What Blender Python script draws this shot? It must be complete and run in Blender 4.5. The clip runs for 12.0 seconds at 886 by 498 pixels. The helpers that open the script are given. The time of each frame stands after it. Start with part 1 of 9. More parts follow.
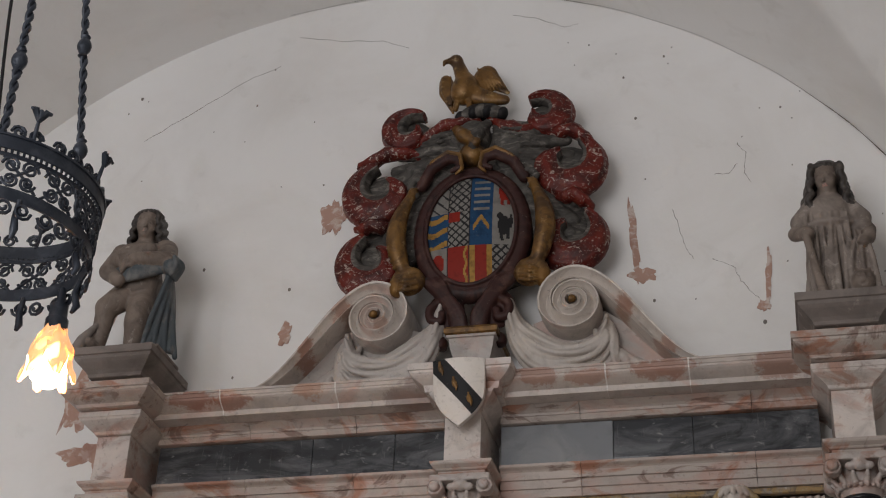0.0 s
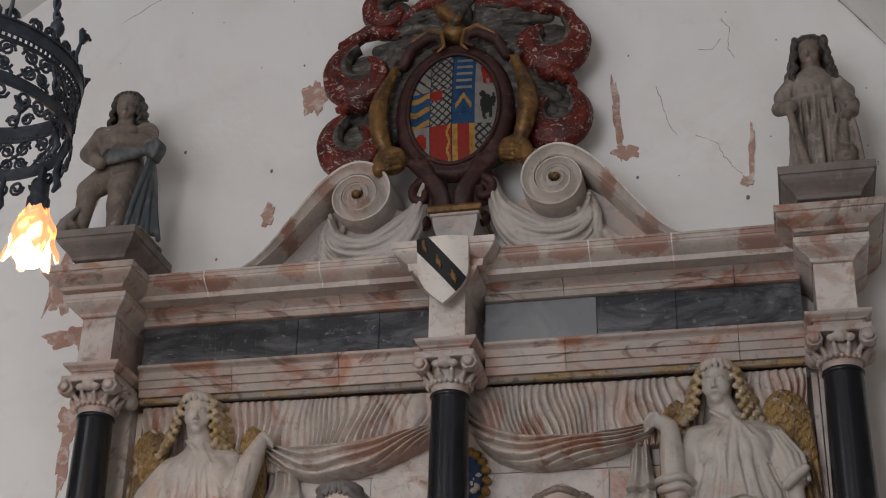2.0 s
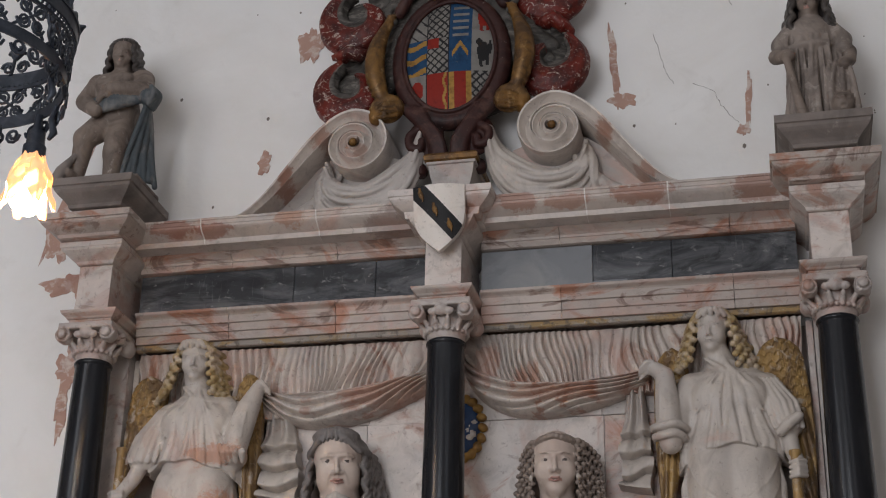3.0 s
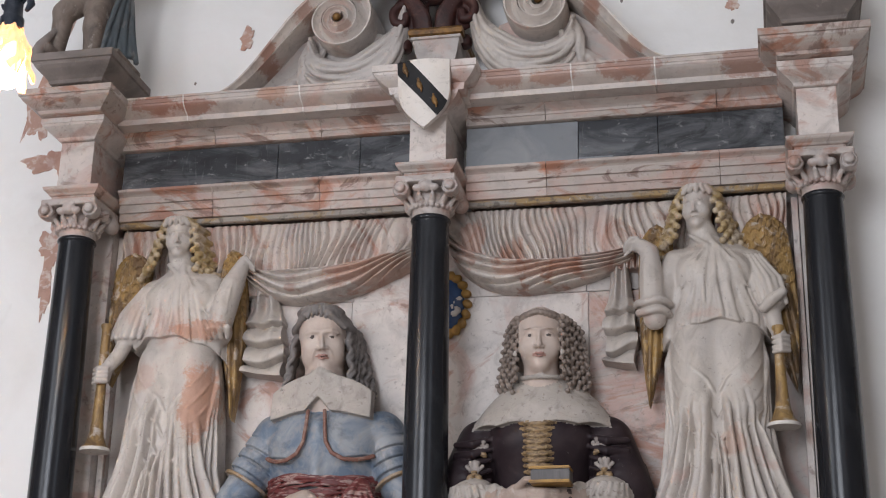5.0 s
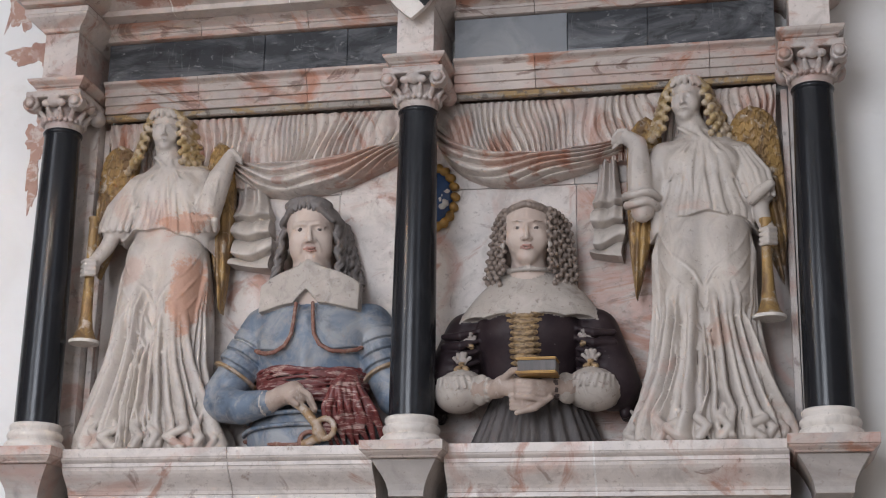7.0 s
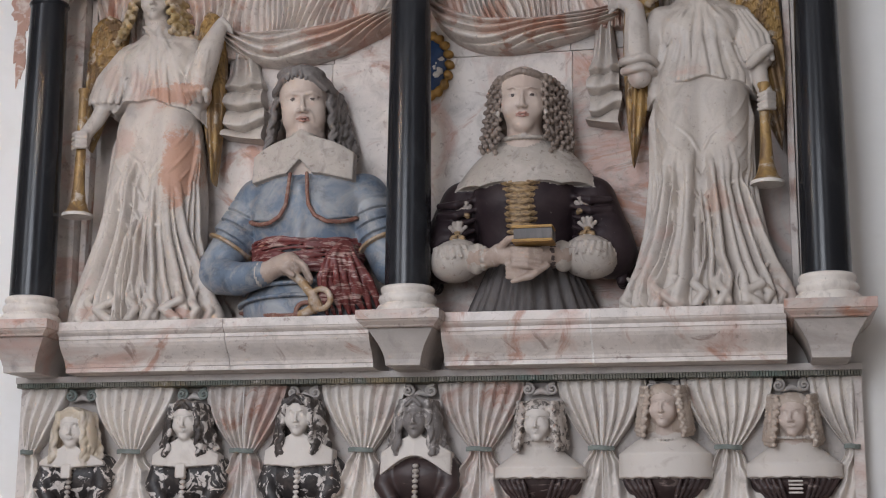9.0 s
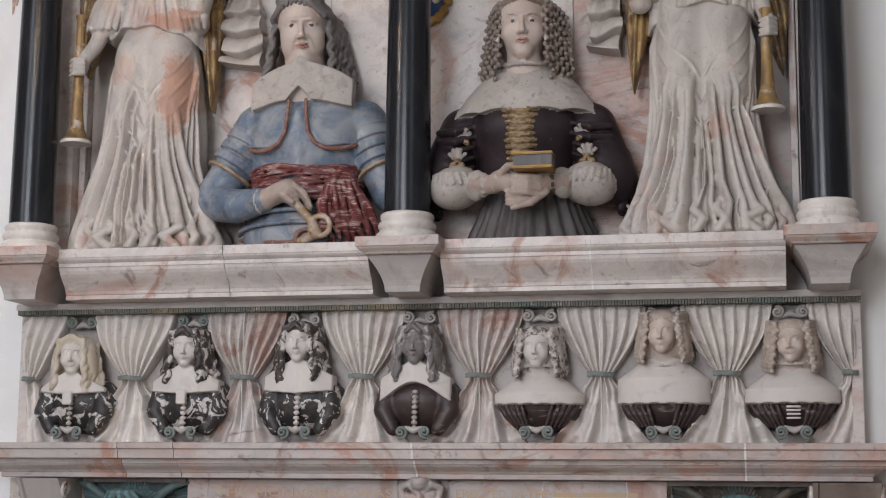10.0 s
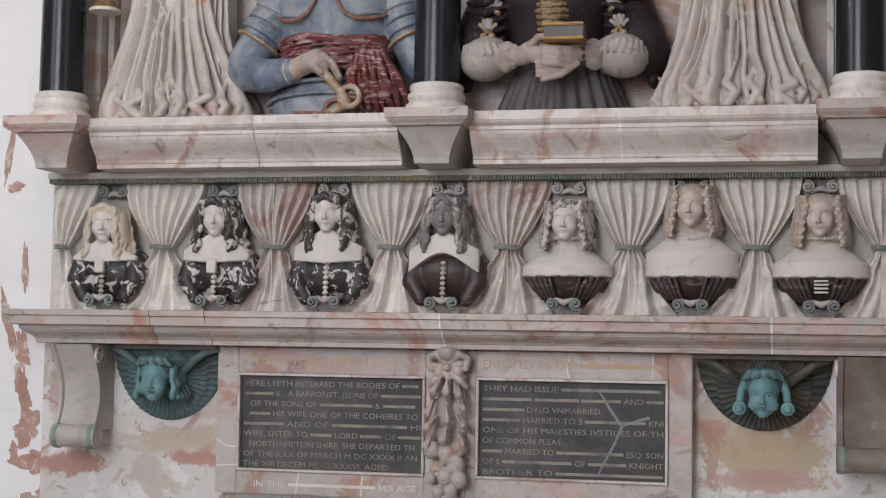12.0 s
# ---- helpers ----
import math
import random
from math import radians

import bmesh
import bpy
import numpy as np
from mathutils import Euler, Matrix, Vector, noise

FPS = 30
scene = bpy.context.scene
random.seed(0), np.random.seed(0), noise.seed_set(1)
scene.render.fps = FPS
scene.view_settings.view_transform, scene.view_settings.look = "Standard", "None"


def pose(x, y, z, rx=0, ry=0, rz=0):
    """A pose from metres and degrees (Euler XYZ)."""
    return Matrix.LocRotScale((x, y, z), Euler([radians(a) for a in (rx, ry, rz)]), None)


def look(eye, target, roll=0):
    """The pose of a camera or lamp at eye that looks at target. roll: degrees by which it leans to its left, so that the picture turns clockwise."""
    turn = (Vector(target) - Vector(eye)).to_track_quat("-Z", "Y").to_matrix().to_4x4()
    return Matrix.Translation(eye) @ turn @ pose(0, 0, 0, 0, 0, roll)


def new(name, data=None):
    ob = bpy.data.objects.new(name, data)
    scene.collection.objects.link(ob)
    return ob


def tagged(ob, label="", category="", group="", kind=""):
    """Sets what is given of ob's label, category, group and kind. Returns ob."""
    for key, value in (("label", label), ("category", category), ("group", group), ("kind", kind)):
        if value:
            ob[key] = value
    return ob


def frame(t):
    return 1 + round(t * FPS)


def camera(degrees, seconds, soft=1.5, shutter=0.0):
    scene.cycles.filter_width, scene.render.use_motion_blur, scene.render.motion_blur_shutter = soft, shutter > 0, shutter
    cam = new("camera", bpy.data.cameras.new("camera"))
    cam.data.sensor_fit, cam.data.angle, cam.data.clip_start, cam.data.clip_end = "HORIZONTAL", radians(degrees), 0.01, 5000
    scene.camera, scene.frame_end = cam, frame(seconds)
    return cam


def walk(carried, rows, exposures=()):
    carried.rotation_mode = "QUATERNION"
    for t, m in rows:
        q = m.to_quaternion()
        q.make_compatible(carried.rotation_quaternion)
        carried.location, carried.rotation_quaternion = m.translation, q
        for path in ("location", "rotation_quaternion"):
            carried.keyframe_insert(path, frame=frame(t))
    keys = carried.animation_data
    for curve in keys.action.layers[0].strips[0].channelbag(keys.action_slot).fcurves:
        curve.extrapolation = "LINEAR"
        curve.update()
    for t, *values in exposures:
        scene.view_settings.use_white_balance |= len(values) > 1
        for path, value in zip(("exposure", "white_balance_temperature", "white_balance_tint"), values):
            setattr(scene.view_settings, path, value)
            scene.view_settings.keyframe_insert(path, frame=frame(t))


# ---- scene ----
cam = camera(32.8, 12.0, soft=1.1)
METRES, EYE, TILT, LEAN, TURN = 8.0, 1.5, 0.0, 0.0, 0.0
PATH = [
    (0, (1.118, -5.156, 1.62), (0.697, -3.485, 2.634), 2.3),
    (0.5, (1.126, -5.144, 1.606), (0.709, -3.458, 2.599), 2.2),
    (1, (1.111, -5.132, 1.592), (0.698, -3.429, 2.557), 1.8),
    (1.5, (1.11, -5.131, 1.593), (0.698, -3.407, 2.521), 1.5),
    (2, (1.112, -5.127, 1.585), (0.701, -3.383, 2.472), 1.3),
    (2.5, (1.115, -5.127, 1.581), (0.703, -3.366, 2.434), 1.3),
    (3, (1.118, -5.134, 1.581), (0.705, -3.36, 2.406), 1.3),
    (5, (1.117, -5.101, 1.562), (0.712, -3.266, 2.246), 1.1),
    (5.5, (1.123, -5.088, 1.555), (0.718, -3.24, 2.203), 1.2),
    (6, (1.133, -5.083, 1.55), (0.732, -3.225, 2.171), 1.1),
    (6.5, (1.132, -5.086, 1.545), (0.731, -3.219, 2.136), 1.1),
    (7, (1.131, -5.084, 1.546), (0.729, -3.205, 2.102), 1.0),
    (7.2, (1.129, -5.076, 1.546), (0.727, -3.194, 2.09), 1.0),
    (8.8, (1.126, -5.041, 1.534), (0.723, -3.125, 1.944), 0.4),
    (9, (1.125, -5.04, 1.533), (0.722, -3.122, 1.929), 0.4),
    (9.5, (1.125, -5.033, 1.518), (0.72, -3.107, 1.87), 0.4),
    (10, (1.128, -5.032, 1.51), (0.721, -3.098, 1.82), 0.4),
    (10.5, (1.135, -5.031, 1.519), (0.719, -3.092, 1.777), 0.3),
    (11, (1.136, -5.034, 1.517), (0.711, -3.091, 1.721), 0.2),
    (11.5, (1.139, -5.034, 1.514), (0.694, -3.092, 1.691), 0.7),
    (12, (1.14, -5.031, 1.513), (0.689, -3.088, 1.652), 1.0),
]
walk(cam, [(t, look(eye, target, roll)) for t, eye, target, roll in PATH], [(0.0, -0.02, 6750, 9), (1.5, -0.10, 6650, 9), (3.0, 0.16, 6450, 9), (5.0, 0.70, 6250, 9), (7.0, 0.70, 6200, 9), (9.0, 0.58, 6250, 9), (12.0, 0.64, 6300, 9)])

# ---- light ----
world = bpy.data.worlds.new("sky")
scene.world = world
world.use_nodes = True
wn = world.node_tree.nodes
sky = wn.new("ShaderNodeTexSky")
sky.sky_type, sky.sun_disc, sky.sun_elevation, sky.sun_rotation = "NISHITA", False, radians(35), radians(200)
world.node_tree.links.new(sky.outputs[0], wn["Background"].inputs[0])
wn["Background"].inputs[1].default_value = 0.1


def window_light(x, y, z, w, h, target, power, colour=(0.92, 0.93, 1.0)):
    """Daylight that comes in through a window's opening."""
    data = bpy.data.lights.new("window_daylight", "AREA")
    data.shape, data.size, data.size_y, data.energy, data.color = "RECTANGLE", w, h, power, colour
    new("window_daylight", data).matrix_world = look((x, y, z), target)


window_light(-2.85, -3.9, 3.9, 1.5, 2.6, (1.0, -1.6, 3.4), 27)
window_light(-1.1, -7.6, 3.2, 2.6, 3.1, (-0.3, 0.0, 2.9), 146)
window_light(1.9, -3.6, 3.9, 0.9, 2.0, (-0.8, -1.4, 3.6), 4.0)


# ---- materials ----
def mat(name, base, layers=(), rough=0.6, metal=0.0, bump=(), vary=0.0, coat=0.0, rough_var=0.0, spec=0.5, spots=()):
    """base colour; layers of (colour, scale, low, high, amount, distortion, stretch): stains; bump of (scale, height); spots of (colour, centre, half size, amount): single ragged stains."""
    m = bpy.data.materials.new(name)
    m.use_nodes = True
    nt = m.node_tree
    bsdf = nt.nodes["Principled BSDF"]
    geo = nt.nodes.new("ShaderNodeNewGeometry")
    info = nt.nodes.new("ShaderNodeObjectInfo")
    colour = nt.nodes.new("ShaderNodeRGB")
    colour.outputs[0].default_value = (*base, 1)
    out = colour.outputs[0]
    for i, (c, scale, low, high, amount, dist, stretch) in enumerate(layers):
        mp = nt.nodes.new("ShaderNodeMapping")
        mp.inputs["Scale"].default_value = stretch
        mp.inputs["Location"].default_value = (i * 3.7, i * 1.9, i * 2.3)
        nt.links.new(geo.outputs["Position"], mp.inputs["Vector"])
        n = nt.nodes.new("ShaderNodeTexNoise")
        n.inputs["Scale"].default_value, n.inputs["Detail"].default_value = scale, 6
        n.inputs["Roughness"].default_value, n.inputs["Distortion"].default_value = 0.62, dist
        nt.links.new(mp.outputs[0], n.inputs["Vector"])
        r = nt.nodes.new("ShaderNodeMapRange")
        r.inputs[1].default_value, r.inputs[2].default_value = low, high
        r.inputs[3].default_value, r.inputs[4].default_value = 0, amount
        nt.links.new(n.outputs["Fac"], r.inputs[0])
        mix = nt.nodes.new("ShaderNodeMix")
        mix.data_type = "RGBA"
        nt.links.new(r.outputs[0], mix.inputs["Factor"])
        nt.links.new(out, mix.inputs["A"])
        mix.inputs["B"].default_value = (*c, 1)
        out = mix.outputs["Result"]
    for c, centre, half, amount in spots:
        mp = nt.nodes.new("ShaderNodeMapping")
        mp.vector_type = "TEXTURE"
        mp.inputs["Location"].default_value, mp.inputs["Scale"].default_value = centre, half
        nt.links.new(geo.outputs["Position"], mp.inputs["Vector"])
        ln = nt.nodes.new("ShaderNodeVectorMath")
        ln.operation = "LENGTH"
        nt.links.new(mp.outputs[0], ln.inputs[0])
        n = nt.nodes.new("ShaderNodeTexNoise")
        n.inputs["Scale"].default_value, n.inputs["Detail"].default_value = 0.9 / max(min(half), 0.05), 9
        n.inputs["Roughness"].default_value, n.inputs["Distortion"].default_value = 0.78, 0.35
        nt.links.new(geo.outputs["Position"], n.inputs["Vector"])
        ad = nt.nodes.new("ShaderNodeMath")
        ad.operation = "MULTIPLY_ADD"
        nt.links.new(n.outputs["Fac"], ad.inputs[0])
        ad.inputs[1].default_value = 2.6
        nt.links.new(ln.outputs["Value"], ad.inputs[2])
        r = nt.nodes.new("ShaderNodeMapRange")
        r.inputs[1].default_value, r.inputs[2].default_value = 1.98, 2.25
        r.inputs[3].default_value, r.inputs[4].default_value = amount, 0
        nt.links.new(ad.outputs[0], r.inputs[0])
        mix = nt.nodes.new("ShaderNodeMix")
        mix.data_type = "RGBA"
        nt.links.new(r.outputs[0], mix.inputs["Factor"])
        nt.links.new(out, mix.inputs["A"])
        mix.inputs["B"].default_value = (*c, 1)
        out = mix.outputs["Result"]
    if vary:
        hs = nt.nodes.new("ShaderNodeHueSaturation")
        mr = nt.nodes.new("ShaderNodeMapRange")
        mr.inputs[3].default_value, mr.inputs[4].default_value = 1 - vary, 1 + vary
        nt.links.new(info.outputs["Random"], mr.inputs[0])
        nt.links.new(mr.outputs[0], hs.inputs["Value"])
        nt.links.new(out, hs.inputs["Color"])
        out = hs.outputs[0]
    nt.links.new(out, bsdf.inputs["Base Color"])
    bsdf.inputs["Roughness"].default_value, bsdf.inputs["Metallic"].default_value = rough, metal
    bsdf.inputs["Specular IOR Level"].default_value = spec
    bsdf.inputs["Coat Weight"].default_value, bsdf.inputs["Coat Roughness"].default_value = coat, 0.25
    if rough_var:
        n = nt.nodes.new("ShaderNodeTexNoise")
        n.inputs["Scale"].default_value, n.inputs["Detail"].default_value = 9, 5
        r = nt.nodes.new("ShaderNodeMapRange")
        r.inputs[3].default_value, r.inputs[4].default_value = rough - rough_var, rough + rough_var
        nt.links.new(geo.outputs["Position"], n.inputs["Vector"])
        nt.links.new(n.outputs["Fac"], r.inputs[0])
        nt.links.new(r.outputs[0], bsdf.inputs["Roughness"])
    last = None
    for scale, height in bump:
        n = nt.nodes.new("ShaderNodeTexNoise")
        n.inputs["Scale"].default_value, n.inputs["Detail"].default_value = scale, 5
        nt.links.new(geo.outputs["Position"], n.inputs["Vector"])
        b = nt.nodes.new("ShaderNodeBump")
        b.inputs["Distance"].default_value, b.inputs["Strength"].default_value = height, 0.8
        nt.links.new(n.outputs["Fac"], b.inputs["Height"])
        if last:
            nt.links.new(last.outputs[0], b.inputs["Normal"])
        last = b
    if last:
        nt.links.new(last.outputs[0], bsdf.inputs["Normal"])
    return m


ONE = (1, 1, 1)
PINK, RUST, DIRT, SOOT = (0.48, 0.285, 0.23), (0.36, 0.15, 0.085), (0.29, 0.25, 0.22), (0.10, 0.085, 0.075)
GREYVEIN = (0.40, 0.37, 0.36)
FLECK = (0.16, 0.12, 0.10)
alabaster = mat("alabaster", (0.64, 0.575, 0.53),
                [(GREYVEIN, 2.2, 0.45, 0.72, 0.65, 1.5, (1, 1, 1.6)), (PINK, 1.7, 0.52, 0.64, 0.65, 2.2, (1, 1, 1.5)), (RUST, 2.6, 0.58, 0.66, 0.7, 2.5, ONE), ((0.17, 0.09, 0.065), 4.5, 0.60, 0.68, 0.6, 3.0, ONE),
                 (DIRT, 14, 0.5, 0.74, 0.55, 0.8, ONE), (FLECK, 55, 0.60, 0.72, 0.5, 0.5, ONE)], 0.42, bump=[(60, 0.0014), (9, 0.002)], vary=0.06, rough_var=0.12)
alabaster_red = mat("veined_alabaster", (0.50, 0.42, 0.37),
                    [(PINK, 2.4, 0.44, 0.58, 0.75, 2.5, (0.8, 1, 1.8)), (RUST, 2.3, 0.53, 0.62, 0.8, 3.0, (0.8, 1, 1.8)), (GREYVEIN, 3.3, 0.5, 0.66, 0.7, 1.5, ONE), ((0.15, 0.08, 0.055), 5, 0.57, 0.66, 0.65, 3.0, (0.7, 1, 1.4)),
                     (DIRT, 13, 0.48, 0.72, 0.65, 0.8, ONE), (FLECK, 50, 0.58, 0.70, 0.6, 0.5, ONE)], 0.42, bump=[(60, 0.0014), (9, 0.002)], vary=0.1, rough_var=0.12)
alabaster_pale = mat("pale_alabaster", (0.70, 0.645, 0.59),
                     [(GREYVEIN, 3.0, 0.48, 0.74, 0.6, 1.2, ONE), (PINK, 2.0, 0.58, 0.70, 0.55, 2.0, (1, 1, 0.6)), (DIRT, 18, 0.52, 0.76, 0.55, 0.8, ONE), (FLECK, 60, 0.61, 0.72, 0.5, 0.5, ONE)],
                     0.45, bump=[(70, 0.0012)], vary=0.05, rough_var=0.1)
alabaster_grey = mat("grey_alabaster", (0.47, 0.43, 0.40),
                     [((0.28, 0.245, 0.225), 2.5, 0.42, 0.68, 0.75, 1.5, ONE), (PINK, 1.9, 0.55, 0.68, 0.55, 2.0, ONE), (SOOT, 9, 0.58, 0.8, 0.5, 0.8, ONE), (FLECK, 55, 0.60, 0.72, 0.5, 0.5, ONE)],
                     0.5, bump=[(60, 0.0012)], vary=0.06)
alabaster_mid = mat("dull_veined_alabaster", (0.49, 0.43, 0.395),
                    [(GREYVEIN, 2.0, 0.45, 0.68, 0.7, 1.8, (0.7, 1, 2)), (PINK, 2.0, 0.50, 0.62, 0.65, 2.5, (0.7, 1, 1.6)), (RUST, 2.0, 0.56, 0.64, 0.7, 3.0, ONE), ((0.16, 0.085, 0.06), 5, 0.58, 0.67, 0.65, 3.0, (0.7, 1, 1.4)),
                     (DIRT, 12, 0.48, 0.72, 0.55, 0.8, ONE), (FLECK, 55, 0.60, 0.72, 0.5, 0.5, ONE)], 0.42, bump=[(60, 0.0014), (9, 0.002)], vary=0.07, rough_var=0.12)
alabaster_robe = mat("robe_alabaster", (0.515, 0.46, 0.41),
                     [(GREYVEIN, 2.6, 0.44, 0.70, 0.6, 1.5, (1, 1, 0.7)), (PINK, 2.2, 0.58, 0.68, 0.45, 2.2, ONE), (DIRT, 16, 0.50, 0.70, 0.55, 0.8, (1, 1, 0.5)), (FLECK, 60, 0.60, 0.72, 0.5, 0.5, ONE)],
                     0.42, bump=[(60, 0.0016)], rough_var=0.1,
                     spots=[((0.42, 0.20, 0.12), (-0.835, -0.25, 2.86), (0.075, 0.3, 0.16), 0.75), ((0.42, 0.20, 0.12), (-0.86, -0.25, 3.13), (0.12, 0.3, 0.05), 0.7), ((0.42, 0.22, 0.15), (-1.05, -0.2, 2.95), (0.06, 0.3, 0.07), 0.35),
                            ((0.45, 0.27, 0.20), (1.02, -0.25, 2.66), (0.05, 0.3, 0.06), 0.5), ((0.40, 0.22, 0.16), (-1.14, -0.2, 2.34), (0.05, 0.3, 0.03), 0.5), ((0.36, 0.17, 0.12), (-0.80, -0.22, 2.33), (0.05, 0.3, 0.025), 0.6), ((0.45, 0.32, 0.26), (-1.12, -0.2, 3.2), (0.04, 0.3, 0.06), 0.5)])
alabaster_sooty = mat("sooty_veined_alabaster", (0.45, 0.385, 0.345),
                      [((0.46, 0.40, 0.355), 3.0, 0.50, 0.62, 0.75, 1.5, (0.7, 1, 2)), (PINK, 2.4, 0.46, 0.60, 0.6, 2.5, (0.8, 1, 1.8)), (RUST, 2.1, 0.52, 0.60, 0.85, 3.0, (0.8, 1, 1.8)), ((0.13, 0.065, 0.045), 4.5, 0.56, 0.63, 0.7, 3.0, (0.7, 1, 1.6)),
                       (DIRT, 10, 0.46, 0.70, 0.6, 0.8, ONE), (SOOT, 30, 0.60, 0.74, 0.5, 0.8, ONE)], 0.45, bump=[(60, 0.0016), (9, 0.003)], vary=0.14, rough_var=0.12)
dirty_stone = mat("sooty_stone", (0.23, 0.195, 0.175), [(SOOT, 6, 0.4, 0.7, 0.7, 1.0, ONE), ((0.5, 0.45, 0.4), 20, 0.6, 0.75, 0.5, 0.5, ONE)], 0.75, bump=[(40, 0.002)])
touch = mat("black_marble", (0.012, 0.013, 0.016), [((0.05, 0.052, 0.058), 5, 0.5, 0.8, 0.6, 1.0, (1, 1, 0.3)), ((0.25, 0.24, 0.23), 60, 0.74, 0.8, 0.6, 0, ONE)],
            0.22, bump=[(80, 0.0004)], rough_var=0.07, spec=0.32)
slate = mat("dark_slate", (0.030, 0.032, 0.037), [((0.17, 0.175, 0.185), 3, 0.42, 0.66, 0.85, 1.5, (0.7, 1, 2.5)), ((0.012, 0.012, 0.014), 7, 0.52, 0.66, 0.7, 2.0, (0.8, 1, 1.5)), ((0.34, 0.34, 0.34), 40, 0.60, 0.72, 0.6, 0.5, (0.5, 1, 1)), ((0.22, 0.22, 0.22), 12, 0.62, 0.75, 0.5, 2, (3, 1, 0.4))],
            0.5, bump=[(50, 0.0008)], vary=0.25, spec=0.3)
slate_pale = mat("pale_slate", (0.19, 0.20, 0.215), [((0.31, 0.315, 0.32), 5, 0.45, 0.75, 0.7, 1.0, ONE), ((0.08, 0.085, 0.09), 9, 0.55, 0.8, 0.5, 0.5, ONE)], 0.5, bump=[(50, 0.0006)])
plaster = mat("limewashed_plaster", (0.85, 0.84, 0.825),
              [((0.72, 0.695, 0.66), 1.3, 0.45, 0.75, 0.7, 0.6, ONE), ((0.55, 0.52, 0.48), 5, 0.6, 0.85, 0.4, 0.5, ONE), ((0.40, 0.36, 0.32), 45, 0.72, 0.8, 0.5, 0, ONE)],
              0.85, bump=[(4, 0.006), (35, 0.0012)])
gilt = mat("worn_gilding", (0.36, 0.225, 0.080), [((0.12, 0.070, 0.038), 20, 0.42, 0.60, 0.85, 0.8, (1, 1, 0.4)), ((0.50, 0.44, 0.38), 22, 0.56, 0.66, 0.75, 0.8, ONE)], 0.5, 0.15, bump=[(60, 0.0015)])
fillet_gilt = mat("flaked_gilding_on_stone", (0.30, 0.265, 0.23), [((0.33, 0.21, 0.075), 9, 0.48, 0.56, 0.9, 1.0, (0.6, 1, 1)), ((0.10, 0.08, 0.065), 30, 0.5, 0.62, 0.8, 0.8, ONE), ((0.55, 0.50, 0.45), 45, 0.6, 0.68, 0.7, 0.5, ONE)], 0.6, bump=[(40, 0.003)])
streaked = mat("rust_streaked_alabaster", (0.60, 0.535, 0.485), [(PINK, 3.5, 0.46, 0.58, 0.6, 2.0, ONE), (RUST, 4.2, 0.49, 0.56, 0.9, 2.5, ONE), ((0.16, 0.09, 0.065), 6, 0.54, 0.63, 0.7, 3.0, ONE), (GREYVEIN, 5, 0.5, 0.68, 0.6, 1.5, ONE), (DIRT, 16, 0.5, 0.7, 0.6, 0.8, ONE), (FLECK, 55, 0.60, 0.72, 0.5, 0.5, ONE)], 0.42, bump=[(60, 0.0014)], rough_var=0.1)
gold_paint = mat("ochre_gold", (0.36, 0.20, 0.045), [((0.11, 0.06, 0.03), 18, 0.45, 0.7, 0.8, 0.5, ONE), ((0.55, 0.48, 0.40), 40, 0.66, 0.75, 0.6, 0, ONE)], 0.5, 0.2, bump=[(60, 0.0015)])
mortar = mat("white_mortar", (0.72, 0.69, 0.66), [(DIRT, 30, 0.5, 0.8, 0.5, 0, ONE)], 0.9)


# ---- building blocks ----
def thing(name, at, label, category, group="", kind=""):
    ob = new(name)
    ob.empty_display_size = 0.05
    ob.location = at
    return tagged(ob, label, category, group, kind)


def root_of(ob):
    while ob.parent:
        ob = ob.parent
    return ob


def finish(name, me, materials, parent, label="", smooth=None):
    """Links a mesh that is built in world coordinates under its thing."""
    for m in materials if isinstance(materials, (list, tuple)) else [materials]:
        me.materials.append(m)
    if smooth is not None:
        me.polygons.foreach_set("use_smooth", [True] * len(me.polygons))
        if smooth < 180:
            me.set_sharp_from_angle(angle=radians(smooth))
    ob = new(name, me)
    if parent:
        me.transform(Matrix.Translation(-root_of(parent).location))
        ob.parent = parent
    return tagged(ob, label)


def part(name, bm, materials, parent=None, label="", smooth=None):
    bmesh.ops.recalc_face_normals(bm, faces=bm.faces)
    me = bpy.data.meshes.new(name)
    bm.to_mesh(me)
    bm.free()
    return finish(name, me, materials, parent, label, smooth)


def box(bm, lo, hi, bevel=0.0, slot=0):
    vs = [bm.verts.new((x, y, z)) for x in (lo[0], hi[0]) for y in (lo[1], hi[1]) for z in (lo[2], hi[2])]
    fs = [bm.faces.new([vs[i] for i in q]) for q in ((0, 1, 3, 2), (4, 6, 7, 5), (0, 4, 5, 1), (2, 3, 7, 6), (0, 2, 6, 4), (1, 5, 7, 3))]
    for f in fs:
        f.material_index = slot
    if bevel:
        bmesh.ops.bevel(bm, geom=list({e for f in fs for e in f.edges}), offset=bevel, segments=2, affect="EDGES")
    return vs


def boxed(lo, hi, bevel=0.003):
    bm = bmesh.new()
    box(bm, lo, hi, bevel)
    return bm


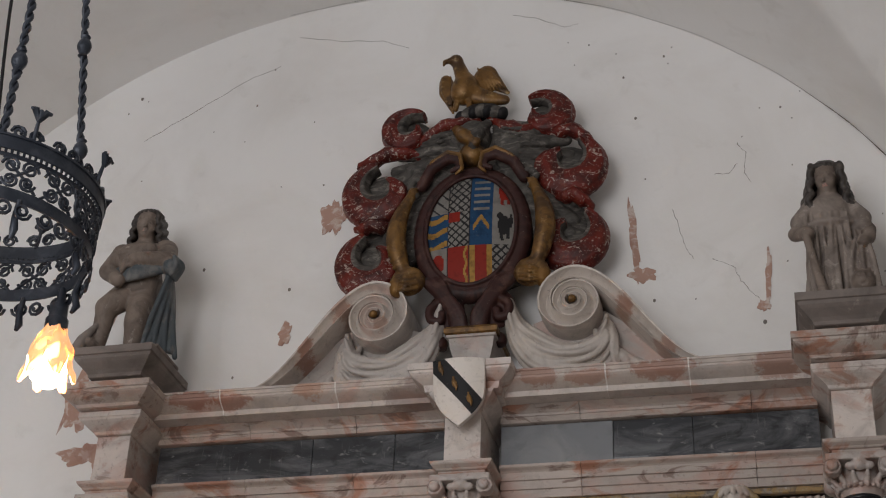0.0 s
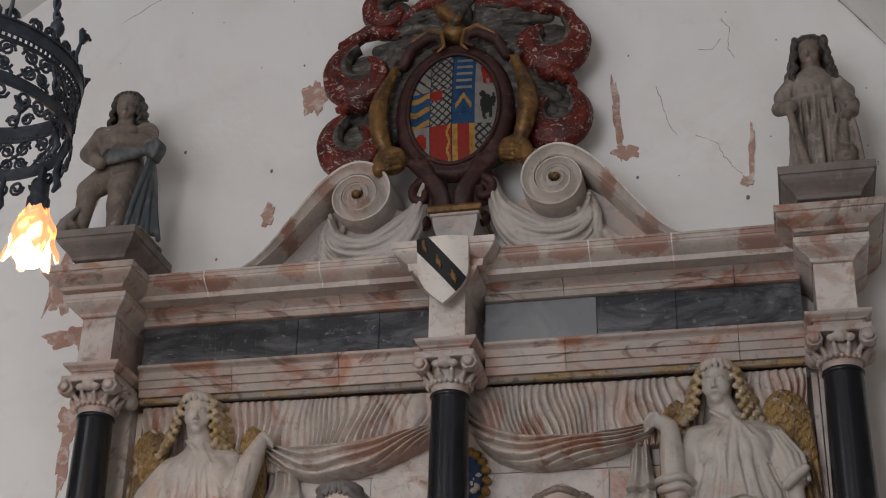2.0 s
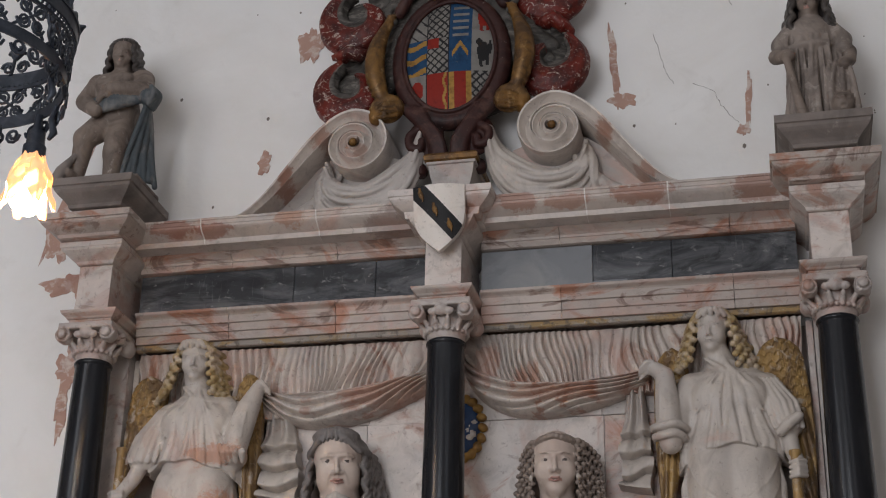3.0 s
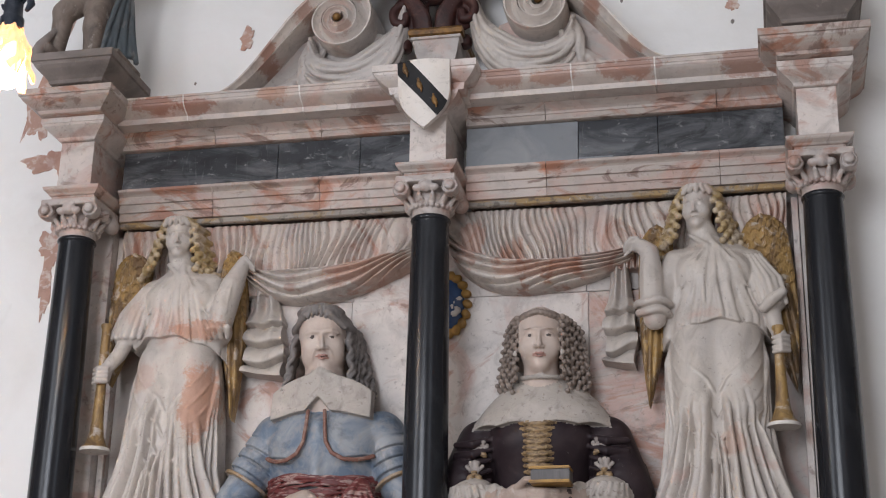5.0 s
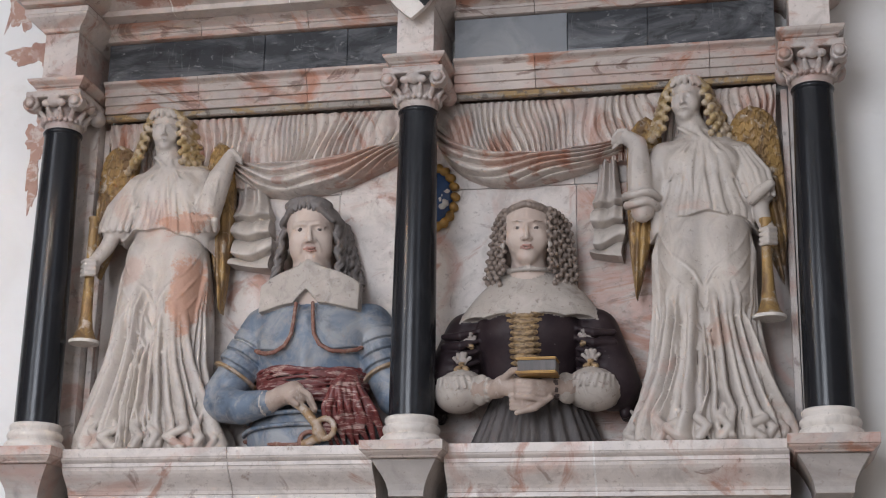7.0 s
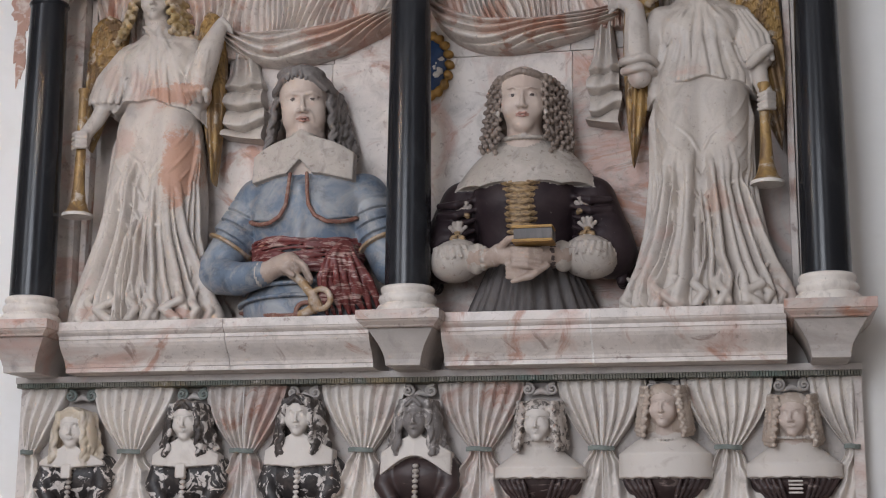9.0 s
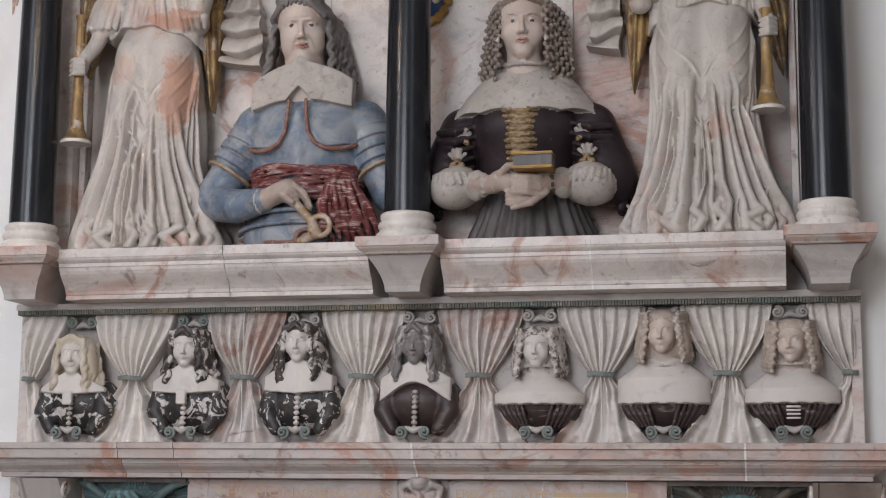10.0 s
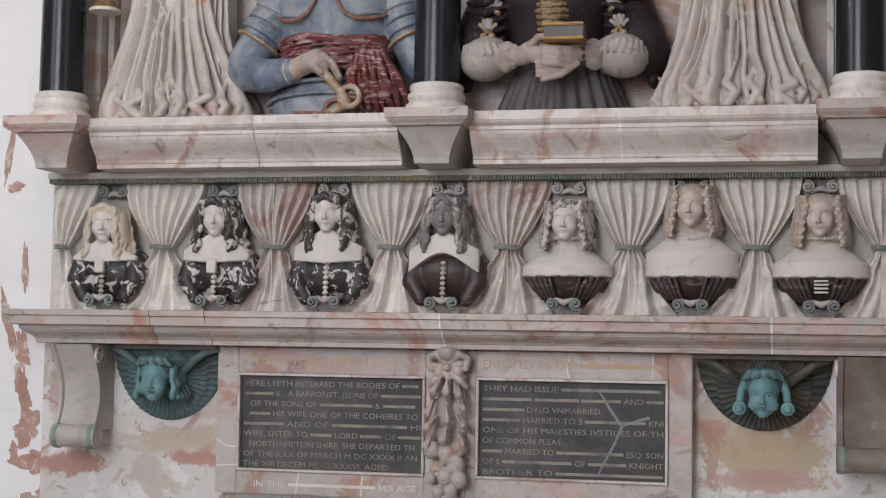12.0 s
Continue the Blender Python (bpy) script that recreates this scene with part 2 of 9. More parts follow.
def stack(rings, x0, x1, yf, yb=0.0, left=1, right=1):
    """A moulded block: rings of (offset, z) round a plan from x0 to x1 whose front is yf; left and right say whether the moulding returns there."""
    bm = bmesh.new()
    loops = []
    for off, z in rings:
        xs, xe = x0 - off * left, x1 + off * right
        loops.append([bm.verts.new(c) for c in ((xs, yb, z), (xs, yf - off, z), (xe, yf - off, z), (xe, yb, z))])
    for a, b in zip(loops, loops[1:]):
        for i in range(4):
            bm.faces.new((a[i], a[(i + 1) % 4], b[(i + 1) % 4], b[i]))
    bm.faces.new(loops[0][::-1])
    bm.faces.new(loops[-1])
    return bm


def curve_steps(o0, z0, o1, z1, kind, n=5):
    """Rings of a moulding between two points: 'cyma', 'cove' or 'ovolo'."""
    out = []
    for i in range(n + 1):
        t = i / n
        if kind == "cyma":
            s = t * t * (3 - 2 * t)
        elif kind == "cove":
            s = 1 - math.cos(t * math.pi / 2)
        else:
            s = math.sin(t * math.pi / 2)
        out.append((o0 + (o1 - o0) * s, z0 + (z1 - z0) * t))
    return out


def lathe(bm, profile, cx, cy, seg=32, slot=0, flute=None):
    """Turns (radius, z) about a vertical axis."""
    loops = []
    for r, z in profile:
        loops.append([bm.verts.new((cx + r * math.cos(2 * math.pi * i / seg), cy + r * math.sin(2 * math.pi * i / seg), z)) for i in range(seg)])
    for a, b in zip(loops, loops[1:]):
        for i in range(seg):
            f = bm.faces.new((a[i], a[(i + 1) % seg], b[(i + 1) % seg], b[i]))
            f.material_index = slot
    for l in (loops[0][::-1], loops[-1]):
        bm.faces.new(l).material_index = slot
    return bm


def sweep(bm, pts, radii, seg=8, slot=0, flat=1.0, up=(0, 1, 0)):
    """A tapered tube along points; flat squeezes it along its second axis."""
    pts = [Vector(p) for p in pts]
    loops = []
    for i, p in enumerate(pts):
        d = (pts[min(i + 1, len(pts) - 1)] - pts[max(i - 1, 0)]).normalized()
        a = d.cross(Vector(up))
        a = a.normalized() if a.length > 1e-4 else Vector((1, 0, 0))
        b = d.cross(a).normalized()
        r = radii[i] if isinstance(radii, (list, tuple)) else radii
        loops.append([bm.verts.new(p + a * r * math.cos(2 * math.pi * j / seg) + b * r * flat * math.sin(2 * math.pi * j / seg)) for j in range(seg)])
    for a, b in zip(loops, loops[1:]):
        for j in range(seg):
            bm.faces.new((a[j], a[(j + 1) % seg], b[(j + 1) % seg], b[j])).material_index = slot
    bm.faces.new(loops[0][::-1]).material_index = slot
    bm.faces.new(loops[-1]).material_index = slot


def sheet(nu, nv, at, thick=0.02, back=None):
    """A closed slab whose front is the surface at(u, v) and whose back lies behind it (or on the plane y=back)."""
    u, v = np.meshgrid(np.linspace(0, 1, nu), np.linspace(0, 1, nv), indexing="ij")
    x, y, z = at(u, v)
    yb = np.full_like(y, back) if back is not None else y + thick
    front = np.stack([x, y, z], -1).reshape(-1, 3)
    rear = np.stack([x, yb, z], -1).reshape(-1, 3)
    idx = np.arange(nu * nv).reshape(nu, nv)
    q = np.stack([idx[:-1, :-1], idx[1:, :-1], idx[1:, 1:], idx[:-1, 1:]], -1).reshape(-1, 4)
    rim = np.concatenate([idx[:, 0], idx[-1, 1:], idx[-2::-1, -1], idx[0, -2:0:-1]])
    nxt = np.roll(rim, -1)
    n = nu * nv
    side = np.stack([nxt, rim, rim + n, nxt + n], -1)
    return quads(np.concatenate([front, rear]), np.concatenate([q, q[:, ::-1] + n, side]))


def quads(verts, faces, slots=None):
    me = bpy.data.meshes.new("mesh")
    me.vertices.add(len(verts))
    me.vertices.foreach_set("co", np.asarray(verts, np.float32).ravel())
    me.loops.add(len(faces) * 4)
    me.loops.foreach_set("vertex_index", np.asarray(faces, np.int32).ravel())
    me.polygons.add(len(faces))
    me.polygons.foreach_set("loop_start", np.arange(0, len(faces) * 4, 4, dtype=np.int32))
    if slots is not None:
        me.polygons.foreach_set("material_index", np.asarray(slots, np.int32))
    me.update(calc_edges=True)
    me.validate()
    return me


class Clay:
    """Modelling clay: soft solids are blended on a grid and skinned with one closed mesh."""

    def __init__(self, lo, hi, h):
        self.lo, self.h = np.array(lo, float), h
        self.n = np.ceil((np.array(hi) - self.lo) / h).astype(int) + 1
        self.D = np.full(self.n, 9.0, np.float32)
        self.M = np.zeros(self.n, np.int8)
        self.frame_at()

    def frame_at(self, o=(0, 0, 0), s=1.0, rot=(0, 0, 0)):
        """Solids that follow are placed in a frame at o, scaled by s and turned."""
        self.o, self.s = np.array(o, float), s
        self.R = np.array(Euler([radians(a) for a in rot]).to_matrix())
        return self

    def put(self, fn, lo, hi, slot=0, k=0.01, cut=False):
        pad = k + 2.5 * self.h
        a = np.clip(np.floor((np.array(lo) - pad - self.lo) / self.h).astype(int), 0, self.n)
        b = np.clip(np.ceil((np.array(hi) + pad - self.lo) / self.h).astype(int) + 1, 0, self.n)
        if (b <= a).any():
            return self
        w = tuple(slice(i, j) for i, j in zip(a, b))
        X, Y, Z = (self.lo[i] + self.h * np.arange(a[i], b[i]) for i in range(3))
        d = fn(X[:, None, None], Y[None, :, None], Z[None, None, :]).astype(np.float32)
        d = np.broadcast_to(d, tuple(b - a))
        old = self.D[w]
        if cut:
            self.D[w] = np.maximum(old, -d)
            if slot is not None:
                self.M[w] = np.where(-d > old, slot, self.M[w])
            return self
        t = np.clip(0.5 + 0.5 * (old - d) / max(k, 1e-5), 0, 1)
        self.M[w] = np.where(d < old, slot, self.M[w])
        self.D[w] = np.where(old > 8, d, old * (1 - t) + d * t - k * t * (1 - t))
        return self

    def ell(self, c, r, slot=0, k=0.01, rot=(0, 0, 0), cut=False):
        r = np.array((r, r, r) if np.isscalar(r) else r, float)
        r = r * self.s
        R = self.R @ np.array(Euler([radians(a) for a in rot]).to_matrix())
        e = np.sqrt((R ** 2) @ (r ** 2))
        c = self.o + self.s * (self.R @ np.array(c, float))
        k *= self.s

        def fn(X, Y, Z):
            x, y, z = X - c[0], Y - c[1], Z - c[2]
            p = [R[0, i] * x + R[1, i] * y + R[2, i] * z for i in range(3)]
            k0 = np.sqrt((p[0] / r[0]) ** 2 + (p[1] / r[1]) ** 2 + (p[2] / r[2]) ** 2)
            k1 = np.sqrt((p[0] / r[0] ** 2) ** 2 + (p[1] / r[1] ** 2) ** 2 + (p[2] / r[2] ** 2) ** 2)
            return k0 * (k0 - 1) / np.maximum(k1, 1e-6)
        return self.put(fn, c - e, c + e, slot, k, cut)

    def cap(self, a, b, ra, rb, slot=0, k=0.01, flat=1.0, cut=False):
        """A rod from a to b with its two radii; flat below 1 thins it front to back."""
        a, b = (self.o + self.s * (self.R @ np.array(p, float)) for p in (a, b))
        ra, rb, k = ra * self.s, rb * self.s, k * self.s
        d = b - a
        s = 1 / flat
        dd = d[0] ** 2 + (d[1] * s) ** 2 + d[2] ** 2 + 1e-9
        m = max(ra, rb)

        def fn(X, Y, Z):
            t = np.clip(((X - a[0]) * d[0] + (Y - a[1]) * d[1] * s * s + (Z - a[2]) * d[2]) / dd, 0, 1)
            q = np.sqrt((X - a[0] - t * d[0]) ** 2 + ((Y - a[1] - t * d[1]) * s) ** 2 + (Z - a[2] - t * d[2]) ** 2)
            return (q - (ra + (rb - ra) * t)) * min(flat, 1.0)
        return self.put(fn, np.minimum(a, b) - m, np.maximum(a, b) + m, slot, k, cut)

    def ring(self, p, d, r, half, slot=0, k=0.002, inner=0.0):
        """A flat-ended disc or band round the axis d at p."""
        p = self.o + self.s * (self.R @ np.array(p, float))
        d = self.R @ np.array(d, float)
        d = d / np.linalg.norm(d)
        r, half, k = r * self.s, half * self.s, k * self.s

        def fn(X, Y, Z):
            x, y, z = X - p[0], Y - p[1], Z - p[2]
            t = x * d[0] + y * d[1] + z * d[2]
            q = np.sqrt(np.maximum(x * x + y * y + z * z - t * t, 0))
            return np.maximum(q - r, np.abs(t) - half)
        m = r + half
        return self.put(fn, p - m, p + m, slot, k)

    def path(self, pts, radii, slot=0, k=0.006, flat=1.0):
        P = [self.o + self.s * (self.R @ np.array(p, float)) for p in pts]
        r = [self.s * v for v in radii]
        f = 1 / flat

        def fn(X, Y, Z):
            best = None
            for i in range(len(P) - 1):
                a, d = P[i], P[i + 1] - P[i]
                dd = d[0] ** 2 + (d[1] * f) ** 2 + d[2] ** 2 + 1e-9
                x, y, z = X - a[0], (Y - a[1]) * f, Z - a[2]
                t = np.clip((x * d[0] + y * d[1] * f + z * d[2]) / dd, 0, 1)
                q = np.sqrt((x - t * d[0]) ** 2 + (y - t * d[1] * f) ** 2 + (z - t * d[2]) ** 2) - (r[i] + (r[i + 1] - r[i]) * t)
                best = q if best is None else np.minimum(best, q)
            return best * min(flat, 1.0)
        m = max(r)
        return self.put(fn, np.min(P, 0) - m, np.max(P, 0) + m, slot, k * self.s)

    def brick(self, c, half, rad=0.004, slot=0, k=0.004, rot=(0, 0, 0), cut=False):
        c, half = self.o + self.s * (self.R @ np.array(c, float)), self.s * np.array(half, float)
        rad, k = rad * self.s, k * self.s
        R = self.R @ np.array(Euler([radians(a) for a in rot]).to_matrix())
        e = np.abs(R) @ half

        def fn(X, Y, Z):
            x, y, z = X - c[0], Y - c[1], Z - c[2]
            q = [np.abs(R[0, i] * x + R[1, i] * y + R[2, i] * z) - (half[i] - rad) for i in range(3)]
            o = np.sqrt(sum(np.maximum(v, 0) ** 2 for v in q))
            return o + np.minimum(np.maximum(np.maximum(q[0], q[1]), q[2]), 0) - rad
        return self.put(fn, c - e, c + e, slot, k, cut)

    def column(self, z0, z1, form, slot=0, k=0.01):
        """A draped upright form: form(z) gives cx, cy, rx, ry arrays; the last item folds(theta, z) is in metres."""
        zs = np.linspace(z0, z1, 24)
        cx, cy, rx, ry, _ = form(zs)
        lo = (np.min(cx - rx) - 0.03, np.min(cy - ry) - 0.03, z0)
        hi = (np.max(cx + rx) + 0.03, np.max(cy + ry) + 0.03, z1)

        def fn(X, Y, Z):
            cx, cy, rx, ry, folds = form(np.clip(Z, z0, z1))
            x, y = X - cx, Y - cy
            rr = np.sqrt((x / rx) ** 2 + (y / ry) ** 2)
            d = (rr - 1) * np.minimum(rx, ry) - folds(np.arctan2(-y / ry, x / rx), Z)
            return np.maximum(np.maximum(d, z0 - Z), Z - z1) * 0.8
        return self.put(fn, lo, hi, slot, k)

    def skin(self):
        D, h, lo = self.D, self.h, self.lo
        D[0], D[-1], D[:, 0], D[:, -1], D[:, :, 0], D[:, :, -1] = (0.01,) * 6
        S = D < 0
        c = sum(S[i:i + S.shape[0] - 1, j:j + S.shape[1] - 1, l:l + S.shape[2] - 1].astype(np.int8) for i in (0, 1) for j in (0, 1) for l in (0, 1))
        cells = np.argwhere((c > 0) & (c < 8))
        ids = np.full(c.shape, -1, np.int32)
        ids[tuple(cells.T)] = np.arange(len(cells))
        acc, num = np.zeros((len(cells), 3)), np.zeros(len(cells))
        offs = [np.array((i, j, l)) for i in (0, 1) for j in (0, 1) for l in (0, 1)]
        for p in offs:
            for ax in range(3):
                if p[ax]:
                    continue
                q = p.copy()
                q[ax] = 1
                a, b = D[tuple((cells + p).T)], D[tuple((cells + q).T)]
                on = (a < 0) != (b < 0)
                t = np.where(on, a / np.where(on, a - b, 1), 0)
                pos = cells + p
                pos = pos.astype(float)
                pos[:, ax] += t
                acc += np.where(on[:, None], pos, 0)
                num += on
        verts = acc / num[:, None] * h + lo
        faces, slots = [], []
        for ax in range(3):
            a = [slice(None)] * 3
            b = [slice(None)] * 3
            a[ax], b[ax] = slice(None, -1), slice(1, None)
            s0, s1 = S[tuple(a)], S[tuple(b)]
            e = np.argwhere(s0 != s1)
            u, v = (ax + 1) % 3, (ax + 2) % 3
            e = e[(e[:, u] > 0) & (e[:, v] > 0) & (e[:, u] < S.shape[u] - 1) & (e[:, v] < S.shape[v] - 1)]
            eu, ev = np.eye(3, dtype=int)[u], np.eye(3, dtype=int)[v]
            q = np.stack([ids[tuple((e - eu - ev).T)], ids[tuple((e - ev).T)], ids[tuple(e.T)], ids[tuple((e - eu).T)]], -1)
            inside = s0[tuple(e.T)]
            q = np.where(inside[:, None], q, q[:, ::-1])
            e1 = e.copy()
            e1[:, ax] += 1
            faces.append(q)
            slots.append(np.where(inside, self.M[tuple(e.T)], self.M[tuple(e1.T)]))
        return quads(verts, np.concatenate(faces), np.concatenate(slots))


def statue(name, clay, materials, at, label, category="statue", group=""):
    me = clay.skin()
    me.name = name
    ob = finish(name, me, materials, None, smooth=180)
    me.transform(Matrix.Translation(-Vector(at)))
    ob.location = at
    return tagged(ob, label, category, group)


def clay_part(name, clay, materials, parent, label=""):
    me = clay.skin()
    return finish(name, me, materials, parent, label, smooth=180)


# ---- the church round the monument ----
AX, AZ, AR = -0.5, 3.59, 2.53


def vault_z(x, y):
    a = AZ + np.sqrt(np.maximum(AR ** 2 - (x - AX) ** 2, 0))
    b = AZ + np.sqrt(np.maximum(AR ** 2 - (np.mod(y, 2 * AR) - AR) ** 2, 0))
    return np.maximum(a, b)


nx, ny = 121, 201
gx, gy = np.meshgrid(np.linspace(AX - AR, AX + AR, nx), np.linspace(-8.0, 0.0, ny), indexing="ij")
gz = vault_z(gx, np.minimum(gy, -0.0001))
idx = np.arange(nx * ny).reshape(nx, ny)
low = np.stack([gx, gy, gz], -1).reshape(-1, 3)
q = np.stack([idx[:-1, :-1], idx[:-1, 1:], idx[1:, 1:], idx[1:, :-1]], -1).reshape(-1, 4)
rim = np.concatenate([idx[:, 0], idx[-1, 1:], idx[-2::-1, -1], idx[0, -2:0:-1]])
side = np.stack([rim, np.roll(rim, -1), np.roll(rim, -1) + nx * ny, rim + nx * ny], -1)
vault = finish("ceiling", quads(np.concatenate([low, low + (0, 0, 0.2)]), np.concatenate([q, q[:, ::-1] + nx * ny, side])), plaster, None, smooth=40)
tagged(vault, "white limewashed plaster groin vault", "vaulted ceiling", kind="structure")


# Walls out of view are assumed; their grey is kept dark to limit bounce.
low_bounce_stone = mat("low_bounce_grey_stone", (0.30, 0.27, 0.24), [(DIRT, 2, 0.4, 0.7, 0.6, 0.5, ONE), ((0.45, 0.42, 0.38), 8, 0.5, 0.7, 0.6, 0.5, ONE)], 0.9, bump=[(6, 0.02)])


def wall(name, lo, hi, hole=None, axis=0, label="assumed grey stone church wall out of view, dark to limit bounce light", skin=None):
    """A wall with thickness, pierced where hole=(a0, a1, z0, z1) runs along the axis."""
    bm = bmesh.new()
    if not hole:
        box(bm, lo, hi)
    else:
        a0, a1, z0, z1 = hole
        cuts = [(lo[axis], a0, lo[2], hi[2]), (a1, hi[axis], lo[2], hi[2]), (a0, a1, lo[2], z0), (a0, a1, z1, hi[2])]
        for c0, c1, d0, d1 in cuts:
            l, h = list(lo), list(hi)
            l[axis], h[axis], l[2], h[2] = c0, c1, d0, d1
            box(bm, l, h)
    return tagged(part(name, bm, skin or low_bounce_stone), label, "wall", kind="structure")


X0, X1, YB = AX - AR, AX + AR, -8.0
wall("wall_back", (X0 - 0.3, 0.0, -0.05), (X1 + 0.3, 0.35, 6.6), label="white limewashed church wall with cracks and stains", skin=plaster)
wall("wall_left", (X0 - 0.3, YB, -0.05), (X0, 0.0, 6.6), (-4.65, -3.15, 2.6, 5.2), 1)
wall("wall_right", (X1, YB, -0.05), (X1 + 0.3, 0.0, 6.6), (-4.05, -3.15, 2.9, 4.9), 1)
wall("wall_front", (X0 - 0.3, YB - 0.3, -0.05), (X1 + 0.3, YB, 6.6), (-2.4, 0.2, 1.6, 5.5), 0)
flag = mat("stone_flags", (0.42, 0.375, 0.33), [(DIRT, 3, 0.45, 0.75, 0.6, 0.5, ONE)], 0.8, bump=[(20, 0.003)], vary=0.12)
tagged(part("floor", boxed((X0 - 0.3, YB - 0.3, -0.3), (X1 + 0.3, 0.35, -0.05), 0), flag), "worn grey stone flag floor", "floor", kind="structure")
ground_mat = mat("grass_ground", (0.07, 0.09, 0.04), [((0.12, 0.11, 0.06), 0.5, 0.4, 0.7, 0.7, 0, ONE)], 0.9)
bm = bmesh.new()
box(bm, (-600, -600, -0.9), (600, 600, -0.4))
tagged(part("ground", bm, ground_mat), "grass churchyard ground round the church", "ground", kind="structure")

# ---- the monument's frame ----
CX = (-1.35, 0.0, 1.35)
CY = -0.25


def column_at(x):
    t = thing("column", (x, CY, 2.30), "polished black marble column with a carved alabaster capital", "column", "columns of the monument")
    bm = bmesh.new()
    lathe(bm, [(0.102, 2.300), (0.104, 2.306), (0.104, 2.322), (0.098, 2.330), (0.090, 2.336), (0.094, 2.344), (0.097, 2.352), (0.094, 2.362), (0.086, 2.368), (0.086, 2.374), (0.090, 2.380), (0.089, 2.390), (0.082, 2.396), (0.07, 2.398)], x, CY, 40)
    part("column_base", bm, alabaster_pale, t, "moulded pale alabaster base", 50)
    prof = [(0.077, 2.392)]
    for i in range(0, 13):
        s = i / 12
        prof.append((0.077 - 0.011 * s ** 1.6, 2.40 + 1.062 * s))
    prof += [(0.066, 3.464), (0.070, 3.468), (0.072, 3.474), (0.070, 3.480), (0.066, 3.484), (0.05, 3.486)]
    bm = bmesh.new()
    lathe(bm, prof, x, CY, 40)
    part("shaft", bm, touch, t, "polished black marble shaft", 50)
    # capital: bell, astragal, leaves, volutes and abacus
    c = Clay((x - 0.135, CY - 0.135, 3.475), (x + 0.135, CY + 0.135, 3.615), 0.0042)
    c.cap((x, CY, 3.48), (x, CY, 3.56), 0.066, 0.070, 0, 0.004)
    for i in range(24):
        a = 2 * math.pi * i / 24
        c.ell((x + 0.077 * math.cos(a), CY + 0.077 * math.sin(a), 3.512), 0.0085, 0, 0.003)
    for i in range(12):
        a = 2 * math.pi * (i + 0.5) / 12
        dx, dy = math.cos(a), math.sin(a)
        c.cap((x + 0.068 * dx, CY + 0.068 * dy, 3.522), (x + 0.092 * dx, CY + 0.092 * dy, 3.548), 0.012, 0.008, 0, 0.004)
    for sx in (-1, 1):
        for sy in (-1, 1):
            for r0, depth in ((0.030, 0.022), (0.018, 0.030), (0.008, 0.036)):
                c.cap((x + sx * 0.088, CY + sy * 0.075, 3.568), (x + sx * 0.088, CY + sy * (0.075 + depth), 3.568), r0, r0, 0, 0.002)
            c.put(lambda X, Y, Z, sx=sx, sy=sy: np.maximum(np.abs(np.hypot(X - x - sx * 0.088, Z - 3.568) - 0.022) - 0.0035, 0.102 - (Y - CY) * sy), (x + sx * 0.088 - 0.03, CY - 0.13, 3.54), (x + sx * 0.088 + 0.03, CY + 0.13, 3.60), None, 0, True)
    for dx, dy in ((0, -1), (1, 0), (-1, 0)):
        c.ell((x + 0.092 * dx, CY + 0.092 * dy, 3.578), (0.026, 0.022, 0.024), 0, 0.004)
        for s in (-1, 1):
            c.ell((x + 0.094 * dx + s * 0.030 * abs(dy), CY + 0.094 * dy + s * 0.030 * abs(dx), 3.570), (0.018, 0.014, 0.014), 0, 0.004)
    c.brick((x, CY, 3.602), (0.108, 0.108, 0.012), 0.003)
    clay_part("capital", c, alabaster_mid, t, "carved alabaster capital with volutes")
    return t


for x in CX:
    column_at(x)

cornice_stone = mat("rust_blotched_alabaster", (0.52, 0.455, 0.41), [(GREYVEIN, 3, 0.48, 0.70, 0.6, 1.5, (0.7, 1, 2)), (PINK, 2.4, 0.52, 0.64, 0.55, 2.5, (0.8, 1, 1.8)), (DIRT, 11, 0.48, 0.72, 0.6, 0.8, ONE), (SOOT, 34, 0.60, 0.74, 0.5, 0.8, ONE)], 0.45, bump=[(60, 0.0016), (9, 0.003)], vary=0.08, rough_var=0.12,
                    spots=[((0.26, 0.10, 0.06), (-1.06, -0.3, 3.99), (0.108, 0.4, 0.038), 0.75), ((0.26, 0.10, 0.06), (-0.90, -0.3, 3.975), (0.086, 0.4, 0.025), 0.70), ((0.36, 0.17, 0.09), (-0.59, -0.3, 4.0), (0.076, 0.4, 0.038), 0.60), ((0.30, 0.13, 0.08), (0.27, -0.3, 3.99), (0.086, 0.4, 0.038), 0.65), ((0.33, 0.15, 0.09), (0.45, -0.3, 3.98), (0.097, 0.4, 0.025), 0.60),
                           ((0.28, 0.12, 0.075), (0.72, -0.3, 3.99), (0.130, 0.4, 0.038), 0.70), ((0.26, 0.12, 0.08), (1.12, -0.3, 3.98), (0.097, 0.4, 0.051), 0.70), ((0.16, 0.09, 0.07), (-0.20, -0.3, 3.95), (0.108, 0.4, 0.076), 0.50)])
ent = thing("entablature", (0, 0, 3.56), "veined alabaster entablature with dark slate frieze panels", "entablature")
spans = ((-1.24, -0.105), (0.105, 1.24))
FY = -0.15
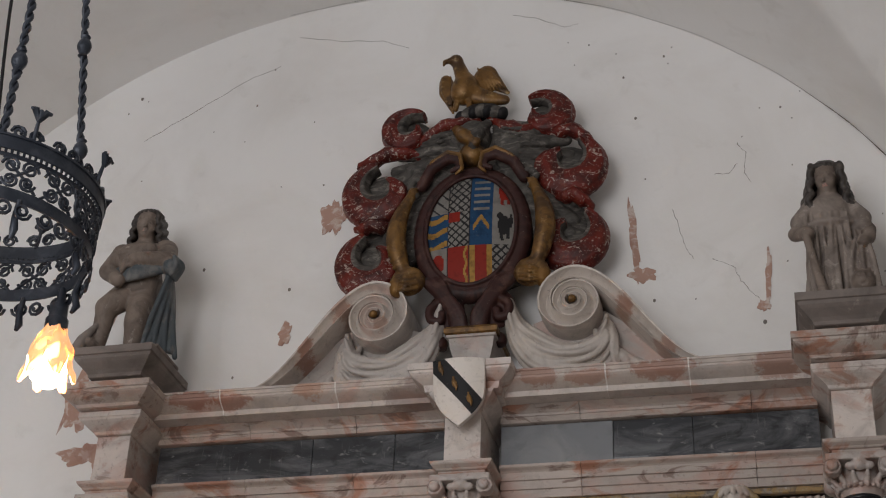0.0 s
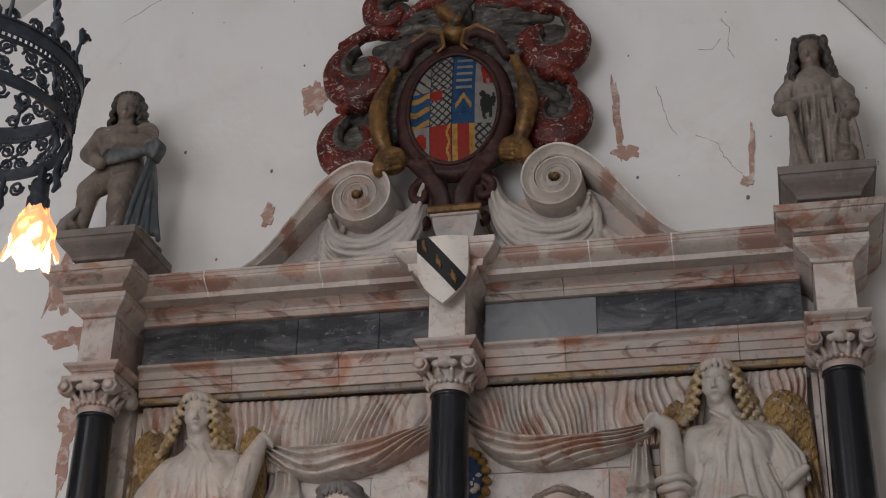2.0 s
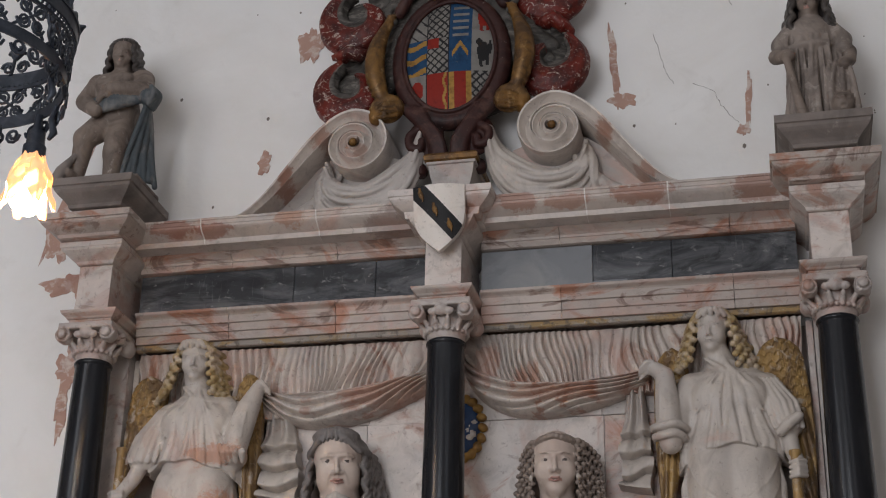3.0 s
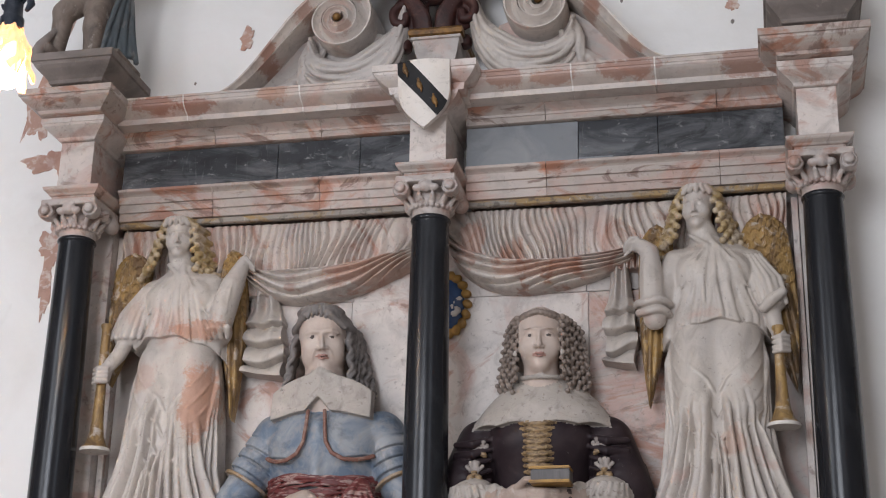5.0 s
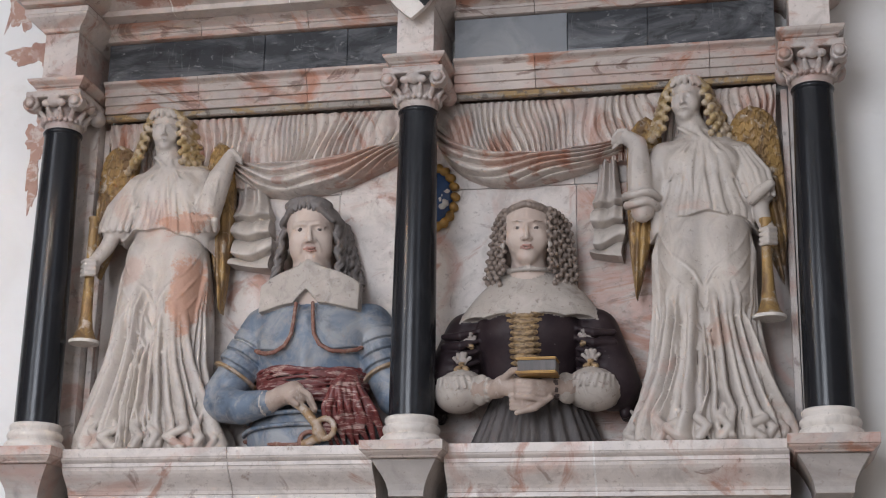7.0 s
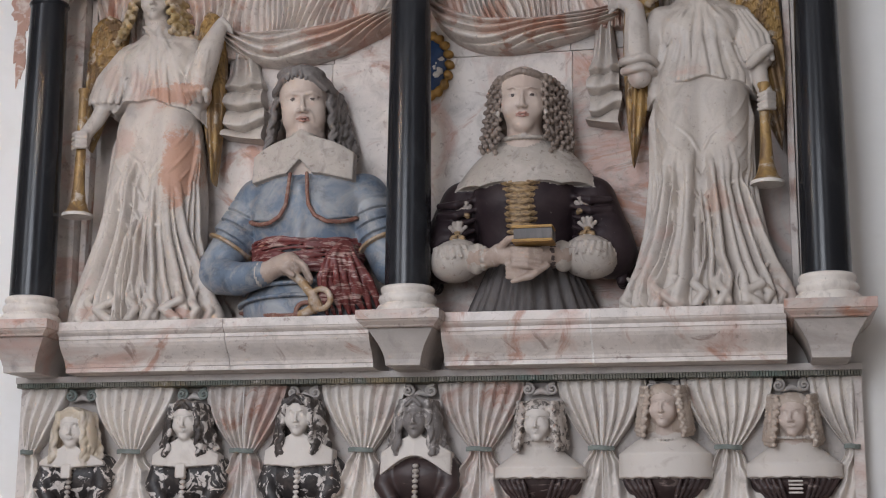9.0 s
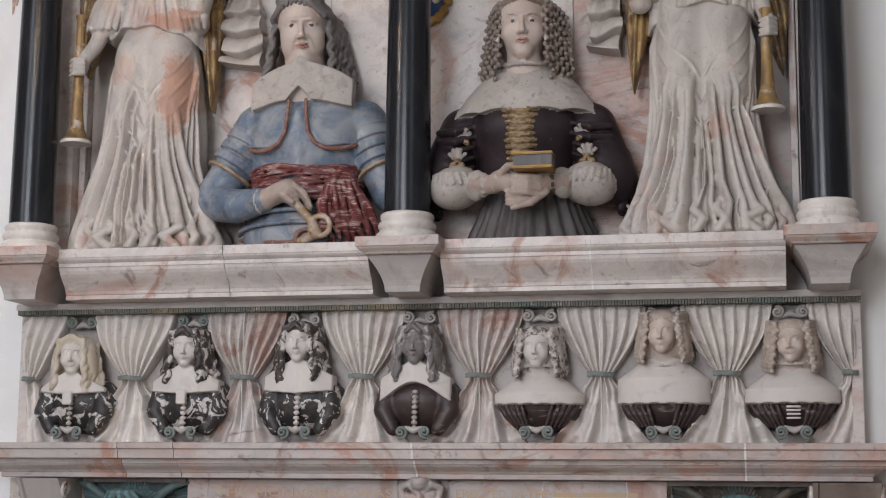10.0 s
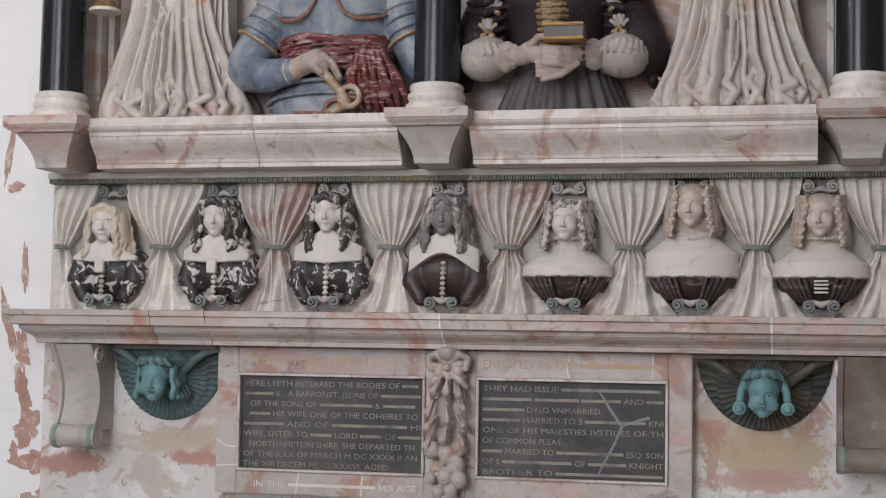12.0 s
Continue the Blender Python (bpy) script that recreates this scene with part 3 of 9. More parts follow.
for a, b in spans:
    # architrave in lengths with three fasciae
    cut = [a, a + 0.33 * (b - a), a + 0.70 * (b - a), b] if a < 0 else [a, a + 0.26 * (b - a), a + 0.80 * (b - a), b]
    for l, r in zip(cut, cut[1:]):
        rings = [(0.0, 3.592), (0.0, 3.622), (0.008, 3.624), (0.008, 3.654), (0.016, 3.656), (0.016, 3.684)] + curve_steps(0.018, 3.686, 0.036, 3.700, "cyma", 4) + [(0.036, 3.709)]
        part("architrave", stack(rings, l + 0.001, r - 0.001, FY + 0.005, 0, 0, 0), alabaster_sooty, ent)
        part("bed_moulding", stack([(0, 3.874), (0.008, 3.876), (0.008, 3.898)] + curve_steps(0.012, 3.900, 0.05, 3.930, "cove", 4), l + 0.001, r - 0.001, FY - 0.01, 0, 0, 0), alabaster_sooty, ent)
    part("gilded_fillet", stack([(0, 3.570), (0.004, 3.573), (0.004, 3.5905)], a, b, -0.128, -0.11, 0, 0), fillet_gilt, ent, "dull flaked gilded fillet")
    # cornice in lengths
    ends = [a - 0.02, a + 0.26 * (b - a), a + 0.66 * (b - a), b + 0.02] if a < 0 else [a - 0.02, a + 0.36 * (b - a), a + 0.62 * (b - a), b + 0.02]
    for l, r in zip(ends, ends[1:]):
        rings = [(0.0, 3.931), (0.05, 3.936), (0.055, 3.955)] + curve_steps(0.060, 3.957, 0.105, 3.992, "ovolo", 5) + [(0.108, 3.994), (0.108, 4.008), (0.112, 4.010), (0.112, 4.018)]
        part("cornice", stack(rings, l + 0.0012, r - 0.0012, -0.215, 0, 0, 0), cornice_stone, ent)
    # mortar joints on the cornice
    for e in ends[1:-1]:
        part("joint", stack([(0.0, 3.934), (0.05, 3.938), (0.055, 3.955)] + curve_steps(0.060, 3.957, 0.105, 3.992, "ovolo", 5) + [(0.108, 3.994), (0.112, 4.016)], e - 0.0025, e + 0.0025, -0.2165, 0, 0, 0), mortar, ent, "white mortar joint")
slabs = [(-1.24, -0.62, slate), (-0.618, -0.30, slate), (-0.298, -0.105, slate), (0.105, 0.515, slate_pale), (0.517, 0.80, slate), (0.802, 1.24, slate)]
for a, b, m in slabs:
    part("frieze_panel", boxed((a, FY + 0.004 * (m is slate), 3.712), (b, 0, 3.872), 0.002), m, ent, "dark slate frieze panel" if m is slate else "pale grey slate frieze panel")
part("frieze_edge", boxed((0.517, FY - 0.003, 3.713), (0.64, FY, 3.728), 0.001), slate_pale, ent)
for x in CX:
    # the parts that break forward over each column
    rings = [(0.0, 3.600), (0.0, 3.618), (0.006, 3.620), (0.006, 3.636), (0.012, 3.638)] + curve_steps(0.014, 3.640, 0.032, 3.660, "cyma", 4) + [(0.034, 3.668)]
    part("column_block", stack(rings, x - 0.078, x + 0.078, -0.318), alabaster_sooty, ent)
    part("pedestal", stack([(0, 3.669), (0, 3.852)], x - 0.066, x + 0.066, -0.325), alabaster, ent, "pale alabaster pedestal block")
    if x:
        part("pedestal_cap", stack([(0.0, 3.853), (0.004, 3.855)] + curve_steps(0.006, 3.858, 0.055, 3.906, "cyma", 6) + [(0.058, 3.908), (0.058, 3.928)], x - 0.068, x + 0.068, -0.335), alabaster, ent)
        part("corner_cornice", stack([(0.0, 3.929), (0.045, 3.934), (0.05, 3.945)] + curve_steps(0.055, 3.947, 0.100, 3.985, "ovolo", 5) + [(0.106, 3.987), (0.106, 4.012)], x - 0.078, x + 0.078, -0.375), alabaster_sooty, ent)
    else:
        part("pedestal_cap", stack([(0.0, 3.853)] + curve_steps(0.004, 3.86, 0.05, 3.925, "cyma", 6), x - 0.068, x + 0.068, -0.325), alabaster, ent)
        part("corner_cornice", stack([(0.0, 3.926), (0.035, 3.930), (0.04, 3.955)] + curve_steps(0.045, 3.957, 0.085, 3.995, "ovolo", 5) + [(0.09, 3.997), (0.09, 4.022)], x - 0.10, x + 0.10, -0.33), alabaster, ent)

# recess between the columns
rec = thing("recess_panelling", (0, 0, 2.30), "veined alabaster slabs lining the recess behind the figures", "wall panel")
for a, b, z0, z1, m in ((-1.25, -0.92, 2.30, 3.27, alabaster_grey), (-0.918, -0.345, 2.30, 3.27, alabaster), (-0.343, 0.02, 2.30, 3.27, alabaster), (0.022, 0.527, 2.30, 3.265, alabaster), (0.529, 0.86, 2.30, 3.265, alabaster_red), (0.862, 1.25, 2.30, 3.265, alabaster_grey),
                        (-1.25, -0.34, 3.272, 3.562, alabaster), (-0.338, 0.52, 3.268, 3.562, alabaster), (0.522, 1.25, 3.268, 3.562, alabaster_grey)):
    part("slab", boxed((a, -0.012, z0), (b, 0.0, z1), 0.0015), m, rec)
for s in (-1, 1):
    part("pilaster", boxed((s * 1.35 - 0.075, -0.11, 2.30), (s * 1.35 + 0.075, 0, 3.60), 0.003), alabaster_grey if s > 0 else alabaster, rec, "flat alabaster pilaster")
    part("pilaster_edge", boxed((min(s * 1.25, s * 1.272), -0.06, 2.30), (max(s * 1.25, s * 1.272), 0, 3.562), 0.002), alabaster, rec)

sill = thing("sill", (0, 0, 2.13), "moulded veined alabaster ledge under the columns and figures", "ledge")
sr = [(0.0, 2.134), (0.014, 2.136), (0.014, 2.150)] + curve_steps(0.018, 2.152, 0.078, 2.238, "cyma", 8) + [(0.082, 2.240), (0.082, 2.252)] + curve_steps(0.086, 2.254, 0.098, 2.268, "ovolo", 3) + [(0.10, 2.270), (0.10, 2.299)]
for a, b, m in ((-1.22, -0.62, alabaster), (-0.62, -0.12, alabaster), (0.12, 0.61, alabaster), (0.61, 1.22, alabaster)):
    part("ledge", stack(sr, a + 0.001, b - 0.001, -0.21, 0, 0, 0), m, sill)
part("joint", stack(sr, 0.607, 0.613, -0.2115, 0, 0, 0), mortar, sill, "white mortar joint")
for x in CX:
    part("plinth", stack([(0.0, 2.245)] + curve_steps(0.004, 2.247, 0.022, 2.268, "cyma", 4) + [(0.026, 2.270), (0.026, 2.3005)], x - 0.112, x + 0.112, -0.375), alabaster_red, sill, "veined alabaster plinth block")
    part("corbel", stack([(-0.055, 2.128)] + curve_steps(-0.05, 2.13, 0.0, 2.244, "cove", 6), x - 0.108, x + 0.108, -0.36), alabaster_grey, sill, "dirty tapered corbel")

shelf = thing("shelf", (0, 0, 1.52), "moulded alabaster shelf under the row of busts", "ledge")
hr = [(0.0, 1.528), (0.006, 1.530), (0.006, 1.545)] + curve_steps(0.010, 1.547, 0.045, 1.575, "cyma", 5) + [(0.05, 1.577), (0.05, 1.590), (0.085, 1.594), (0.085, 1.622), (0.095, 1.626), (0.095, 1.645)]
cuts = [-1.46, -1.0, -0.80, 0.02, 1.08, 1.46]
for i, (a, b) in enumerate(zip(cuts, cuts[1:])):
    part("shelf_length", stack(hr, a + 0.001, b - 0.001, -0.15, 0, 1 if i == 0 else 0, 1 if i == 4 else 0), (alabaster_mid, alabaster_grey, alabaster_mid, alabaster_red, alabaster_mid)[i], shelf)
for x in (0.02, 1.08):
    part("joint", stack(hr, x - 0.003, x + 0.003, -0.1515, 0, 0, 0), mortar, shelf, "white mortar joint")

# ---- painted and carved figures ----
flesh = mat("painted_flesh", (0.55, 0.455, 0.395), [((0.42, 0.30, 0.25), 9, 0.45, 0.75, 0.6, 0.5, ONE), ((0.66, 0.60, 0.55), 25, 0.6, 0.75, 0.6, 0.5, ONE)], 0.5, bump=[(80, 0.0008)])
hand_flesh = mat("dirtied_painted_flesh", (0.40, 0.315, 0.265), [((0.26, 0.19, 0.155), 12, 0.45, 0.66, 0.7, 0.8, ONE), ((0.55, 0.48, 0.43), 30, 0.58, 0.70, 0.6, 0.5, ONE)], 0.55, bump=[(80, 0.001)])
lips = mat("red_lips", (0.42, 0.235, 0.195), [((0.5, 0.3, 0.25), 40, 0.5, 0.8, 0.6, 0, ONE)], 0.45)
dark_line = mat("dark_eye", (0.07, 0.05, 0.045), [], 0.4)
eye_white = mat("eye_white", (0.46, 0.385, 0.335), [], 0.4)
grey_hair = mat("grey_painted_hair", (0.20, 0.178, 0.168), [((0.075, 0.065, 0.06), 12, 0.4, 0.7, 0.7, 0.5, ONE), ((0.48, 0.45, 0.43), 50, 0.62, 0.75, 0.7, 0, ONE)], 0.55, bump=[(70, 0.0015)])
brown_hair = mat("brown_painted_hair", (0.27, 0.215, 0.18), [((0.13, 0.10, 0.085), 14, 0.4, 0.7, 0.7, 0.5, ONE), ((0.50, 0.44, 0.39), 50, 0.6, 0.75, 0.7, 0, ONE)], 0.55, bump=[(70, 0.0015)])
linen = mat("grey_linen_paint", (0.42, 0.375, 0.335), [((0.55, 0.50, 0.46), 10, 0.5, 0.7, 0.7, 0.5, ONE), ((0.24, 0.21, 0.185), 18, 0.52, 0.72, 0.7, 0.8, ONE), ((0.17, 0.13, 0.11), 60, 0.58, 0.68, 0.6, 0.5, ONE)], 0.6, bump=[(60, 0.002)])
armour = mat("blue_grey_armour_paint", (0.125, 0.165, 0.225), [((0.33, 0.34, 0.355), 6, 0.42, 0.60, 0.85, 1.2, ONE), ((0.06, 0.07, 0.09), 9, 0.54, 0.68, 0.7, 0.5, ONE), ((0.30, 0.29, 0.285), 22, 0.50, 0.62, 0.6, 0.8, ONE), ((0.42, 0.40, 0.38), 35, 0.66, 0.76, 0.5, 0.5, ONE), ((0.24, 0.16, 0.12), 8, 0.64, 0.76, 0.5, 1, ONE)], 0.48, bump=[(50, 0.001)])
trim_red = mat("russet_trim", (0.20, 0.09, 0.065), [((0.38, 0.28, 0.22), 50, 0.5, 0.7, 0.7, 0, ONE)], 0.55)
hilt_stone = mat("ochre_stained_stone", (0.40, 0.31, 0.24), [((0.28, 0.17, 0.07), 16, 0.45, 0.58, 0.85, 0.8, ONE), ((0.55, 0.49, 0.44), 30, 0.55, 0.66, 0.6, 0.5, ONE)], 0.5, bump=[(60, 0.001)])
ribbon = mat("grey_ribbon", (0.34, 0.30, 0.27), [((0.14, 0.11, 0.10), 30, 0.45, 0.65, 0.8, 0.5, ONE), ((0.55, 0.51, 0.47), 50, 0.6, 0.7, 0.6, 0, ONE)], 0.6, bump=[(80, 0.001)])
sash_red = mat("crimson_sash", (0.16, 0.035, 0.032), [((0.08, 0.02, 0.02), 20, 0.4, 0.7, 0.7, 0.5, ONE), ((0.45, 0.33, 0.29), 42, 0.53, 0.60, 0.75, 0.6, (0.45, 0.45, 2.2)), ((0.05, 0.015, 0.015), 50, 0.55, 0.66, 0.7, 0.5, (0.5, 0.5, 2))], 0.45, bump=[(70, 0.0015)])
gown = mat("brown_black_gown", (0.024, 0.016, 0.019), [((0.055, 0.038, 0.040), 8, 0.45, 0.75, 0.7, 0.8, ONE), ((0.3, 0.27, 0.25), 45, 0.66, 0.74, 0.6, 0, ONE)], 0.42, bump=[(50, 0.001)], spec=0.22)
gown_grey = mat("grey_skirt", (0.075, 0.066, 0.064), [((0.16, 0.14, 0.135), 14, 0.45, 0.75, 0.6, 0.5, (4, 4, 0.5))], 0.5, bump=[(60, 0.001)])
lace_gold = mat("gold_lacing", (0.30, 0.20, 0.10), [((0.08, 0.05, 0.03), 45, 0.45, 0.6, 0.85, 0, (1, 1, 3)), ((0.5, 0.38, 0.2), 60, 0.6, 0.7, 0.6, 0, ONE)], 0.5, bump=[(70, 0.002)])
gold_leaf_hair = mat("gilded_hair", (0.38, 0.275, 0.13), [((0.55, 0.46, 0.37), 16, 0.45, 0.6, 0.8, 0.5, ONE), ((0.20, 0.13, 0.05), 25, 0.55, 0.72, 0.7, 0.5, ONE)], 0.5, 0.1, bump=[(60, 0.0015)])


def head(c, o, size, rot=(0, 0, 0), skin=0, lip=0, eye=0, white=0):
    """A carved head that faces -y; size is the height from chin to crown."""
    c.frame_at(o, size, rot)
    c.ell((0, 0.06, 0.12), (0.345, 0.42, 0.385), skin, 0.03)
    c.ell((0, -0.06, -0.08), (0.30, 0.36, 0.40), skin, 0.06)
    c.ell((0, -0.27, -0.385), (0.13, 0.12, 0.10), skin, 0.08)
    for s in (-1, 1):
        c.ell((s * 0.175, -0.24, -0.12), (0.12, 0.13, 0.15), skin, 0.08)
        c.ell((s * 0.135, -0.428, 0.040), (0.090, 0.075, 0.052), skin, 0.03, cut=True)
        c.ell((s * 0.135, -0.318, 0.030), (0.066, 0.056, 0.036), white, 0.015)
        c.ell((s * 0.135, -0.364, 0.032), (0.026, 0.020, 0.026), eye, 0.003)
        c.path([(s * 0.070, -0.350, 0.045), (s * 0.135, -0.376, 0.068), (s * 0.205, -0.335, 0.042)], [0.010, 0.015, 0.010], skin, 0.02)
        c.path([(s * 0.075, -0.350, 0.010), (s * 0.135, -0.364, -0.008), (s * 0.200, -0.328, 0.012)], [0.009, 0.011, 0.009], skin, 0.02)
        c.path([(s * 0.045, -0.395, 0.120), (s * 0.13, -0.395, 0.140), (s * 0.235, -0.325, 0.120)], [0.009, 0.012, 0.008], skin, 0.06)
        c.ell((s * 0.048, -0.425, -0.135), (0.034, 0.044, 0.030), skin, 0.02)
        c.ell((s * 0.285, 0.06, -0.02), (0.04, 0.08, 0.11), skin, 0.02)
    c.path([(0, -0.385, 0.11), (0, -0.435, 0.0), (0, -0.488, -0.115)], [0.026, 0.028, 0.042], skin, 0.035)
    c.path([(-0.09, -0.38, -0.242), (-0.04, -0.425, -0.222), (0, -0.422, -0.23), (0.04, -0.425, -0.222), (0.09, -0.38, -0.242)], [0.008, 0.017, 0.015, 0.017, 0.008], lip, 0.012)
    c.path([(-0.085, -0.375, -0.262), (0, -0.415, -0.275), (0.085, -0.375, -0.262)], [0.007, 0.019, 0.007], lip, 0.012)
    c.frame_at()
    return c


def lock(c, p, q, r0, r1, wave, turns, slot, n=12, k=0.004, phase=0.0):
    """A wavy lock of hair from p to q."""
    p, q = np.array(p), np.array(q)
    pts, rad = [], []
    for i in range(n + 1):
        t = i / n
        w = wave * (0.3 + 0.7 * t)
        pts.append(p + (q - p) * t + np.array((w * math.sin(turns * 2 * math.pi * t + phase), w * 0.6 * math.cos(turns * 2 * math.pi * t + phase), 0)))
        rad.append(r0 + (r1 - r0) * t)
    c.path(pts, rad, slot, k)


def fingers(c, p, d, side, slot, n=4, length=0.075, r=0.009, spread=0.017, curl=(0, 0.01, -0.02)):
    """Four fingers from p along d, laid side by side along side."""
    p, d, side, curl = (np.array(v, float) for v in (p, d, side, curl))
    for i in range(n):
        a = p + side * spread * (i - (n - 1) / 2)
        l = length * (1 - 0.12 * abs(i - 1.3))
        m = a + d * l * 0.5
        e = a + d * l + curl
        c.path([a, m, e], [r * 1.1, r, r * 0.75], slot, 0.003)


# man in armour, half length
def man_in_armour():
    rnd = random.Random(3)
    c = Clay((-0.84, -0.40, 2.298), (-0.05, 0.02, 3.22), 0.0044)
    x = -0.385
    A, S, L, H, K, R, T, B, E, W, G, N = range(12)  # armour, skin, linen, hair, dark, red sash, trim, buff leather, lip, white, gilt
    c.ell((x, -0.10, 2.62), (0.205, 0.135, 0.25), A, 0.02)
    c.ell((x, -0.12, 2.70), (0.195, 0.135, 0.14), A, 0.05)
    c.ell((x, -0.09, 2.35), (0.235, 0.17, 0.15), A, 0.03)
    c.cap((x, -0.240, 2.76), (x, -0.236, 2.55), 0.012, 0.010, A, 0.03)
    # shoulders and sleeves of plates
    for s in (-1, 1):
        sh = np.array((x + s * 0.188, -0.09, 2.742))
        el = np.array((-0.715, -0.14, 2.50)) if s < 0 else np.array((-0.085, -0.13, 2.49))
        c.ell(sh, (0.085, 0.095, 0.088), A, 0.04)
        c.cap(sh, el, 0.080, 0.066, A, 0.02)
        for i in range(4):
            p = sh + (el - sh) * (0.08 + 0.15 * i)
            d = (el - sh) / np.linalg.norm(el - sh)
            c.ring(p, d, 0.0885 - 0.001 * i, 0.017, A, 0.002)
        p = sh + (el - sh) * 0.68
        c.ring(p, d, 0.088, 0.006, G, 0.002)
    c.ell((-0.718, -0.15, 2.485), (0.058, 0.062, 0.062), A, 0.02)
    c.ell((-0.735, -0.175, 2.50), (0.035, 0.03, 0.04), A, 0.008)
    # near forearm lies across the front
    c.path([(-0.715, -0.15, 2.475), (-0.60, -0.235, 2.445), (-0.515, -0.265, 2.452)], [0.066, 0.058, 0.046], A, 0.012)
    c.ring((-0.506, -0.268, 2.452), (1, -0.3, 0.05), 0.044, 0.008, L, 0.003)
    c.path([(-0.49, -0.272, 2.455), (-0.44, -0.285, 2.475), (-0.40, -0.295, 2.485)], [0.034, 0.035, 0.036], N, 0.012)
    c.ell((-0.395, -0.29, 2.475), (0.045, 0.03, 0.036), N, 0.012, (0, 25, 0))
    for i in range(4):
        a = np.array((-0.372 - 0.006 * i, -0.318 + 0.017 * i, 2.492 - 0.001 * i))
        c.path([a, a + (0.038, -0.010, -0.028), a + (0.060, -0.004, -0.072)], [0.0115, 0.0105, 0.008], N, 0.003)
    c.path([(-0.42, -0.31, 2.468), (-0.395, -0.325, 2.45), (-0.375, -0.325, 2.436)], [0.014, 0.012, 0.009], N, 0.004)
    # sword hilt and guard
    c.path([(-0.41, -0.30, 2.462), (-0.36, -0.30, 2.425), (-0.315, -0.295, 2.372), (-0.30, -0.285, 2.335)], [0.017, 0.015, 0.016, 0.020], G, 0.004)
    ring = [(-0.285 + 0.034 * math.cos(a), -0.30, 2.357 + 0.034 * math.sin(a)) for a in np.linspace(3.6, -1.6, 14)]
    c.path(ring, [0.010] * 14, G, 0.002)
    c.path([(-0.30, -0.285, 2.335), (-0.34, -0.27, 2.32), (-0.38, -0.26, 2.31)], [0.018, 0.015, 0.01], G, 0.004)
    # sash round the waist, drawn to a knot with a hanging end
    for i in range(11):
        z = 2.462 + 0.0115 * i
        w = 0.198 + 0.0008 * i
        pts = [(x + w * math.sin(a), -0.085 - 0.163 * math.cos(a) - 0.004 * (i % 2), z + 0.006 * math.sin(3 * a + i)) for a in np.linspace(-1.35, 1.35, 16)]
        c.path([(q[0], q[1] - 0.004 * rnd.random(), q[2] + 0.006 * (rnd.random() - 0.5)) for q in pts], [0.0055 + 0.004 * rnd.random() for _ in pts], R, 0.001)
    for i in range(15):
        f = i / 14
        wob = [0.016 * (rnd.random() - 0.5) for _ in range(8)]
        c.path([(-0.235 + 0.03 * f, -0.250 + 0.02 * f, 2.560 - 0.012 * abs(f - 0.4)), (-0.265 + 0.085 * f + wob[0], -0.290 + 0.05 * f * f - 0.014 * (i % 2), 2.50 + wob[1]), (-0.285 + 0.150 * f + wob[2], -0.295 + 0.07 * f * f - 0.010 * (i % 3), 2.43 + wob[3]), (-0.290 + 0.180 * f + wob[4], -0.275 + 0.07 * f * f, 2.37 + wob[5]), (-0.272 + 0.165 * f + wob[6], -0.25 + 0.07 * f, 2.304 + 0.02 * (i % 2))], [0.009, 0.010, 0.0085 + 0.004 * rnd.random(), 0.007 + 0.004 * (i % 3 == 0), 0.006], R, 0.001)
    # skirt of plates with a russet edge
    for i in range(2):
        pts = [(x + (0.235 + 0.012 * i) * math.sin(a), -0.09 - (0.168 + 0.012 * i) * math.cos(a), 2.405 - 0.045 * i + 0.02 * math.cos(a)) for a in np.linspace(-1.4, 1.2, 16)]
        c.path(pts, [0.008] * 16, A, 0.004)
    pts = [(x - 0.24 + 0.25 * t, -0.12 - 0.15 * math.sin(min(t, 1) * 1.6), 2.345 - 0.035 * math.sin(t * 1.7)) for t in np.linspace(0, 1, 10)]
    c.path(pts, [0.007] * 10, T, 0.003)
    c.path([(-0.345 + 0.034 * math.cos(a), -0.272, 2.318 + 0.034 * math.sin(a)) for a in np.linspace(0, math.pi, 9)], [0.008] * 9, T, 0.002)
    # chest plates that stand proud, with a scalloped russet border
    for s in (-1, 1):
        def plate(X, Y, Z, s=s):
            t = (X - x) * s
            low = 2.64 + 0.11 * np.clip((0.075 - t) / 0.045, 0, 1) ** 2 + 0.02 * np.clip((t - 0.10) / 0.1, 0, 1)
            r = np.sqrt((t / 0.225) ** 2 + ((Y + 0.10) / (0.162 - 0.30 * np.clip(Z - 2.70, 0, 1))) ** 2)
            return np.maximum(np.maximum((r - 1) * 0.155, low - Z), np.maximum(np.maximum(0.030 - t, t - 0.19), Z - 2.805)) * 0.8
        c.put(plate, (x - 0.2, -0.29, 2.62), (x + 0.2, -0.05, 2.85), A, 0.003)
    for s in (-1, 1):
        edge = [(x + s * t[0], t[1], t[2]) for t in ((0.030, -0.262, 2.80), (0.034, -0.268, 2.74), (0.040, -0.270, 2.69), (0.062, -0.268, 2.652), (0.10, -0.258, 2.632), (0.14, -0.238, 2.632), (0.172, -0.212, 2.642), (0.19, -0.195, 2.652))]
        c.path(edge, [0.007] * 8, T, 0.003)
        for t in np.linspace(0.06, 1, 22):
            i = min(int(t * 7), 6)
            p = np.array(edge[i]) * (1 - (t * 7 - i)) + np.array(edge[i + 1]) * (t * 7 - i)
            c.ell(p + (0, -0.002, -0.005), 0.0055, T, 0.002)
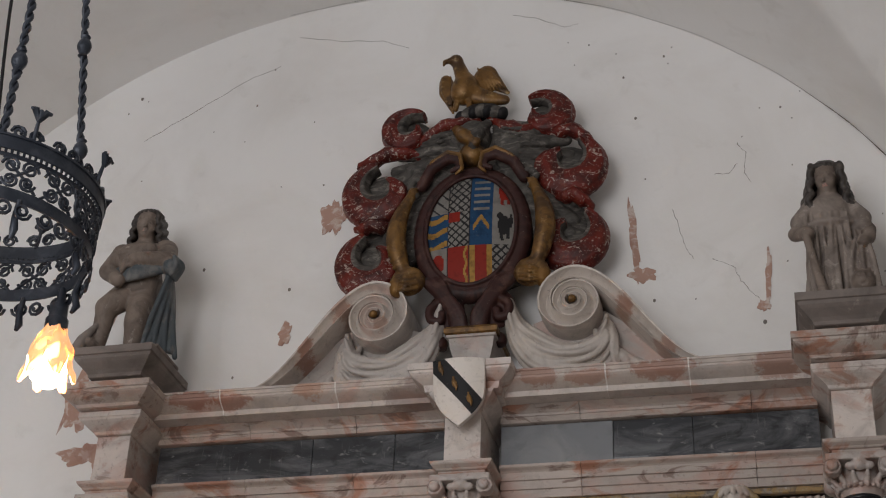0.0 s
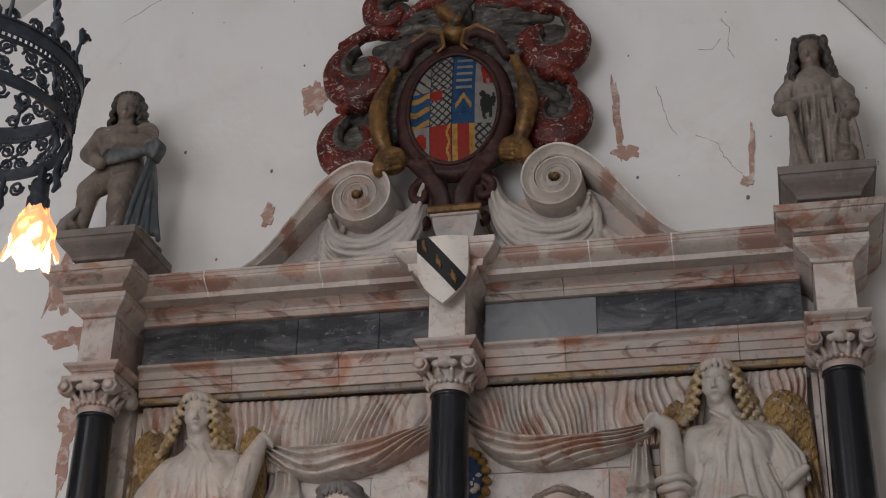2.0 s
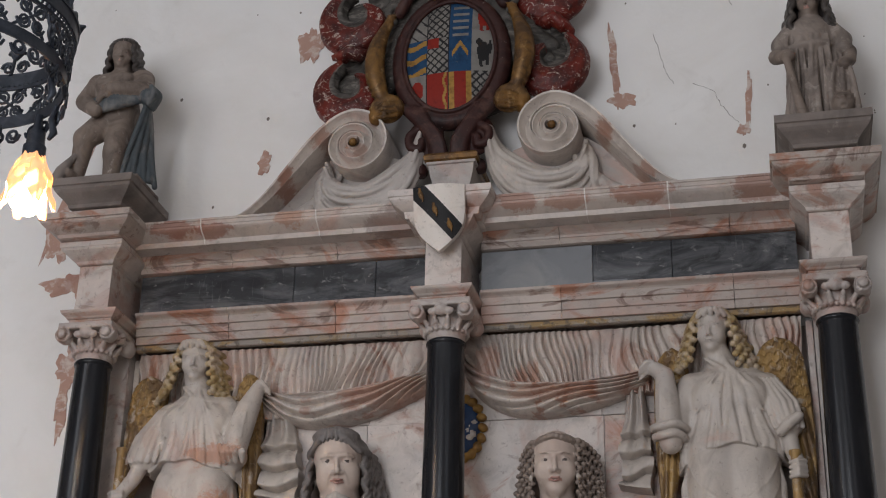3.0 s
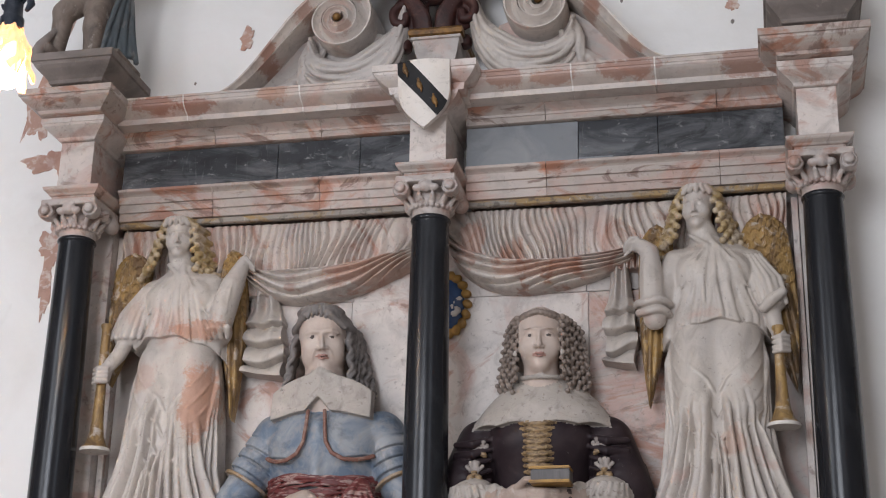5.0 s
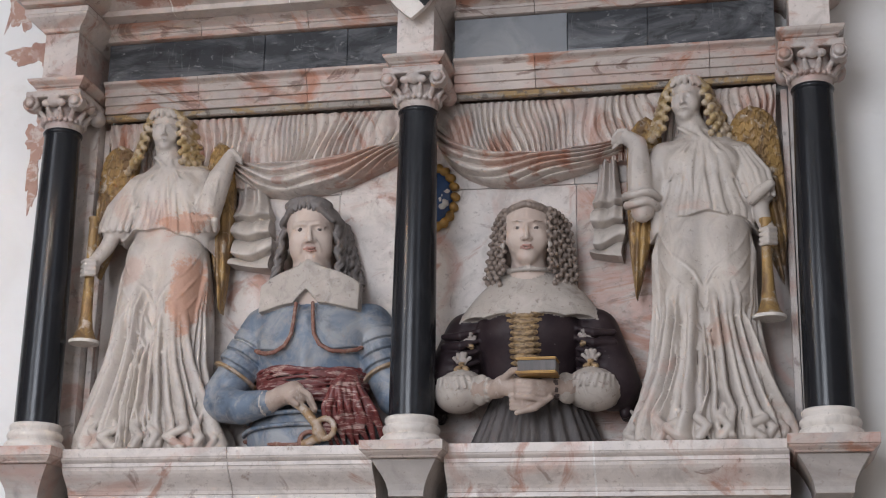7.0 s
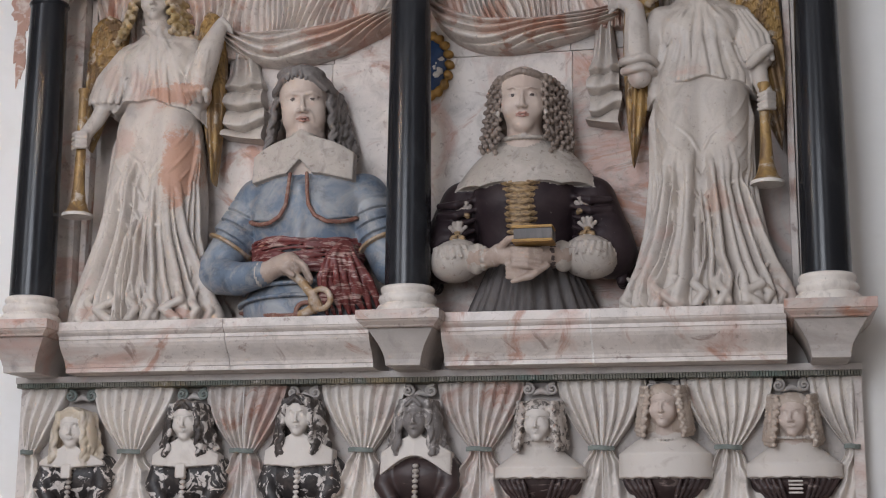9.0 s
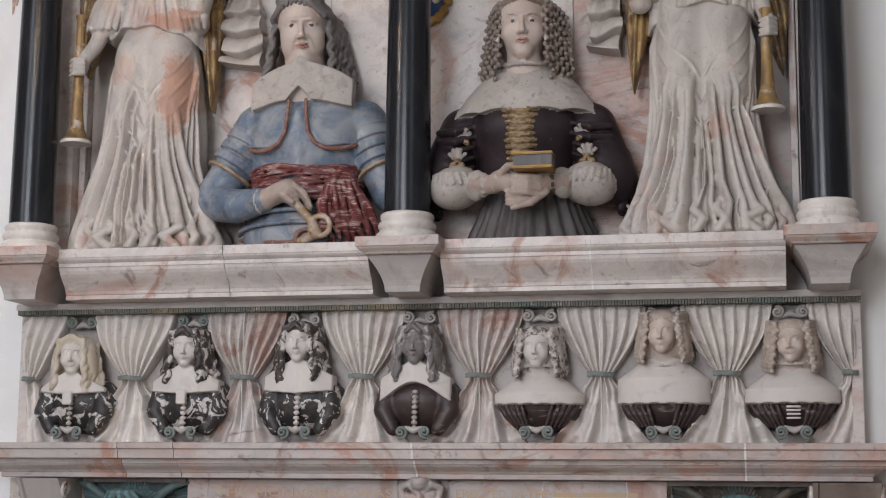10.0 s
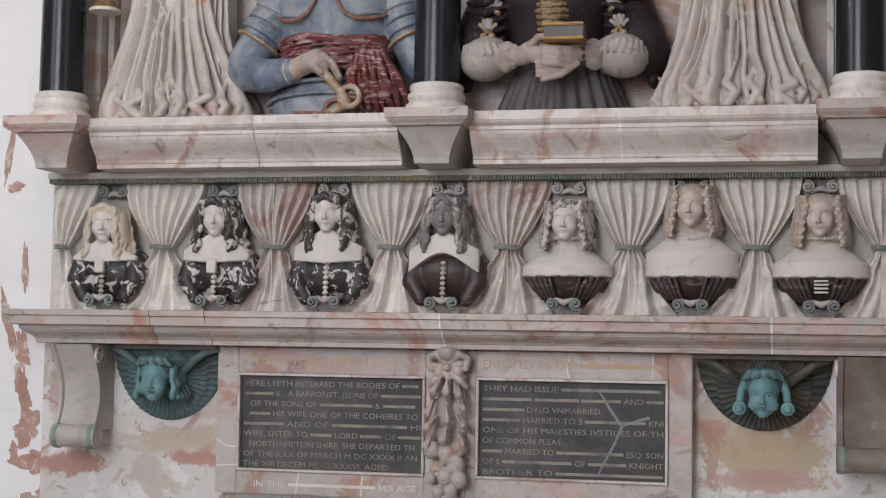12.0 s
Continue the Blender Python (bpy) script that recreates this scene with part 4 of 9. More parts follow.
    # broad falling collar of two flaps
    for s in (-1, 1):
        def flap(X, Y, Z, s=s):
            t = (X - x) * s
            top = 2.952 - 0.30 * np.clip(t, 0, 1) - 2.2 * np.clip(t - 0.09, 0, 1) ** 2
            yf = -0.236 - 0.16 * (2.965 - Z) + 0.95 * t ** 2 + 0.08 * t
            low = 2.800 - 0.012 * t / 0.17 + 0.055 * np.clip(1 - t / 0.045, 0, 1) + 0.006 * np.sin(t * 26)
            d = np.maximum(np.maximum(np.abs(Y - yf - 0.02) - 0.024, low - Z), Z - top)
            return np.maximum(np.maximum(d, t - 0.18), -t - 0.004) * 0.75
        c.put(flap, (x - 0.19, -0.34, 2.77), (x + 0.19, 0.02, 2.99), L, 0.004)
    c.cap((x - 0.005, -0.15, 2.84), (x - 0.012, -0.155, 2.99), 0.075, 0.068, S, 0.01)
    head(c, (x - 0.016, -0.165, 3.074), 0.250, (10, -3, 13), S, E, K, W)
    # heavy brow, jowls and folds from nose to mouth
    c.frame_at((x - 0.016, -0.165, 3.074), 0.250, (10, -3, 13))
    for s in (-1, 1):
        c.ell((s * 0.180, -0.18, -0.25), (0.110, 0.15, 0.13), S, 0.07)
        c.path([(s * 0.080, -0.425, -0.115), (s * 0.125, -0.395, -0.19), (s * 0.145, -0.345, -0.285)], [0.009, 0.011, 0.008], S, 0.03)
        c.path([(s * 0.080, -0.362, -0.030), (s * 0.140, -0.372, -0.050), (s * 0.200, -0.335, -0.030)], [0.009, 0.012, 0.009], S, 0.02)
        c.path([(s * 0.05, -0.405, 0.105), (s * 0.14, -0.400, 0.112), (s * 0.24, -0.320, 0.075)], [0.018, 0.021, 0.014], S, 0.03)
    c.ell((0, -0.22, -0.46), (0.19, 0.16, 0.07), S, 0.06)
    c.frame_at()
    hx, hz = x - 0.018, 3.073
    # hair: cap and long waved locks
    for a in np.linspace(-2.35, 2.35, 34):
        top = (hx + 0.030 * math.sin(a), -0.155 - 0.045 * math.cos(a), 3.190)
        mid = (hx + 0.107 * math.sin(a), -0.150 - 0.082 * math.cos(a) * (abs(a) > 0.7), 3.128 + 0.012 * math.cos(a * 2))
        if abs(a) > 0.55:
            c.path([top, mid], [0.013, 0.014], H, 0.0015)
        else:
            c.path([top, (hx + (0.062 if a > 0 else -0.062) + 0.03 * math.sin(a), -0.218 + 0.03 * abs(a), 3.155 - 0.03 * abs(a))], [0.012, 0.011], H, 0.002)
    c.ell((hx, -0.140, 3.138), (0.100, 0.098, 0.058), H, 0.01)
    c.ell((hx - 0.002, -0.196, 3.170), (0.088, 0.062, 0.032), H, 0.008)
    for j in range(13):
        a = -1.2 + 2.4 * j / 12
        c.path([(hx + 0.03 * math.sin(a), -0.20, 3.194), (hx + 0.066 * math.sin(a), -0.205 - 0.048 * math.cos(a), 3.182), (hx + 0.086 * math.sin(a), -0.190 - 0.066 * math.cos(a), 3.150 - 0.022 * abs(math.sin(a)))], [0.007, 0.009, 0.006], H, 0.002)
    for s in (-1, 1):
        for j in range(6):
            c.path([(hx + s * 0.004, -0.20 - 0.008 * j, 3.205 - 0.004 * j), (hx + s * 0.05, -0.215 - 0.007 * j, 3.185 - 0.007 * j), (hx + s * 0.092, -0.175 - 0.007 * j, 3.14 - 0.006 * j)], [0.008, 0.010, 0.009], H, 0.002)
    for s in (-1, 1):
        for j in range(18):
            f = j / 17
            y0 = -0.165 + 0.12 * f
            lock(c, (hx + s * (0.094 + 0.016 * f) - 0.004, y0, 3.13), (hx + s * (0.112 + 0.050 * f + 0.014 * rnd.random()), y0 - 0.035 + 0.03 * f, 2.892 - 0.025 * rnd.random() + 0.02 * f), 0.0095, 0.0075, 0.012, 3.4 + 1.0 * rnd.random(), H, 26, 0.001, rnd.random() * 6)
            if j % 3 == 0:
                c.ell((hx + s * (0.118 + 0.052 * f), y0 - 0.045 + 0.03 * f, 2.888), (0.016, 0.013, 0.011), H, 0.002)
    return statue("man_in_armour_statue", c, [armour, flesh, linen, grey_hair, dark_line, sash_red, trim_red, gold_paint, lips, eye_white, hilt_stone, hand_flesh], (x, -0.13, 2.30),
                  "painted half-length man in blue-grey armour with a crimson sash")


man_in_armour()


def woman_with_book():
    rnd = random.Random(5)
    c = Clay((0.03, -0.46, 2.298), (0.79, 0.02, 3.20), 0.0044)
    x = 0.378
    D, S, L, H, K, G, E, W, Q, P, N = range(11)  # gown, skin, linen, hair, dark, lacing, lip, white, grey skirt, bows
    c.ell((x, -0.10, 2.62), (0.165, 0.13, 0.24), D, 0.02)
    c.ell((x, -0.125, 2.70), (0.185, 0.13, 0.12), D, 0.05)
    c.column(2.30, 2.47, lambda z: (x + 0.02 + 0 * z, -0.10 + 0 * z, 0.225 - 0.45 * (z - 2.30) + 0 * z, 0.185 - 0.3 * (z - 2.30), lambda a, z: 0.006 * np.sin(26 * a) + 0.004 * np.sin(9 * a + 1)), Q, 0.01)
    # long sleeves that puff into white linen cuffs
    for s in (-1, 1):
        sh = (x + s * 0.215, -0.085, 2.70)
        el = (x + s * 0.285, -0.13, 2.515)
        c.cap(sh, el, 0.088, 0.088, D, 0.02)
        for j in range(5):
            z = 2.68 - 0.035 * j
            c.path([(x + s * 0.17, -0.185, z + 0.02), (x + s * 0.225, -0.205, z), (x + s * 0.29, -0.175, z + 0.005)], [0.008, 0.014, 0.010], D, 0.012)
        # hanging outer sleeve with ragged edge
        for j in range(6):
            c.path([(x + s * (0.30 + 0.004 * j), -0.10 + 0.012 * j, 2.62), (x + s * (0.338 + 0.004 * (j % 3)), -0.12 + 0.014 * j, 2.52), (x + s * 0.318, -0.12 + 0.016 * j, 2.42 + 0.012 * (j % 2))], [0.022, 0.026, 0.018], D, 0.006)
        c.ell((x + s * 0.222, -0.205, 2.487), (0.088, 0.088, 0.072), L, 0.012, (0, s * 12, 0))
        for j in range(9):
            a = -1.1 + 0.28 * j
            c.path([(x + s * (0.222 + 0.085 * math.sin(a) * 0.9), -0.205 - 0.085 * math.cos(a) * 0.9, 2.525), (x + s * (0.21 + 0.088 * math.sin(a)), -0.21 - 0.088 * math.cos(a), 2.485)], [0.006, 0.005], L, 0.008)
        c.ell((x + s * 0.142, -0.262, 2.482), (0.030, 0.052, 0.052), L, 0.006, (0, 0, s * -28))
        # ribbons and bows on the sleeve
        for j, (z, m) in enumerate(((2.675, P), (2.645, G), (2.60, P), (2.565, G))):
            px = x + s * (0.205 + 0.012 * (j // 2))
            py = -0.190 - 0.020 * (j // 2)
            if m == P:
                for t in (-2, -1, 0, 1, 2):
                    c.cap((px + 0.003 * t, py - 0.004, z - 0.020), (px + 0.0135 * t, py - 0.004 - 0.006 * (t % 2), z + 0.018 - 0.004 * t * t), 0.004, 0.0075, P, 0.0015, 0.8)
                c.ell((px, py - 0.010, z - 0.020), (0.010, 0.008, 0.007), G, 0.001)
            else:
                for t in (-1, 1):
                    c.ell((px + t * 0.015, py - 0.008, z), (0.014, 0.009, 0.009), G, 0.002, (0, t * 25, 0))
        # bracelet of beads
        for j in range(10):
            a = 2 * math.pi * j / 10
            c.ell((x + s * 0.113, -0.288 + 0.034 * math.sin(a), 2.478 + 0.034 * math.cos(a)), 0.0085, L if s < 0 else K, 0.002)
        c.path([(x + s * 0.14, -0.27, 2.482), (x + s * 0.075, -0.315, 2.474)], [0.033, 0.031], N, 0.01)
    # hands: one holds the book, the other lies under it
    c.ell((x - 0.035, -0.33, 2.482), (0.055, 0.026, 0.036), N, 0.01, (0, 12, 0))
    for i in range(4):
        a = np.array((x - 0.005, -0.352, 2.492 - 0.017 * i))
        c.path([a, a + (0.045, -0.012, -0.006), a + (0.085, 0.004, -0.004 - 0.004 * i)], [0.0115, 0.0105, 0.008], N, 0.003)
    c.path([(x - 0.05, -0.345, 2.502), (x - 0.02, -0.375, 2.520), (x + 0.012, -0.392, 2.522)], [0.013, 0.012, 0.009], N, 0.004)
    c.ell((x + 0.062, -0.325, 2.455), (0.055, 0.026, 0.03), N, 0.01, (0, -28, 0))
    for i in range(4):
        a = np.array((x + 0.055, -0.345 + 0.004 * i, 2.452 - 0.013 * i))
        c.path([a, a + (-0.045, -0.008, -0.012), a + (-0.085, 0.006, -0.006)], [0.011, 0.010, 0.0075], N, 0.003)
    c.path([(x + 0.10, -0.335, 2.44), (x + 0.05, -0.35, 2.405), (x - 0.01, -0.35, 2.388)], [0.010, 0.013, 0.008], N, 0.004)
    # laced stomacher
    for j in range(9):
        z = 2.735 - 0.0205 * j
        w = 0.058 - 0.0018 * j
        y = -0.252 + 0.012 * (j / 8)
        for s in (-1, 1):
            c.path([(x + s * 0.003, y - 0.010, z - 0.006), (x + s * w * 0.6, y - 0.006, z), (x + s * w, y + 0.008, z + 0.004)], [0.010, 0.009, 0.006], G, 0.003)
    # low wide collar with scalloped lace edge

    def collar(X, Y, Z):
        u = (X - x)
        rr = np.sqrt((u / 0.262) ** 2 + ((Y + 0.085) / 0.185) ** 2)
        ang = np.arctan2(u / 0.262, -(Y + 0.085) / 0.185)
        low = 2.738 + 0.010 * np.abs(np.sin(ang * 5.5)) - 0.006
        top = 2.935 - 0.20 * rr ** 2.2
        inner = rr - 1.0 + 0.45 * np.clip(Z - 2.74, 0, 1)
        return np.maximum(np.maximum(low - Z, Z - top), inner * 0.18) * 0.8
    c.put(collar, (x - 0.28, -0.30, 2.72), (x + 0.28, 0.0, 2.95), L, 0.006)
    c.cap((x, -0.125, 2.85), (x - 0.003, -0.15, 2.97), 0.066, 0.056, S, 0.03)
    for j in range(19):
        a = -1.5 + 3.0 * j / 18
        c.ell((x + 0.076 * math.sin(a), -0.125 - 0.082 * math.cos(a), 2.918 - 0.012 * math.cos(a)), 0.0085, L, 0.002)
    head(c, (x - 0.002, -0.162, 3.046), 0.236, (9, 0, 6), S, E, K, W)
    hx = x + 0.002
    c.ell((hx, -0.130, 3.100), (0.092, 0.085, 0.052), H, 0.006)
    c.ell((hx, -0.095, 3.02), (0.118, 0.045, 0.10), H, 0.01)
    for s in (-1, 1):
        # combed back from the parting
        for j in range(8):
            y0 = -0.205 + 0.018 * j
            c.path([(hx + s * 0.004, y0, 3.150 - 0.002 * (j - 3) ** 2 * 0.5), (hx + s * 0.048, y0 - 0.006, 3.142 - 0.002 * (7 - j)), (hx + s * 0.092, y0 + 0.02, 3.105)], [0.008, 0.009, 0.010], H, 0.0015)
        # tight ringlets in rows
        for j in range(11):
            f = j / 10
            x0, x1 = hx + s * (0.076 + 0.054 * f), hx + s * (0.084 + 0.074 * f)
            y0 = -0.200 + 0.020 * (j % 2) + 0.10 * f
            z0, z1 = 3.118 - 0.030 * f * f, 2.872 + 0.016 * math.sin(j * 2.1) + 0.03 * (j < 2)
            n = 14
            for i in range(n):
                t = i / (n - 1)
                c.ell((x0 + (x1 - x0) * t + s * 0.0045 * (-1) ** i, y0 - 0.02 * t - 0.003 * (-1) ** i, z0 + (z1 - z0) * t), (0.0112 - 0.002 * t, 0.011, 0.0088), H, 0.0012, (0, s * 34, 0))
        c.ell((hx + s * 0.080, -0.225, 2.985), (0.007, 0.007, 0.012), L, 0.002)
    # small curls along the forehead
    for a in np.linspace(-1.35, 1.35, 15):
        c.ell((hx + 0.074 * math.sin(a), -0.160 - 0.088 * math.cos(a), 3.126 - 0.016 * abs(math.sin(a))), (0.0115, 0.011, 0.011), H, 0.0015)
    return statue("woman_statue", c, [gown, flesh, linen, brown_hair, dark_line, lace_gold, lips, eye_white, gown_grey, ribbon, hand_flesh], (x, -0.13, 2.30),
                  "painted half-length woman in a dark gown with brown ringlets")


woman_with_book()
book = thing("book", (0.44, -0.385, 2.512), "small closed book with gilt covers held in the statue's hands", "book")
bx, bz = 0.442, 2.528
part("cover", boxed((bx - 0.066, -0.425, bz + 0.018), (bx + 0.066, -0.335, bz + 0.027), 0.003), gold_paint, book, "gilt cover")
part("cover", boxed((bx - 0.066, -0.425, bz - 0.026), (bx + 0.066, -0.335, bz - 0.017), 0.003), gold_paint, book, "gilt cover")
part("page_block", boxed((bx - 0.060, -0.418, bz - 0.017), (bx + 0.064, -0.338, bz + 0.018), 0.002), gown_grey, book, "dark page block")


# angels
def ridged(ridges):
    """Raised folds: each is (rows of (u, z), half width, height); u runs from -1 to 1 across the front."""
    def f(a, z):
        u = np.cos(a)
        front = np.sin(a) > -0.3
        out = 0.0
        for pts, w, h in ridges:
            zs, us = [p[1] for p in pts][::-1], [p[0] for p in pts][::-1]
            uc = np.interp(np.ravel(z), zs, us).reshape(np.shape(z))
            ends = np.clip((np.asarray(z) - zs[0]) / 0.03 + 0.4, 0, 1) * np.clip((zs[-1] - np.asarray(z)) / 0.07, 0, 1)
            out = np.maximum(out, h * ends * np.sqrt(np.clip(1 - ((u - uc) / w) ** 2, 0, 1)))
        return np.where(front, out, 0.0)
    return f


def feathers(c, top, tip, half, y, slot, belly=0.32, depth=0.030):
    """A folded wing: small scales near the shoulder, long quills towards the tip."""
    (x0, z0), (x1, z1) = top, tip
    ln = math.hypot(x1 - x0, z1 - z0)
    dx, dz = (x1 - x0) / ln, (z1 - z0) / ln

    def fn(X, Y, Z):
        t = ((X - x0) * dx + (Z - z0) * dz) / ln
        q = (X - x0) * dz - (Z - z0) * dx
        tc = np.clip(t, 0.0, 1.0)
        w = half * np.clip(np.where(tc < belly, np.sqrt(np.clip(1 - ((belly - tc) / belly) ** 2, 0, 1)), 1 - ((tc - belly) / (1 - belly)) ** 1.9), 0.02, 1)
        row = t * ln / 0.034
        bow = row + 0.45 * np.abs(np.cos(math.pi * (q / 0.032 + 0.3 * t)))
        scale = np.mod(bow, 1) ** 0.7 + 0.25 * np.cos(2 * math.pi * q / 0.008)
        quill = np.abs(np.mod(q / 0.024 + 0.35 * t, 1) - 0.5) * 2
        lift = np.where(t < 0.42, 0.010 * scale, 0.013 * (1 - quill ** 2))
        yf = y - depth * (1 - np.clip(q / np.maximum(w, 1e-4), -1, 1) ** 2 * 0.75) - lift
        side = np.abs(q) - w
        return np.maximum(np.maximum(side, np.maximum(-t, t - 1) * ln), np.maximum(yf - Y, Y - y - 0.02)) * 0.7
    c.put(fn, (min(x0, x1) - half, y - depth - 0.03, min(z0, z1)), (max(x0, x1) + half, y + 0.03, max(z0, z1)), slot, 0.004)


def curls(c, p, q, r, slot, rnd, n=9):
    """A lock made of round curls."""
    p, q = np.array(p), np.array(q)
    for i in range(n):
        t = i / (n - 1)
        m = p + (q - p) * t
        side = (-1) ** i
        c.ell(m + (side * r * 0.55, -0.3 * r * rnd.random(), 0), (r * (1.05 - 0.25 * t), r * 0.9, r * 0.80), slot, 0.003, (0, side * 32, 0))


def angel(side):
    """side -1: the angel beside the man; 1: the one beside the woman."""
    rnd = random.Random(11 + side)
    A, H, G = 0, 1, 2  # alabaster, gilded hair, gilded wing
    if side < 0:
        cx, hx = -0.955, -0.985
        zs = [2.30, 2.36, 2.45, 2.61, 2.74, 2.84, 3.01, 3.12]
        le = [-1.212, -1.208, -1.186, -1.154, -1.143, -1.130, -1.110, -1.098]
        re_ = [-0.695, -0.705, -0.732, -0.755, -0.758, -0.765, -0.789, -0.812]
    else:
        cx, hx = 0.975, 0.930
        zs = [2.30, 2.36, 2.45, 2.55, 2.73, 2.84, 2.95, 3.10]
        le = [0.708, 0.718, 0.748, 0.770, 0.783, 0.788, 0.796, 0.806]
        re_ = [1.240, 1.226, 1.198, 1.178, 1.156, 1.150, 1.146, 1.138]
    c = Clay((cx - 0.31, -0.34, 2.298), (cx + 0.31, 0.02, 3.63), 0.0043)
    # skirt: smooth thighs, folds that meet between the knees and fall to the hem
    ridges = []
    n = 12
    for j in range(n):
        ub = -0.93 + 1.86 * j / (n - 1) + 0.04 * (rnd.random() - 0.5)
        ut = ub * (0.50 + 0.12 * rnd.random())
        zt = 2.84 - 0.20 * abs(abs(ub) - 0.52) + 0.10 * rnd.random() - 0.10 * (abs(ub) < 0.12)
        kink = 0.05 * (rnd.random() - 0.5)
        ridges.append(([(ut, zt), (ut + 0.45 * (ub - ut), 2.62), (ub * 0.92 + kink, 2.47), (ub - kink, 2.40), (ub + 1.5 * kink, 2.33), (ub, 2.295)], 0.026 + 0.055 * rnd.random(), 0.018 + 0.024 * rnd.random()))
    for j in range(7):
        ub = -0.8 + 1.6 * rnd.random()
        kink = 0.10 * (rnd.random() - 0.5)
        ridges.append(([(ub * 0.8, 2.66 + 0.08 * rnd.random()), (ub * 0.86 + kink, 2.56), (ub + kink, 2.46), (ub - kink, 2.38), (ub + 0.12 * (rnd.random() - 0.5), 2.30)], 0.022, 0.030))
    for s in (-1, 1):
        for j in range(4):
            z0 = 3.04 - 0.085 * j
            ridges.append(([(s * (0.90 - 0.05 * j), z0), (s * (0.52 - 0.05 * j), z0 - 0.10), (s * 0.16, z0 - 0.17), (s * 0.03, z0 - 0.22)], 0.035, 0.010 + 0.003 * j))
        for j in range(3):
            ridges.append(([(s * 0.94, 3.02 - 0.02 * j), (s * (0.86 - 0.06 * j), 2.80), (s * (0.90 - 0.09 * j), 2.62), (s * (0.97 - 0.10 * j), 2.45)], 0.030, 0.016))
    fl = ridged(ridges)

    def skirt(z):
        a, b = (np.interp(np.ravel(z), zs, e).reshape(np.shape(z)) for e in (le, re_))
        t = np.clip((3.10 - z) / 0.80, 0, 1)
        return (a + b) / 2, -0.105 - 0.012 * t, (b - a) / 2 - 0.010, 0.098 + 0.052 * t, fl
    c.column(2.30, 3.13, skirt, A, 0.01)
    for s in (-1, 1):
        c.cap((cx + s * 0.070, -0.155, 3.02), (cx + s * 0.085, -0.195, 2.78), 0.062, 0.058, A, 0.045)
    # hem: broken folds heaped on the ledge
    for j in range(9):
        a = -1.45 + 2.9 * (j + 0.5 * rnd.random()) / 9
        px, py = cx + 0.245 * math.sin(a), -0.125 - 0.155 * math.cos(a)
        w = 0.030 * math.cos(j * 2.1)
        c.path([(px - 0.6 * w, py + 0.03, 2.425 + 0.03 * rnd.random()), (px + w, py - 0.004, 2.375), (px - w, py - 0.016, 2.345), (px + 0.7 * w, py - 0.010, 2.308)], [0.006, 0.015, 0.014, 0.018], A, 0.005)
    # bloused tunic with a wavy lower hem
    sh_w = 0.146
    tz = [3.03, 3.08, 3.14, 3.22, 3.28, 3.34, 3.385]
    tw = [0.182, 0.180, 0.170, 0.164, 0.160, 0.138, 0.085]
    slope = 0.14 if side < 0 else -0.04
    tr = []
    for j in range(12):
        u0 = -0.9 + 1.8 * j / 11
        tr.append(([(u0 * 0.35, 3.36), (u0 * 0.75 + 0.05 * math.sin(j * 3), 3.22), (u0 + 0.07 * math.sin(j * 2.2), 3.10), (u0 + 0.05 * math.sin(j), 3.02)], 0.045 + 0.03 * rnd.random(), 0.003 + 0.006 * rnd.random()))
    tf = ridged(tr)

    def tunic(X, Y, Z):
        rx = np.interp(np.ravel(Z), tz, tw).reshape(np.shape(Z))
        ry = np.interp(np.ravel(Z), tz, [0.128, 0.126, 0.108, 0.108, 0.106, 0.092, 0.06]).reshape(np.shape(Z))
        x, y = X - cx, Y + 0.10
        rr = np.sqrt((x / rx) ** 2 + (y / ry) ** 2)
        d = (rr - 1) * np.minimum(rx, ry) - tf(np.arctan2(-y / ry, x / rx), Z)
        hem = (3.105 if side < 0 else 3.075) - slope * x - 2.4 * np.clip(np.abs(x) - 0.03, 0, 1) ** 2 + 0.007 * np.sin(x * 52 + 1)
        return np.maximum(np.maximum(d, hem - Z), Z - 3.385) * 0.75
    c.put(tunic, (cx - 0.19, -0.25, 2.99), (cx + 0.19, 0.0, 3.39), A, 0.003)
    for s in (-1, 1):
        c.ell((cx + s * 0.066, -0.172, 3.262), (0.060, 0.042, 0.056), A, 0.022)
        for j in range(3):
            c.path([(cx + s * 0.02, -0.180, 3.355 - 0.01 * j), (cx + s * (0.055 + 0.015 * j), -0.214 + 0.006 * j, 3.30 - 0.03 * j), (cx + s * (0.10 + 0.012 * j), -0.190, 3.25 - 0.035 * j)], [0.003, 0.0045, 0.002], A, 0.008)
    # neck and head
    c.cap((cx, -0.110, 3.34), (hx, -0.135, 3.45), 0.058, 0.043, A, 0.022)
    for s in (-1, 1):
        c.path([(hx + s * 0.03, -0.165, 3.40), (cx + s * 0.012, -0.185, 3.352)], [0.006, 0.008], A, 0.012)
    head(c, (hx, -0.145, 3.506), 0.158, (10, 0, 14 if side < 0 else -10), A, A, A, A)
    top = A
    c.ell((hx + 0.004, -0.118, 3.540), (0.066, 0.070, 0.044), top, 0.010)
    for j in range(9):
        a = -1.35 + 2.7 * j / 8
        c.path([(hx + 0.014 * math.sin(a), -0.16, 3.585), (hx + 0.05 * math.sin(a), -0.165 - 0.045 * math.cos(a), 3.568), (hx + 0.072 * math.sin(a), -0.150 - 0.052 * math.cos(a), 3.540 + 0.012 * math.cos(a))], [0.010, 0.010, 0.009], top if abs(a) < 0.9 else H, 0.002)
